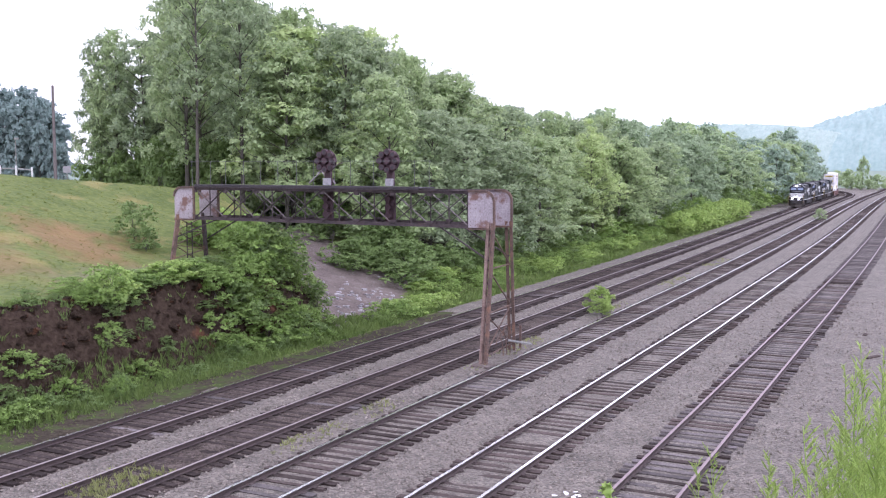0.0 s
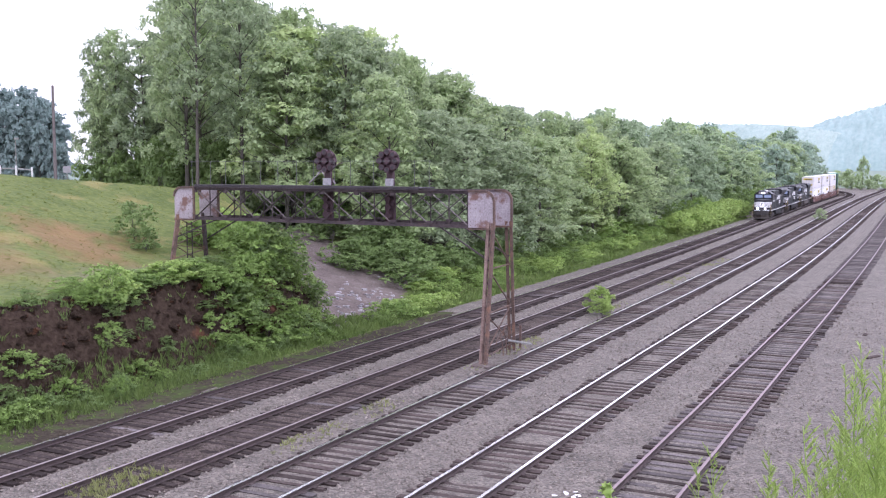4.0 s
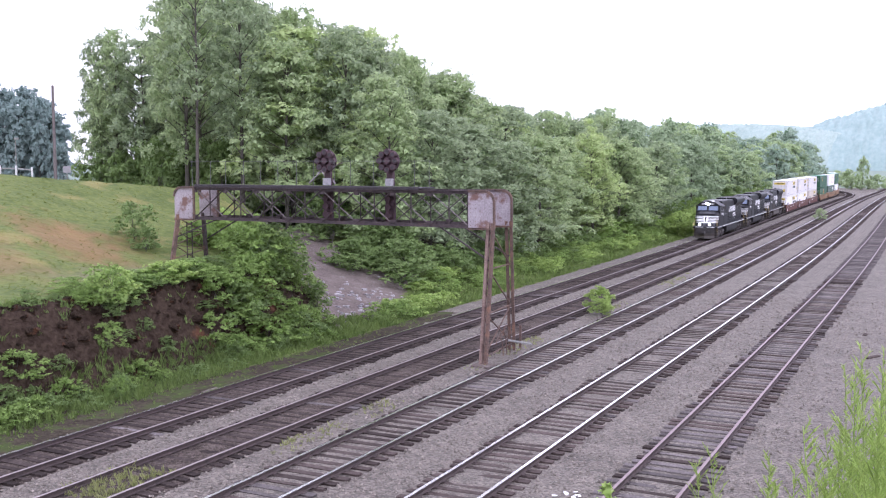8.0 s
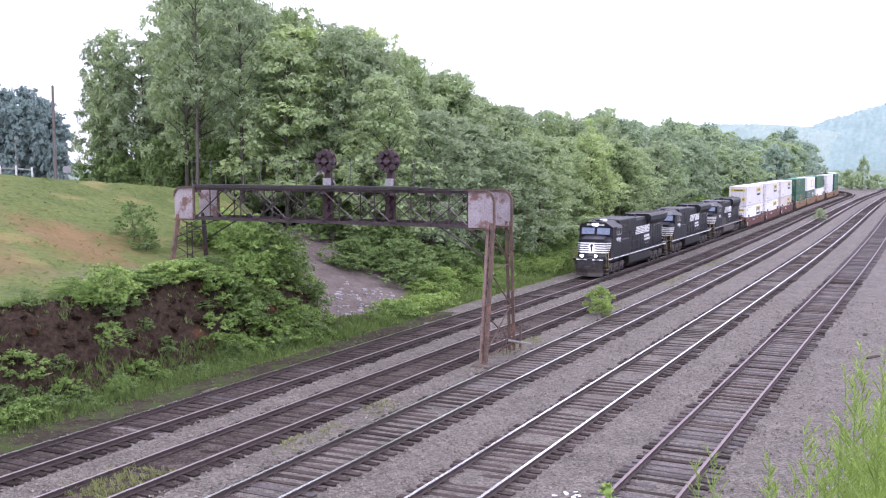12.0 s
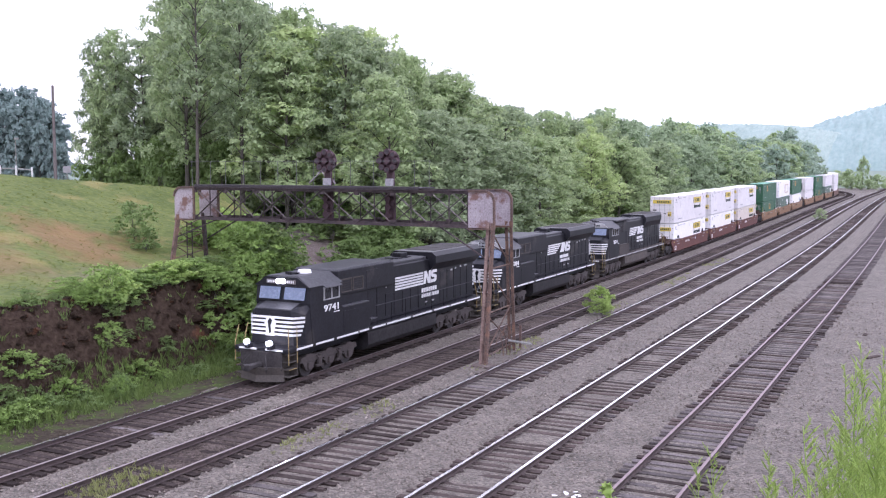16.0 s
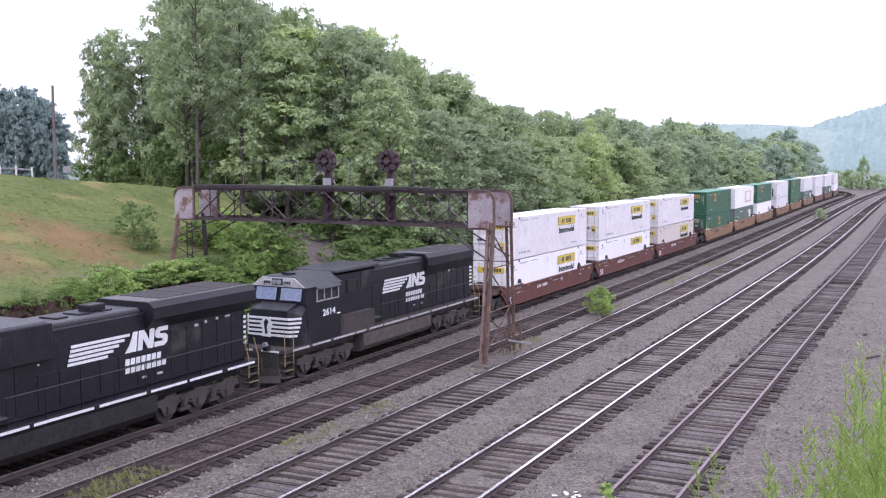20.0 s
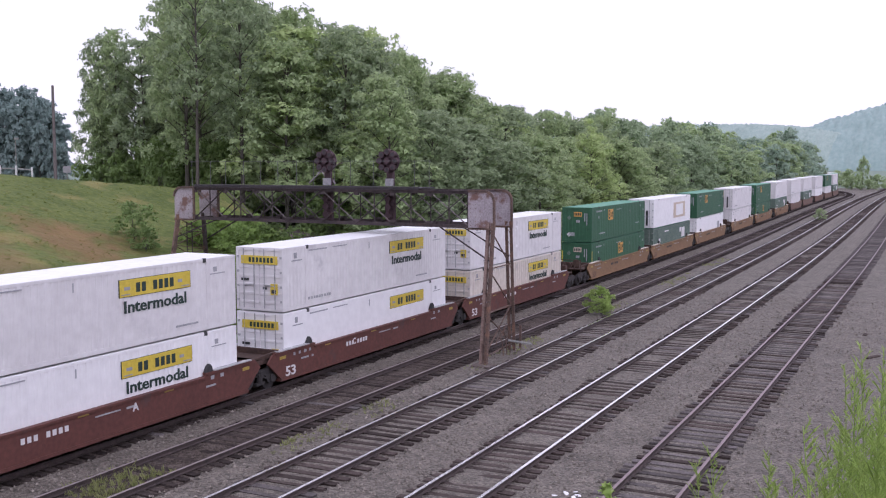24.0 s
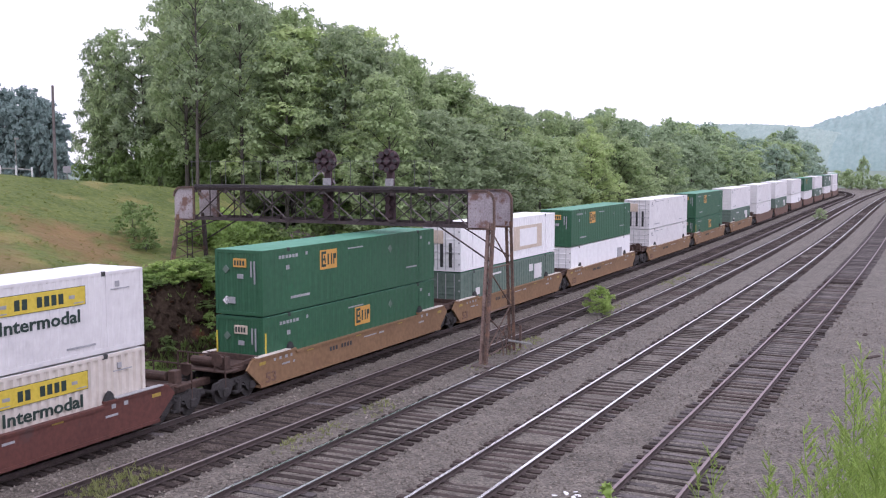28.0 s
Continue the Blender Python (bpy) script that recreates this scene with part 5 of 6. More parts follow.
        for i in range(n + 1):
            y = w0 + (w1 - w0) * i / n
            box(bm, *xs, y - 0.04, y + 0.04, 3.56, 4.06)
        win = part("window_frame", bm, WIN_FRAME, th, "pale metal window frame")
        for i in range(n):
            a0, a1 = w0 + (w1 - w0) * i / n + 0.04, w0 + (w1 - w0) * (i + 1) / n - 0.04
            part("pane", box(BM(), *sorted((sx * 1.5, sx * 1.535)), a0, a1, 3.56, 4.06), SIDE_GLASS, win)
        part("sunshade", prism(BM(), [(sx * 1.5, 4.22), (sx * 1.72, 4.10), (sx * 1.72, 4.13), (sx * 1.5, 4.26)], "y", w0 - 0.1, w1 + 0.05), LOCO_ROOF, th)
        board = part("number_board", box(BM(), *sorted((sx * 0.32, sx * 0.82)), 2.84, 2.89, 4.36, 4.56, 0.01), BOARD_LIT if lit else GRIME_WHITE, th)
        for i in range(4):
            part("digit_bar", box(BM(), *sorted((sx * (0.38 + 0.1 * i), sx * (0.44 + 0.1 * i))), 2.825, 2.84, 4.40, 4.52), MARK if lit else LOCO_BLACK, board)
        lamp = part("headlight", cyl(BM(), (sx * 0.13, 2.80, 4.48), (sx * 0.13, 2.9, 4.48), 0.115, n=20), LAMP_LIT if lit else LAMP_OFF, th, "glowing headlight" if lit else "unlit headlight")
        part("ditch_light", cyl(BM(), (sx * 0.62, 0.93, 1.88), (sx * 0.62, 1.1, 1.88), 0.11, n=20), LAMP_LIT if lit else LAMP_OFF, th, "glowing ditch light" if lit else "unlit ditch light")
        part("lamp_bracket", box(BM(), *sorted((sx * 0.5, sx * 0.74)), 1.0, 1.3, 1.58, 1.80, 0.01), LOCO_BLACK, th)
    part("headlight_housing", box(BM(), -0.31, 0.31, 2.86, 2.99, 4.31, 4.65, 0.03), LOCO_BLACK, th)
    lettering("road_number", number, 0.44, MARK, th, 1.53, 4.15 if not second else 4.34, 2.96 if not second else 2.78, 1.28 if not second else 1.08)
    part("marking", bars([(5.0, 5.5, 2.83, 2.88)] if not second else [(5.6, 5.88, 2.72, 2.78)], 1.52), MARK, th)
    # wide part behind the cab
    bm = BM()
    if not second:
        box(bm, -1.5, 1.5, c1, wide, 1.62, 2.95, 0.02)
        box(bm, -1.2, 1.2, c1, wide + 0.3, 2.9, 3.6, 0.02)
        box(bm, -1.3, 1.3, c1, 11.3, 3.5, 4.72, 0.03)
    else:
        part("battery_box", box(BM(), -1.5, 1.5, c1, wide, 1.62, 2.5, 0.02), LOCO_DUST, th, "dusty box beside the walkway")
        box(bm, -1.15, 1.15, c1, wide, 2.4, 4.5, 0.03)
    part("electrical_cabinet", bm, LOCO_BLACK, th)
    part("cabinet_roof", box(BM(), -1.24, 1.24, c1 + 0.1, 11.2 if not second else 10.2, 4.6, 4.80, 0.06), LOCO_ROOF, th, "dull grey roof hatch")
    gx = 1.3 if not second else 1.15
    for sx in (-1, 1):
        for y in (6.0, 7.1):
            lo, hi = (3.62, 4.3) if not second else (3.55, 4.2)
            xs = sorted((sx * (gx - 0.02), sx * (gx + 0.03)))
            bm = BM()
            box(bm, *xs, y, y + 1.0, hi - 0.05, hi)
            box(bm, *xs, y, y + 1.0, lo, lo + 0.05)
            box(bm, *xs, y, y + 0.06, lo + 0.05, hi - 0.05)
            box(bm, *xs, y + 0.94, y + 1.0, lo + 0.05, hi - 0.05)
            grille = part("intake_grille", bm, STEP_STEEL if not second else LOCO_BLACK, th, "steel frame of the air intake")
            for i in range(5):
                z = lo + 0.12 + i * (hi - lo - 0.2) / 4
                part("slat", box(BM(), *sorted((sx * (gx - 0.02), sx * (gx + 0.015))), y + 0.06, y + 0.94, z - 0.02, z + 0.02), GREASE, grille)
        part("ledge", box(BM(), *sorted((sx * 1.2, sx * 1.53)), c1 + 0.15, wide - 0.1, 2.93 if not second else 2.48, 3.0 if not second else 2.54, 0.02), LOCO_ROOF if not second else LOCO_DUST, th, "grey ledge behind the cab")
        part("side_step", box(BM(), *sorted((sx * 1.15, sx * 1.5)), wide + 0.05, wide + 0.75, 1.95, 2.02, 0.01), LOCO_ROOF, th)
        part("cabinet_door", box(BM(), *sorted((sx * (gx - 0.02), sx * (gx + 0.015))), 8.4, 9.75, 3.62, 4.5, 0.006), LOCO_BLACK, th)
        part("cabinet_door", box(BM(), *sorted((sx * 1.48, sx * 1.515)), c1 + 0.2, c1 + 1.35, 1.75, 2.75, 0.006) if not second else box(BM(), *sorted((sx * 1.48, sx * 1.515)), c1 + 0.2, c1 + 1.35, 1.75, 2.4, 0.006), LOCO_BLACK if not second else LOCO_DUST, th)
        part("rivet_mark", bars([(9.9, 9.98, 3.3, 3.36), (10.8, 10.88, 3.32, 3.38)], sx * (1.07 if second else 1.07)), MARK, th)
    # engine hood with doors
    part("hood", box(BM(), -1.06, 1.06, wide - 0.05, 21.9, 1.62, 4.45, 0.06), LOCO_BLACK, th)
    part("hood_roof", box(BM(), -0.92, 0.92, 10.2 if second else 11.2, 15.8, 4.42, 4.62, 0.05), LOCO_ROOF, th, "dull grey hood roof")
    for i in range(14):
        y = wide + 0.5 + i * 0.92
        if y < 21.2:
            part("hood_door", box(BM(), 1.04, 1.085, y, y + 0.82, 1.8, 3.0 if 10.5 < y < 16.4 else 3.6, 0.008), LOCO_BLACK, th)
            part("hood_door", box(BM(), -1.085, -1.04, y, y + 0.82, 1.8, 3.6, 0.008), LOCO_BLACK, th)
    for i in range(4):
        part("roof_hatch", box(BM(), -0.42, 0.42, 11.2 + i * 1.05, 11.75 + i * 1.05, 4.6, 4.68, 0.02), LOCO_BLACK, th)
    part("exhaust_stack", box(BM(), -0.3, 0.3, 13.9, 14.7, 4.62, 4.9, 0.04), LOCO_BLACK, th)
    # radiator end
    bm = BM()
    if not second:
        prism(bm, [(-1.06, 3.75), (-1.5, 4.2), (-1.5, 4.62), (-1.25, 4.82), (1.25, 4.82), (1.5, 4.62), (1.5, 4.2), (1.06, 3.75)], "y", 15.85, 22.1)
    else:
        a = [(-1.06, 3.5), (-1.32, 4.1), (-1.32, 4.55), (-1.1, 4.78), (1.1, 4.78), (1.32, 4.55), (1.32, 4.1), (1.06, 3.5)]
        prism(bm, a, "y", 15.5, 21.6)
        prism(bm, [(21.5, 1.62), (21.75, 1.62), (22.25, 4.5), (22.2, 4.76), (21.5, 4.78)], "x", -1.08, 1.08)
    part("radiator_wing", bm, LOCO_BLACK, th)
    rim = part("radiator_rim", box(BM(), -1.22 if not second else -1.08, 1.22 if not second else 1.08, 15.9, 21.95 if not second else 21.5, 4.79 if not second else 4.75, 4.845 if not second else 4.8, 0.015), RIM_GREY, th, "pale grey rim round the radiator mesh")
    for k in range(3):
        a = 16.75 + k * 1.72
        part("mesh_panel", box(BM(), -1.05, 1.05, a, a + 1.66, 4.83 if not second else 4.785, 4.87 if not second else 4.82, 0.01), GREASE, rim, "dark radiator mesh")
    # livery on the hood side
    x = 1.10 if not second else 1.09
    y0, e0 = {"9741": (11.8, 15.1), "9084": (12.05, 15.4), "2614": (10.75, 13.95)}[number]
    for sx in (-1, 1):
        for i in range(5):
            z = 3.06 + 0.152 * i
            a, b = (y0, y0 + 3.25) if number == "9741" else (y0 + 0.05 * i, y0 + 1.85 + 0.28 * i)
            part("livery_stripe", bars([(a, b, z, z + 0.098)], sx * x), MARK, th, "white livery stripe")
        xs = sorted((sx * (x - 0.02), sx * (x + 0.012)))
        k = 0.14
        slant = lambda pts: [(e0 + p + k * q, 3.06 + q) for p, q in pts]
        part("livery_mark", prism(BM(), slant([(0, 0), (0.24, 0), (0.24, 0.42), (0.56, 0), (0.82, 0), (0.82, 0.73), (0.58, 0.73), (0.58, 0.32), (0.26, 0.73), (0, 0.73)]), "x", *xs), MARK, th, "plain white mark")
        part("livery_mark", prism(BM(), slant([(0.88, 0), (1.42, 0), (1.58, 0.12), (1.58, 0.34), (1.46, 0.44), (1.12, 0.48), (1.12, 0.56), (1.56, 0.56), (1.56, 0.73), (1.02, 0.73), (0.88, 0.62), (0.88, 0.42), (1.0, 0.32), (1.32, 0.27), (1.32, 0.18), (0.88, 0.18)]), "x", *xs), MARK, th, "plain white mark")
        if number != "9741":
            part("livery_mark", prism(BM(), [(e0 - 0.62, 3.06), (e0 - 0.08, 3.06), (e0 + 0.02, 3.79), (e0 - 0.2, 3.79), (e0 - 0.3, 3.5), (e0 - 0.42, 3.3)], "x", *xs), MARK, th, "plain white mark")
        rg = random.Random(3)
        rows = []
        o0 = e0 - (0.25 if number == "9741" else 0.65)
        for z, n in ((2.6, 7), (2.3, 8)):
            for i in range(n):
                rows.append((o0 + i * 0.275 - k * z, o0 + i * 0.275 + 0.2 - k * z, z, z + 0.235, k))
        part("lettering_block", bars(rows, sx * x), MARK, th, "two rows of plain white bars")
        part("hood_mark", bars([(e0 + 0.2, e0 + 0.42, 1.98, 2.06), (e0 + 1.0, e0 + 1.3, 1.98, 2.07), (18.6, 18.8, 3.5, 3.6), (19.2, 19.34, 3.55, 3.66), (19.9, 20.05, 3.6, 3.7), (20.5, 20.8, 3.62, 3.7)], sx * x), GRIME_WHITE, th)
        part("end_stripe", bars([(21.55, 21.9, 2.3 + 0.22 * i, 2.42 + 0.22 * i) for i in range(6)], sx * 1.07), MARK, th, "white stripes at the hood's rear")
        # sill stripe, broken, and handrail with posts
        rows, y = [], 1.9
        while y < 21.6:
            w = rg.uniform(0.9, 2.6)
            rows.append((y, min(y + w, 21.9), 1.475, 1.57))
            y += w + rg.uniform(0.12, 0.4)
        part("sill_stripe", bars(rows, sx * 1.5), MARK if not second else GRIME_WHITE, th, "broken white stripe along the sill")
        bm = BM()
        bar(bm, (sx * 1.46, wide + 0.7, 2.62), (sx * 1.46, 21.6, 2.62), 0.03)
        rail = part("handrail", bm, LOCO_ROOF, th)
        for i in range(9):
            y = wide + 0.75 + i * (20.8 - wide) / 8
            part("post", bar(BM(), (sx * 1.47, y, 1.55), (sx * 1.46, y, 2.62), 0.026), LOCO_BLACK, rail)
    # fuel tank, trucks, roof gear
    t0, t1 = (8.3, 16.0) if not second else (8.15, 15.65)
    bm = BM()
    prism(bm, [(-1.2, 0.42), (1.2, 0.42), (1.46, 0.7), (1.46, 1.3), (1.3, 1.42), (-1.3, 1.42), (-1.46, 1.3), (-1.46, 0.7)], "y", t0, t1)
    part("fuel_tank", bm, TANK_BLACK if not second else TANK_DUST, th)
    bm = BM()
    cyl(bm, (1.15, t0 + 0.4, 1.2), (1.15, t1 - 3.4, 1.2), 0.2, n=10)
    cyl(bm, (-1.15, t0 + 0.4, 1.2), (-1.15, t1 - 3.4, 1.2), 0.2, n=10)
    part("air_reservoir", bm, GREASE, th)
    truck(th, 5.0, 3, 1.75, LOCO_DUST)
    truck(th, 18.6, 3, 1.75, LOCO_DUST)
    bm = BM()
    for i in range(3):
        cyl(bm, (-0.18 + 0.18 * i, 3.9, 4.78), (-0.18 + 0.18 * i, 3.55 - 0.08 * i, 4.8), 0.035, 0.07, 8)
    box(bm, -0.28, 0.28, 3.85, 4.0, 4.7, 4.8, 0.01)
    part("horn", bm, LOCO_BLACK, th)
    if number == "9741":
        part("antenna_dome", cyl(BM(), (0.2, 4.5, 4.7), (0.2, 4.5, 4.88), 0.36, 0.3, 14), MARK, th, "white antenna dome")
    bm = BM()
    box(bm, -0.17, 0.17, 22.2, 22.86, 0.72, 1.02, 0.04)
    part("rear_coupler", bm, GREASE, th)
    return th


# ---------------------------------------------------------------- containers
CL, CW, CH = 16.3, 1.295, 2.88


def ribbed(side, y0, y1, z0, z1, pitch, deep):
    """A pressed side panel with upright ribs, facing out from x = side * CW."""
    n = max(2, int(round((y1 - y0) / pitch)))
    p = (y1 - y0) / n
    prof = []
    for i in range(n):
        y = y0 + i * p
        prof += [(y + p * 0.08, 0.0), (y + p * 0.42, 0.0), (y + p * 0.58, -deep), (y + p * 0.92, -deep)]
    prof = [(y0, 0.0)] + prof + [(y1, 0.0)]
    bm = BM()
    lo = [bm.verts.new((side * (CW + d), y, z0)) for y, d in prof]
    hi = [bm.verts.new((side * (CW + d), y, z1)) for y, d in prof]
    for i in range(len(prof) - 1):
        q = (lo[i], lo[i + 1], hi[i + 1], hi[i])
        bm.faces.new(q if side > 0 else q[::-1])
    return bm


SHARED = {}


def shared_part(key, make, name, material, parent, label=""):
    """A part whose mesh is built once and then shared by alike things."""
    if key not in SHARED:
        ob = part(name, make(), material, parent, label)
        SHARED[key] = ob.data
        return ob
    ob = new(name, SHARED[key])
    ob.parent = parent
    return tagged(ob, label)


def container(label, paint, roof, signs="", pitch=0.28, deep=0.03, near=True, doors=True):
    th = thing("freight_container", label, "container", "containers of the train")
    k = paint.name
    key = (k, pitch, deep)

    def core():
        bm = box(BM(), -CW + 0.1, CW - 0.1, 0.06, CL - 0.05, 0.10, CH - 0.06)
        return bm

    shared_part(("core", k), core, "inner_shell", paint, th)
    for sx in (-1, 1):
        shared_part(("side", sx) + key, lambda: ribbed(sx, 0.14, CL - 0.14, 0.16, CH - 0.12, pitch, deep), "side_wall", paint, th)
        shared_part(("toprail", sx, k), lambda: box(BM(), *sorted((sx * (CW - 0.09), sx * CW)), 0.1, CL - 0.1, CH - 0.13, CH - 0.012, 0.008), "top_rail", paint, th)
        shared_part(("lowrail", sx, k), lambda: box(BM(), *sorted((sx * (CW - 0.1), sx * CW)), 0.1, CL - 0.1, 0.0, 0.17, 0.008), "bottom_rail", paint, th)
    shared_part(("roof", roof.name), lambda: box(BM(), -CW + 0.03, CW - 0.03, 0.08, CL - 0.08, CH - 0.03, CH, 0.006), "roof_panel", roof, th)

    for sx in (-1, 1):
        for y in (0.0, CL - 0.15):
            shared_part(("post", k, sx, y), lambda: box(BM(), *sorted((sx * (CW - 0.14), sx * CW)), y, y + 0.15, 0.0, CH - 0.012, 0.008), "corner_post", paint, th)
    shared_part(("header", k), lambda: box(BM(), -CW + 0.14, CW - 0.14, 0.0, 0.12, CH - 0.16, CH - 0.012, 0.006), "door_header", paint, th)
    shared_part(("sill", k), lambda: box(BM(), -CW + 0.14, CW - 0.14, 0.0, 0.12, 0.0, 0.15, 0.006), "door_sill", paint, th)
    if near:
        for y in (1.85, CL - 2.05):
            for sx in (-1, 1):
                shared_part(("casting", y, sx), lambda: box(BM(), *sorted((sx * (CW - 0.1), sx * (CW + 0.012))), y, y + 0.2, CH - 0.16, CH + 0.004, 0.01), "lifting_casting", C_SHADOW, th, "dark lifting casting")
        shared_part(("post_line", k), lambda: bars([(1.78, 1.84, 0.17, CH - 0.13), (CL - 1.84, CL - 1.78, 0.17, CH - 0.13)], CW, 0.008), "lifting_post", paint, th)
    if not doors:
        def end_wall():
            face = [(0.1, -CW + 0.14), (0.03, -CW + 0.14)]
            for i in range(7):
                p = -1.05 + i * 0.31
                face += [(0.03, p), (0.05, p + 0.04), (0.05, p + 0.16), (0.03, p + 0.2)]
            face += [(0.03, CW - 0.14), (0.1, CW - 0.14)]
            return prism(BM(), [(q, p) for p, q in face], "z", 0.15, CH - 0.16)
        shared_part(("end_wall", k), end_wall, "end_wall", paint, th)
        for z in (0.62, 2.0):
            shared_part(("end_placard", z), lambda: prism(BM(), [(-0.86, z), (-0.68, z - 0.18), (-0.5, z), (-0.68, z + 0.18)], "y", -0.03, 0.04), "placard", C_SAGE if z > 1 else C_BRIGHT, th, "diamond placard")
    if doors:
        for sx in (-1, 1):
            def leaf():
                face = [(0.1, 0.16), (0.03, 0.16)]
                for i in range(6):
                    a = 0.3 + i * 0.4
                    face += [(0.03, a), (0.012, a + 0.03), (0.012, a + 0.12), (0.03, a + 0.15)]
                face += [(0.03, CH - 0.17), (0.1, CH - 0.17)]
                return prism(BM(), face, "x", *sorted((sx * 0.02, sx * (CW - 0.15))))
            door = shared_part(("door", sx, k), leaf, "door", paint, th)
            if near:
                for x in (0.28, 0.86):
                    shared_part(("rod", sx, x), lambda: cyl(BM(), (sx * x, -0.012, 0.1), (sx * x, -0.012, CH - 0.06), 0.024, n=6), "lock_rod", C_STEEL, door, "steel lock rod")
                shared_part(("handle", sx), lambda: bar(BM(), (sx * 0.28, -0.03, 1.2), (sx * 0.86, -0.03, 1.14), 0.05, 0.03), "lock_handle", C_STEEL, door)
                shared_part(("hinges", sx), lambda: [box(bm, *sorted((sx * (CW - 0.16), sx * (CW - 0.05))), -0.01, 0.04, 0.4 + i * 0.66, 0.5 + i * 0.66) for bm in [BM()] for i in range(4)][0], "hinge", C_STEEL, door)
    # signs and marks
    def side_marks(name, items, material, text=""):
        for sx in (1, -1):
            shared_part((signs, name, str(items), sx), lambda: bars(items, sx * CW), name, material, th, text)

    if "yellow" in signs:
        side_marks("sign_border", [(9.66, 13.49, 1.845, 2.495)], C_TEXT)
        for sx in (1, -1):
            shared_part(("yellow", sx), lambda: bars([(9.68, 13.47, 1.86, 2.48)], sx * CW, 0.018), "sign_panel", C_SIGN, th, "yellow sign panel")
            rows = [(10.5 + 0.3 * i, 10.5 + 0.3 * i + 0.21, 1.98, 2.33) for i in (0, 1, 3, 4, 5, 6)]
            shared_part(("owner", sx), lambda: bars(rows, sx * CW, 0.024), "lettering_block", C_TEXT, th, "dark bars on the sign")
            shared_part(("owner_edge", sx), lambda: bars([(9.76, 10.2, 1.92, 1.96), (9.9, 10.2, 2.1, 2.22), (12.75, 13.0, 2.1, 2.22), (12.95, 13.4, 1.92, 1.96)], sx * CW, 0.024), "sign_ornament", C_FAINT, th)
        shared_part(("door_sign",), lambda: box(BM(), -0.98, 1.0, -0.03, 0.03, 2.12, 2.5, 0.004), "door_sign", C_SIGN, th, "yellow sign across the doors")
        shared_part(("door_sign_bars",), lambda: [box(bm, -0.55 + 0.2 * i, -0.42 + 0.2 * i, -0.036, -0.03, 2.2, 2.42) for bm in [BM()] for i in range(7)][0], "lettering_block", C_TEXT, th)
        shared_part(("door_note",), lambda: box(BM(), 0.62, 1.0, -0.02, 0.03, 0.75, 1.25, 0.004), "door_notice", C_SIGN, th, "small yellow notice")
        shared_part(("door_note2",), lambda: [box(bm, *q) for bm in [BM()] for q in ((0.68, 0.92, -0.026, -0.02, 0.82, 0.98), (0.2, 0.42, -0.024, -0.01, 0.98, 1.1), (-1.0, -0.6, -0.02, 0.02, 1.35, 1.46))][0], "notice_block", C_SHADOW, th)
    if "word" in signs:
        lettering("sign_word", "Intermodal", 0.62, C_TEXT, th, CW + 0.012, 9.9, 1.27, 3.32, 0.01)
    if "yellow" in signs or "plain" in signs:
        side_marks("stencil", [(2.0 + 0.22 * i, 2.0 + 0.22 * i + 0.13, 0.34, 0.46) for i in range(9)] + [(2.1, 3.6, 2.6, 2.66), (4.1, 5.4, 2.62, 2.67), (12.6, 13.9, 0.35, 0.42), (0.9, 1.1, 2.35, 2.6), (0.7, 1.5, 2.22, 2.27), (7.5, 7.56, 2.3, 2.62), (14.9, 15.1, 2.3, 2.5), (14.7, 15.6, 2.2, 2.24)], C_FAINT, "faint grey stencil marks")
    if "diamond" in signs:
        for sx in (1, -1):
            shared_part(("diamond", sx), lambda: [prism(bm, [(7.5, z - 0.17), (7.66, z), (7.5, z + 0.17), (7.34, z)], "x", *sorted((sx * (CW - 0.02), sx * (CW + 0.015)))) for bm in [BM()] for z in (0.9, 2.2)][0], "placard", C_BRIGHT, th, "white diamond placards")
    if "orange" in signs:
        y = 4.5 if "high" in signs else 7.6
        z = 1.62 if "high" in signs else 1.45
        for sx in (1, -1):
            shared_part(("orange", signs, sx), lambda: bars([(y, y + 1.45, z, z + 0.92)], sx * CW, 0.014), "sign_panel", C_ORANGE, th, "orange square sign")
            shared_part(("orange_bars", signs, sx), lambda: bars([(y + 0.1, y + 0.22, z + 0.12, z + 0.85), (y + 0.22, y + 0.5, z + 0.12, z + 0.24), (y + 0.22, y + 0.5, z + 0.73, z + 0.85), (y + 0.22, y + 0.44, z + 0.42, z + 0.52), (y + 0.62, y + 0.74, z + 0.2, z + 0.72), (y + 0.78, y + 0.86, z + 0.3, z + 0.66, -0.2), (y + 0.92, y + 1.02, z + 0.2, z + 0.72), (y + 1.12, y + 1.22, z + 0.2, z + 0.7), (y + 1.22, y + 1.36, z + 0.45, z + 0.7)], sx * CW, 0.02), "lettering_block", C_TEXT, th, "dark bars on the sign")
            shared_part(("green_marks", signs, sx), lambda: bars([(1.2 + 0.26 * i, 1.2 + 0.26 * i + 0.17, 2.42, 2.56) for i in range(6)] + [(1.75, 2.0, 1.9, 2.1), (3.3, 3.45, 2.45, 2.6), (2.1 + 0.0, 3.6, 0.55, 0.66), (7.0, 8.4, 2.42, 2.48), (14.6, 14.8, 2.4, 2.56), (15.6, 15.8, 2.0, 2.16), (13.0, 14.2, 0.9, 0.98)], sx * CW), "stencil", C_FAINT if near else C_SAGE, th, "pale stencil marks")
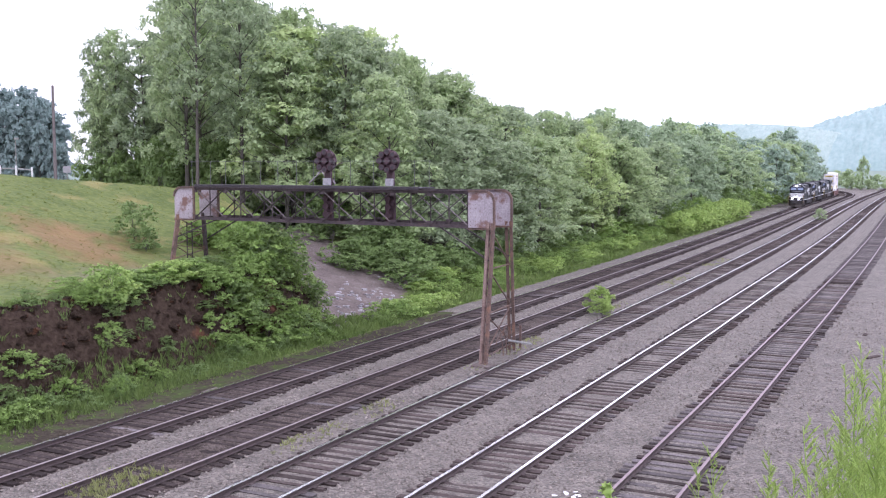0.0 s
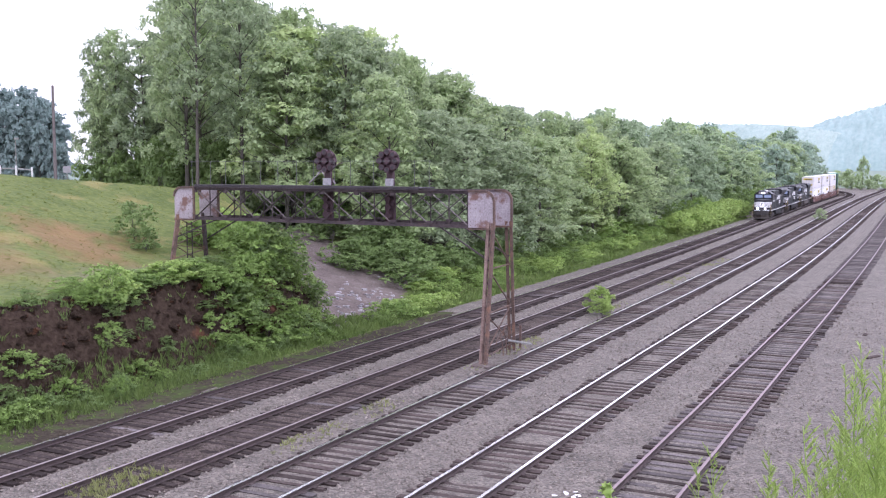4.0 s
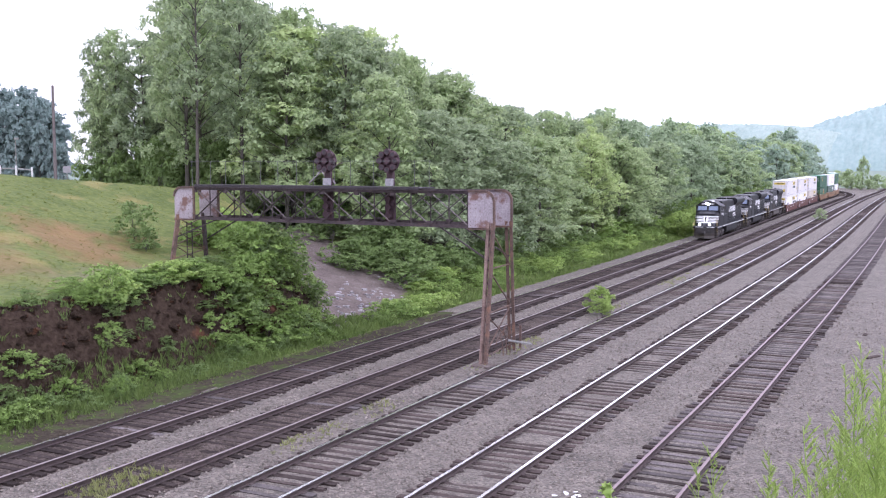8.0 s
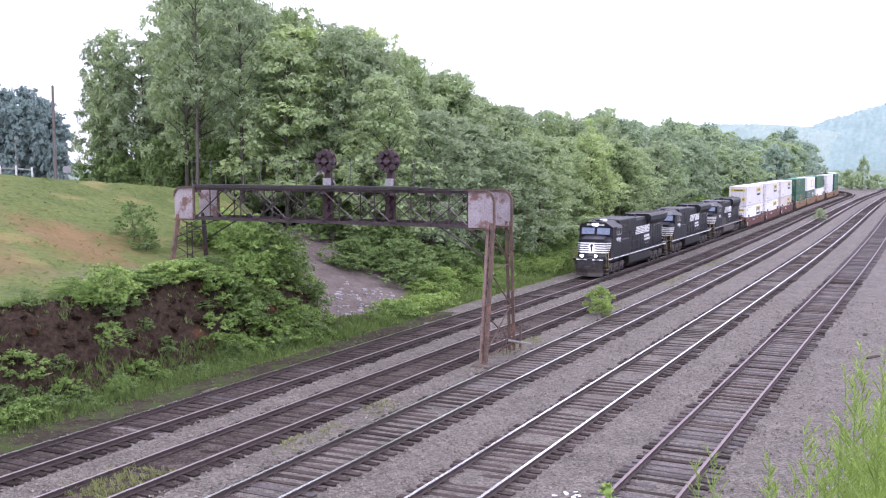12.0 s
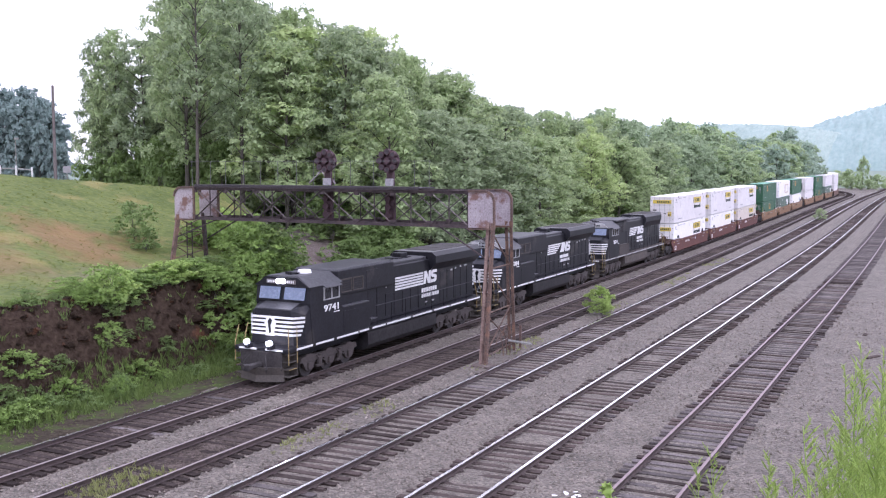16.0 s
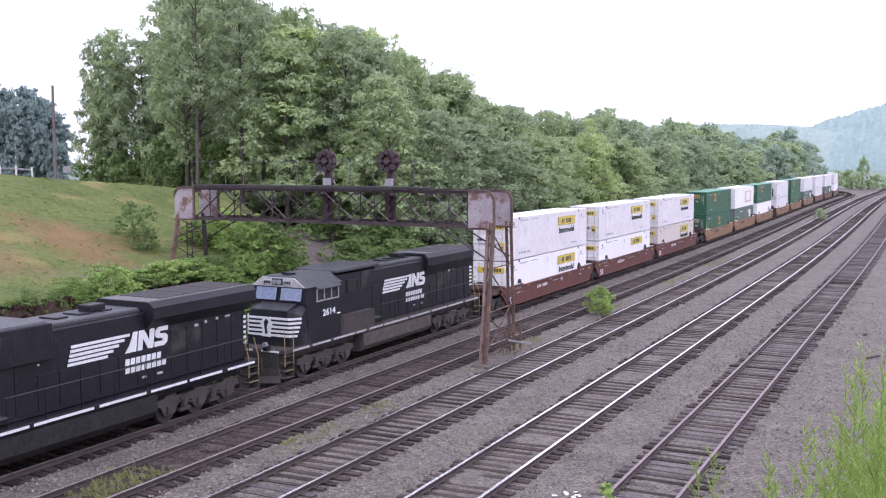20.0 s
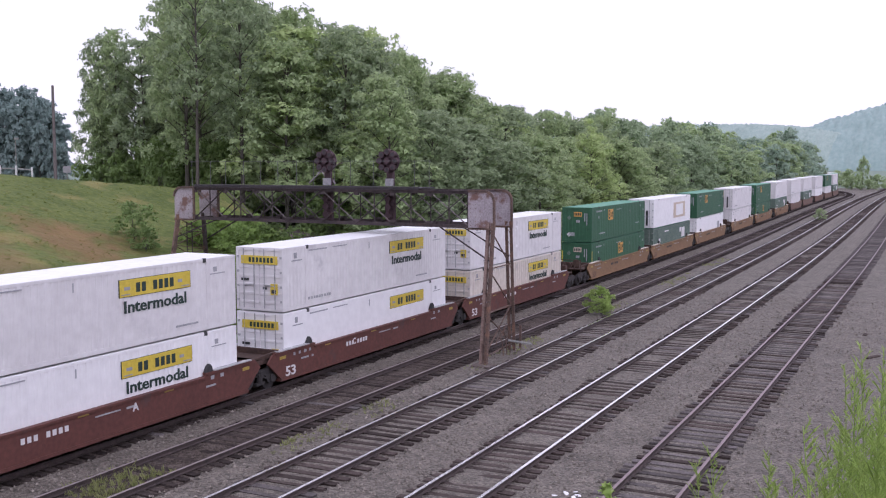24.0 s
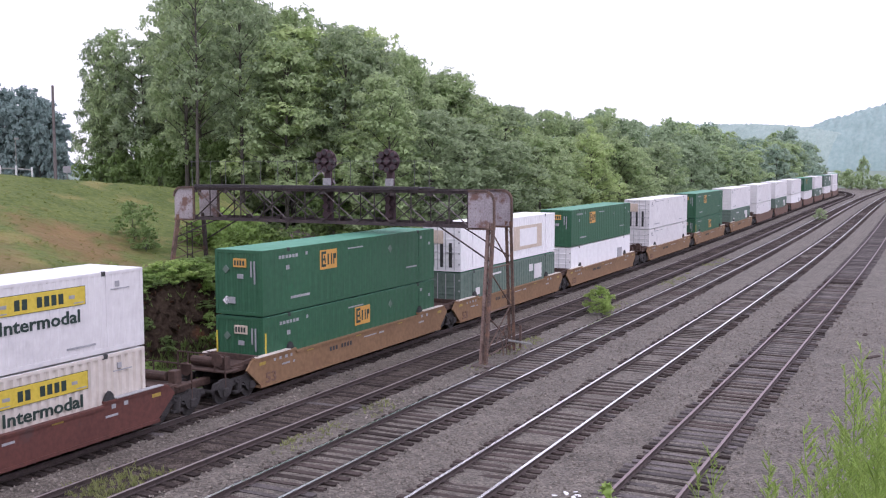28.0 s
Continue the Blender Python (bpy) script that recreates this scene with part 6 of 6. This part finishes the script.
            shared_part(("green_diamond", sx), lambda: prism(BM(), [(11.2, 1.9), (11.4, 2.12), (11.2, 2.34), (11.0, 2.12)] if "high" in signs else [(3.5, 1.5), (3.68, 1.78), (3.5, 2.06), (3.32, 1.78)], "x", *sorted((sx * (CW - 0.02), sx * (CW + 0.012)))), "placard", C_SAGE if "high" in signs else C_BRIGHT, th)
        shared_part(("green_end", signs), lambda: box(BM(), -0.25, 0.42, -0.04, 0.03, 2.12, 2.5, 0.004), "door_sign", C_ORANGE if "high" in signs else C_TAN, th, "orange sign on the end")
        shared_part(("green_end_bars", signs), lambda: [box(bm, -0.2 + 0.15 * i, -0.1 + 0.15 * i, -0.046, -0.04, 2.2, 2.42) for bm in [BM()] for i in range(4)][0], "lettering_block", C_TEXT, th)
        shared_part(("green_end_marks", signs), lambda: [box(bm, *q) for bm in [BM()] for q in ((-0.05, 0.25, -0.03, 0.02, 1.62, 1.82), (-0.72, -0.2, -0.03, 0.02, 0.5, 0.78), (0.66, 0.72, -0.03, 0.02, 1.7, 2.4), (0.84, 0.9, -0.03, 0.02, 1.4, 2.4))][0], "stencil", C_FAINT, th)
        if "high" not in signs:
            shared_part(("tape",), lambda: [box(bm, *q) for bm in [BM()] for q in ((-1.27, -1.2, -0.025, 0.0, 0.5, 2.2), (CW - 0.03, CW + 0.012, 0.1, 0.2, 0.5, 2.2))][0], "marker_tape", C_SIGN, th, "yellow marker tape")
    if "patch" in signs:
        for sx in (1, -1):
            shared_part(("patch", sx), lambda: bars([(8.3, 13.6, 0.62, 2.25)], sx * CW, 0.012), "faded_patch", C_TAN, th, "tan faded patch")
            shared_part(("patch2", sx), lambda: bars([(9.4, 12.6, 0.85, 2.05)], sx * CW, 0.02), "white_patch", C_BRIGHT, th)
    if "slots" in signs:
        for x in (-0.72, -0.1, 0.5):
            shared_part(("slot", x), lambda: box(BM(), x, x + 0.2, -0.02, 0.03, 0.25, 1.75), "dark_bar", C_SHADOW, th)
        shared_part(("slot_patch",), lambda: box(BM(), -1.0, 0.1, -0.03, 0.03, 1.7, 2.5), "tan_panel", C_TAN, th)
    if "blot" in signs:
        for sx in (1, -1):
            shared_part(("blot", signs, sx), lambda: bars([(12.4, 13.7, 0.9, 1.95)], sx * CW, 0.014), "grey_sign", C_FAINT, th, "grey square sign")
    if "emblem" in signs:
        for sx in (1, -1):
            shared_part(("emblem", sx), lambda: bars([(11.2, 11.9, 1.9, 2.4), (12.2, 13.6, 1.3, 2.35), (2.2, 2.8, 1.3, 1.75), (2.2, 2.8, 0.5, 0.95), (4.6, 6.2, 2.3, 2.42)], sx * CW, 0.012), "pale_mark", C_WHITE, th, "pale marks")
    return th


# ---------------------------------------------------------------- well cars
def well_car(label, paint, first, last, number, near=True):
    """One unit of an articulated well car; its container starts at y = 0."""
    th = thing("well_car", label, "well car", "well cars of the train")
    k = paint.name
    for sx in (-1, 1):
        def side():
            bm = BM()
            out = [(-1.4, 1.2), (-1.05, 1.56), (2.15, 1.56), (2.35, 1.42), (CL - 2.35, 1.42), (CL - 2.15, 1.56), (CL + 1.05, 1.56), (CL + 1.4, 1.2), (CL + 0.35, 0.30), (-0.35, 0.30)]
            prism(bm, out, "x", *sorted((sx * 1.36, sx * 1.46)))
            for a, b, z in ((-0.9, 2.2, 1.56), (2.2, CL - 2.2, 1.42), (CL - 2.2, CL + 0.9, 1.56)):
                prism(bm, [(a, z - 0.03), (b, z - 0.03), (b, z + 0.06), (a, z + 0.06)], "x", *sorted((sx * 1.30, sx * 1.52)))
            prism(bm, [(-0.5, 0.28), (CL + 0.5, 0.28), (CL + 0.5, 0.40), (-0.5, 0.40)], "x", *sorted((sx * 1.15, sx * 1.50)))
            return bm
        shared_part(("wellside", sx, k), side, "side_sill", paint, th)
        if near:
            for a, b in ((-0.7, 1.7), (CL - 1.7, CL + 0.7)):
                shared_part(("edge", sx, k, a), lambda: box(BM(), *sorted((sx * 1.28, sx * 1.54)), a, b, 1.62, 1.665, 0.01), "walk_plate", C_STEEL if k != "well_tan" else C_IVORY, th, "pale plate on the sill")
            for y in (1.85, CL - 1.95):
                shared_part(("lock", sx, y), lambda: prism(BM(), [(y - 0.24, 1.6), (y + 0.24, 1.6), (y + 0.17, 1.82), (y + 0.04, 1.94), (y - 0.1, 1.84)], "x", *sorted((sx * 1.30, sx * 1.44))), "container_guide", C_SHADOW, th, "black container guide")
            shared_part(("wellmarks", sx, k), lambda: bars([(0.5 + 0.42 * i, 0.5 + 0.42 * i + (0.14 if i != 2 else 0.2), 1.3, 1.43) for i in range(4)] + [(1.1, 1.7, 1.02, 1.1), (1.95, 2.1, 1.0, 1.1), (CL - 2.2, CL - 1.6, 1.02, 1.1), (CL - 1.9, CL - 1.7, 1.3, 1.45), (CL - 1.3, CL - 1.1, 1.3, 1.45), (8.2, 9.4, 1.15, 1.2), (9.7, 10.2, 1.12, 1.2)], sx * 1.46), "stencil", C_FAINT, th, "pale stencil marks")
            shared_part(("wellyellow", sx, k), lambda: bars([(-0.55, -0.1, 1.26, 1.4), (3.1, 3.6, 1.32, 1.38), (7.4, 7.9, 1.32, 1.38), (CL - 4.6, CL - 4.1, 1.32, 1.38), (CL + 0.15, CL + 0.6, 1.26, 1.4)], sx * 1.46), "reflector", C_DIM, th, "yellow reflectors")
            shared_part(("mark", sx, k), lambda: bars([(5.0 + 0.26 * i, 5.0 + 0.26 * i + 0.16, 0.98, 1.18) for i in range(8) if i != 3], sx * 1.46), "number_block", C_WHITE if k != "well_tan" else C_SHADOW, th, "row of plain bars")
    if near:
        lettering("length_mark", "53", 0.62, C_WHITE if k != "well_tan" else WELL_BROWN, th, 1.472, -0.12, 0.45, 0.76)
        if k == "well_red":
            lettering("unit_letter", number, 0.42, C_WHITE, th, 1.472, 5.6 if number != "A" else 10.0, 0.98)
    shared_part(("floor", k), lambda: box(BM(), -1.2, 1.2, 0.0, CL, 0.26, 0.36), "well_floor", paint, th)
    for e in (0, 1):
        def platform():
            bm = BM()
            y0, y1 = (-2.0, -0.35) if e == 0 else (CL + 0.35, CL + 2.0)
            box(bm, -1.15, 1.15, y0, y1, 1.18, 1.4, 0.02)
            box(bm, -1.36, 1.36, -0.42 if e == 0 else CL + 0.3, -0.3 if e == 0 else CL + 0.42, 0.35, 1.66, 0.02)
            for sx in (-1, 1):
                bar(bm, (sx * 1.34, (-0.5 if e == 0 else CL + 0.5), 1.6), (sx * 0.75, y0 if e == 0 else y1, 1.32), 0.16)
            return bm
        shared_part(("platform", e, k), platform, "end_platform", WELL_DARK, th)

    def running(y):
        truck(th, y, 2, 1.75, GREASE, 0.46)
    running(-1.75)
    if last:
        running(CL + 1.75)
    if first or last:
        for e, flag in ((0, first), (1, last)):
            if not flag:
                continue
            y0, d = (-2.6, -1) if e == 0 else (CL + 2.6, 1)
            bm = BM()
            box(bm, -1.3, 1.3, min(y0, y0 - d * 0.9), max(y0, y0 - d * 0.9), 1.28, 1.36, 0.02)
            box(bm, -0.16, 0.16, min(y0 - d * 0.4, y0 + d * 1.05), max(y0 - d * 0.4, y0 + d * 1.05), 0.7, 1.0, 0.03)
            part("coupler_platform", bm, WELL_DARK, th)
            bm = BM()
            for sx in (-1, 1):
                bar(bm, (sx * 1.25, y0, 0.5), (sx * 1.25, y0, 2.05), 0.05)
                bar(bm, (sx * 0.7, y0, 1.3), (sx * 0.7, y0, 2.05), 0.05)
            bar(bm, (-1.25, y0, 2.05), (1.25, y0, 2.05), 0.05)
            for z in (0.5, 0.85):
                for sx in (-1, 1):
                    bar(bm, (sx * 0.8, y0, z), (sx * 1.25, y0, z), 0.05)
            part("end_rail", bm, WELL_DARK, th)
            bm = BM()
            cyl(bm, (-0.9, y0 - d * 0.55, 1.62), (0.5, y0 - d * 0.55, 1.62), 0.2, n=12)
            box(bm, 0.65, 1.0, min(y0 - d * 0.3, y0 - d * 0.7), max(y0 - d * 0.3, y0 - d * 0.7), 1.36, 1.9, 0.03)
            cyl(bm, (0.9, y0 + d * 0.06, 1.85), (0.9, y0 + d * 0.1, 1.85), 0.28, n=14)
            part("brake_gear", bm, WELL_DARK, th, "brown brake reservoir and wheel")
    return th


# ---------------------------------------------------------------- the train, from nose to tail
def nose_s(t):
    """Where the train's nose stands along the line."""
    return 223.56 - 11.7217 * t + 0.02528 * (t - 14) ** 2 - 0.000305 * (t - 14) ** 3


RIDES = []
RIDES.append((locomotive("9741", "black diesel locomotive with lit lamps and white striped nose", lit=True), 0.0, 22.86, 0.0))
RIDES.append((locomotive("9084", "black diesel locomotive with weathered white brow, behind the leader", grey_brow=True), 22.857, 22.86, 0.0))
RIDES.append((locomotive("2614", "dusty black diesel locomotive with three-pane cab window", second=True, grey_brow=True), 45.85, 22.6, 0.0))

FRONTS = [73.1, 92.85, 112.6, 136.35, 156.2, 176.3, 199.6, 220.7, 243.5, 266.5, 288.2, 312.0] + [334.0 + 21.6 * i for i in range(16)]
WHITE_SIGN = ("white container with yellow sign and dark word", C_WHITE, C_ROOF, "yellow word")
BRIGHT_SIGN = ("bright white container with yellow sign and dark word", C_BRIGHT, C_ROOF, "yellow word")
BRIGHT_SHORT = ("bright white container with yellow sign only", C_BRIGHT, C_ROOF, "yellow")
WHITE_DIAMOND = ("white ribbed container with yellow sign and white placards", C_WHITE, C_ROOF, "yellow word diamond")
IVORY_SIGN = ("ivory ribbed container with yellow sign and dark word", C_IVORY, C_ROOF, "yellow word ivory")
GREEN_HIGH = ("green container with orange square sign high on its side", C_GREEN, C_ROOFGREEN, "orange high")
GREEN_LOW = ("green container with orange square sign and yellow marker tape", C_GREEN, C_ROOFGREEN, "orange low")
WHITE_RIB = ("white deeply ribbed container with faded tan patch", C_BRIGHT, C_ROOF, "patch slots")
SAGE_RIB = ("sage green ribbed container with pale marks", C_SAGE, C_ROOFGREEN, "emblem")
WHITE_BLOT = ("white ribbed container with grey square sign", C_BRIGHT, C_ROOF, "blot")
WHITE_PLAIN = ("plain white container with dark bars on its end", C_WHITE, C_ROOF, "plain slots")
WHITE_FAR = ("plain white container on a well car", C_WHITE, C_ROOF, "plain")
LOADS = [(WHITE_SIGN, BRIGHT_SIGN), (WHITE_SIGN, BRIGHT_SHORT), (WHITE_DIAMOND, IVORY_SIGN),
         (GREEN_HIGH, GREEN_LOW), (WHITE_RIB, SAGE_RIB), (GREEN_HIGH, WHITE_BLOT), (WHITE_PLAIN, WHITE_FAR), (GREEN_HIGH, GREEN_LOW), (WHITE_FAR, SAGE_RIB), (WHITE_FAR, WHITE_FAR),
         (WHITE_FAR, SAGE_RIB), (WHITE_FAR, WHITE_BLOT), (GREEN_HIGH, WHITE_FAR), (WHITE_FAR, SAGE_RIB), (SAGE_RIB, WHITE_FAR), (WHITE_FAR, WHITE_FAR)]
RIB = {"patch slots": (0.42, 0.05), "emblem": (0.42, 0.05), "blot": (0.36, 0.045), "orange high": (0.5, 0.012), "orange low": (0.5, 0.012), "yellow": (0.5, 0.008), "yellow word ivory": (0.36, 0.085), "yellow word diamond": (0.28, 0.026)}
MADE = {}
for i, f in enumerate(FRONTS):
    paint = WELL_RED if i < 3 else (WELL_TAN if i < 9 else WELL_BROWN)
    colour = "brick red" if i < 3 else ("tan orange" if i < 9 else "dull brown")
    first, last = i in (0, 3, 6) or i > 8 and i % 3 == 0, i in (2, 5, 8) or i > 8 and i % 3 == 2
    key = (colour, first, last, "ACB"[i] if i < 3 else "", i < 9)
    if key in MADE:
        well = copy_thing(MADE[key], Matrix())
    else:
        well = MADE[key] = well_car(colour + " steel well car carrying two stacked containers", paint, first, last, "ACB"[i] if i < 3 else "", i < 9)
    RIDES.append((well, f, CL, 0.0))
    pair = LOADS[i] if i < len(LOADS) else LOADS[6 + (i * 5) % 9]
    for level, load in ((1, pair[0]), (0, pair[1])):
        key = (load[0], i < 8)
        if key in MADE:
            box_ob = copy_thing(MADE[key], Matrix())
        else:
            pitch, deep = RIB.get(load[3], (0.28, 0.026))
            box_ob = MADE[key] = container(*load, pitch=pitch, deep=deep, near=i < 8, doors="orange" not in load[3])
        RIDES.append((box_ob, f, CL, 0.36 + (CH + 0.075) * level))


# ---------------------------------------------------------------- distance: wooded ridges, aerial haze painted into their colour
# the farthest hill's colour carries haze as well
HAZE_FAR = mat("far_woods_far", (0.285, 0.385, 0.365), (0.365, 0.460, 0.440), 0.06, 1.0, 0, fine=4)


def ridge(name, label, p0, p1, tops, depth, material, seed, grain):
    """A long wooded hill from p0 to p1 with the given heights along it and a bumpy canopy."""
    rg = np.random.default_rng(seed)
    n, rows = 300, 22
    a, b = np.array(p0, float), np.array(p1, float)
    d = (b - a) / np.linalg.norm(b - a)
    nrm = np.array([-d[1], d[0]])
    vs = []
    for j in range(rows):
        k = j / (rows - 1)
        for i in range(n):
            t = i / (n - 1)
            p = a + (b - a) * t + nrm * depth * k
            h = np.interp(t, np.linspace(0, 1, len(tops)), tops) * math.sin(k * math.pi / 2) ** 0.8
            vs.append((p[0], p[1], -4 + h + (rg.uniform(-grain, grain) if 0 < j else 0)))
    fs = [(j * n + i, j * n + i + 1, (j + 1) * n + i + 1, (j + 1) * n + i) for j in range(rows - 1) for i in range(n - 1)]
    return tagged(new(name, mesh_of(name, vs, fs, material, smooth=True)), label, "hill", kind="structure")


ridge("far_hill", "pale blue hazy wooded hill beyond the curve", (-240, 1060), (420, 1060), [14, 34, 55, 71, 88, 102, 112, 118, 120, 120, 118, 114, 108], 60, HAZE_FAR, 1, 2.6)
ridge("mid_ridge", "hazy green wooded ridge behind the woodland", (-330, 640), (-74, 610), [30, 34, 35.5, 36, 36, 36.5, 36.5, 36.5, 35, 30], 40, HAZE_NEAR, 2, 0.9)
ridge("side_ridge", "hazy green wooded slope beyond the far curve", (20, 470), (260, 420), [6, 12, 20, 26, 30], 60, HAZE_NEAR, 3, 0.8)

# ---------------------------------------------------------------- poles, fence and sign on the hill's crest
POLE_WOOD = mat("pole_timber", (0.10, 0.085, 0.085), (0.19, 0.165, 0.16), 3.0, 0.9, 0.3)
SIGN_WHITE = mat("sign_white", (0.6, 0.6, 0.6), (0.72, 0.72, 0.72), 2.0, 0.6, 0)
z = ground_z(-65, 58.4)
pole = thing("utility_pole", "tall bare weathered timber pole on the hill's crest", "pole", m=pose(-65, 58.4, z))
part("shaft", cyl(BM(), (0, 0, -0.6), (0, 0, 16.02 - z), 0.14, 0.10, 10), POLE_WOOD, pole)
part("cap", cyl(BM(), (0, 0, 16.0 - z), (0, 0, 16.08 - z), 0.11, 0.06, 10), POLE_WOOD, pole)
z = ground_z(-88, 74)
lamp = thing("lamp_post", "thin grey lamp post beyond the crest", "lamp post", m=pose(-88, 74, z))
part("shaft", cyl(BM(), (0, 0, -0.4), (0, 0, 12.4 - z), 0.07, 0.05, 8), GREY_PIPE, lamp)
part("lantern", box(BM(), -0.12, 0.5, -0.1, 0.1, 12.3 - z, 12.5 - z, 0.02), GREY_PIPE, lamp)
fence = thing("guard_fence", "low white roadside guard fence on the crest", "fence")
for i in range(11):
    x, y = -79.5 + i * 1.0, 52.5 + i * 0.75
    z = ground_z(x, y)
    part("post", box(BM(), x - 0.06, x + 0.06, y - 0.06, y + 0.06, z - 0.3, z + 1.42, 0.01), SIGN_WHITE, fence)
    if i < 10:
        z1 = ground_z(x + 1.0, y + 0.75)
        part("rail", bar(BM(), (x, y, z + 1.18), (x + 1.0, y + 0.75, z1 + 1.18), 0.05, 0.12), GREY_PIPE, fence)
z = ground_z(-66, 60.5)
sign = thing("road_sign", "small white sign board on a post by the pole", "sign", m=pose(-66, 60.5, z, 0, 0, 40))
part("post", box(BM(), -0.04, 0.04, -0.04, 0.04, -0.3, 1.45), GREY_PIPE, sign)
part("board", box(BM(), -0.3, 0.3, -0.07, -0.04, 0.95, 1.5, 0.01), GRIME, sign)
# litter beside the tracks
rng = random.Random(31)
for i in range(5):
    x, y = -10.9 + i * 0.16 + rng.uniform(-0.1, 0.1), 29.0 + rng.uniform(-0.35, 0.35)
    sc = thing("paper_scrap", "crumpled white scrap lying on the ballast", "litter", "scraps on the ballast", m=pose(x, y, -0.175, rng.uniform(-20, 20), rng.uniform(-20, 20), rng.uniform(0, 360)))
    bm = BM()
    bmesh.ops.create_icosphere(bm, subdivisions=2, radius=0.075)
    for v in bm.verts:
        v.co = Vector((v.co.x * 1.4, v.co.y, v.co.z * 0.35)) * rng.uniform(0.75, 1.2)
    part("sheet", bm, C_BRIGHT, sc)
for x, y, ln in ((-4.2, 57.0, 1.2), (-3.2, 60.0, 1.6), (-2.6, 57.5, 0.9), (-5.2, 64.5, 0.8)):
    tm = thing("old_tie", "dark rotten tie lying half buried in gravel", "timber", "discarded ties", m=pose(x, y, ground_z(x, y) - 0.02, 0, 0, rng.uniform(60, 110)))
    part("beam", box(BM(), -ln / 2, ln / 2, -0.11, 0.11, -0.06, 0.10, 0.02), TIE, tm)


# marks too small to pick apart
for ob in bpy.data.objects:
    if ob.parent and ob.name.split(".")[0] in ("stencil", "lettering_block", "number_block", "hinge", "notice_block", "pale_mark", "hood_mark", "reflector", "end_stripe", "lifting_post", "sill_stripe", "rivet_mark", "sign_ornament"):
        tagged(ob, kind="stuff")


# ---------------------------------------------------------------- motion of the train
def motions():
    for th, a, length, high in RIDES:
        rows = []
        for t in range(29):
            s0 = nose_s(t) + a
            p, q = line(s0, TRACKS[0]), line(s0 + length, TRACKS[0])
            rows.append((float(t), pose(p.x, p.y, high, 0, 0, math.degrees(math.atan2(-(q.x - p.x), q.y - p.y)))))
        walk(th, rows)
    # wheels of the engines and the nearest cars roll along the rails
    for th, a, length, high in RIDES[:30]:
        for ob in th.children:
            if ob.name.split(".")[0] == "wheelset":
                x, y, r = ob.location
                rows, step = [], 28.0 / 560
                for i in range(561):
                    rows.append((i * step, pose(x, y, r, math.degrees((nose_s(0) - nose_s(i * step)) / r), 0, 0)))
                walk(ob, rows)


motions()
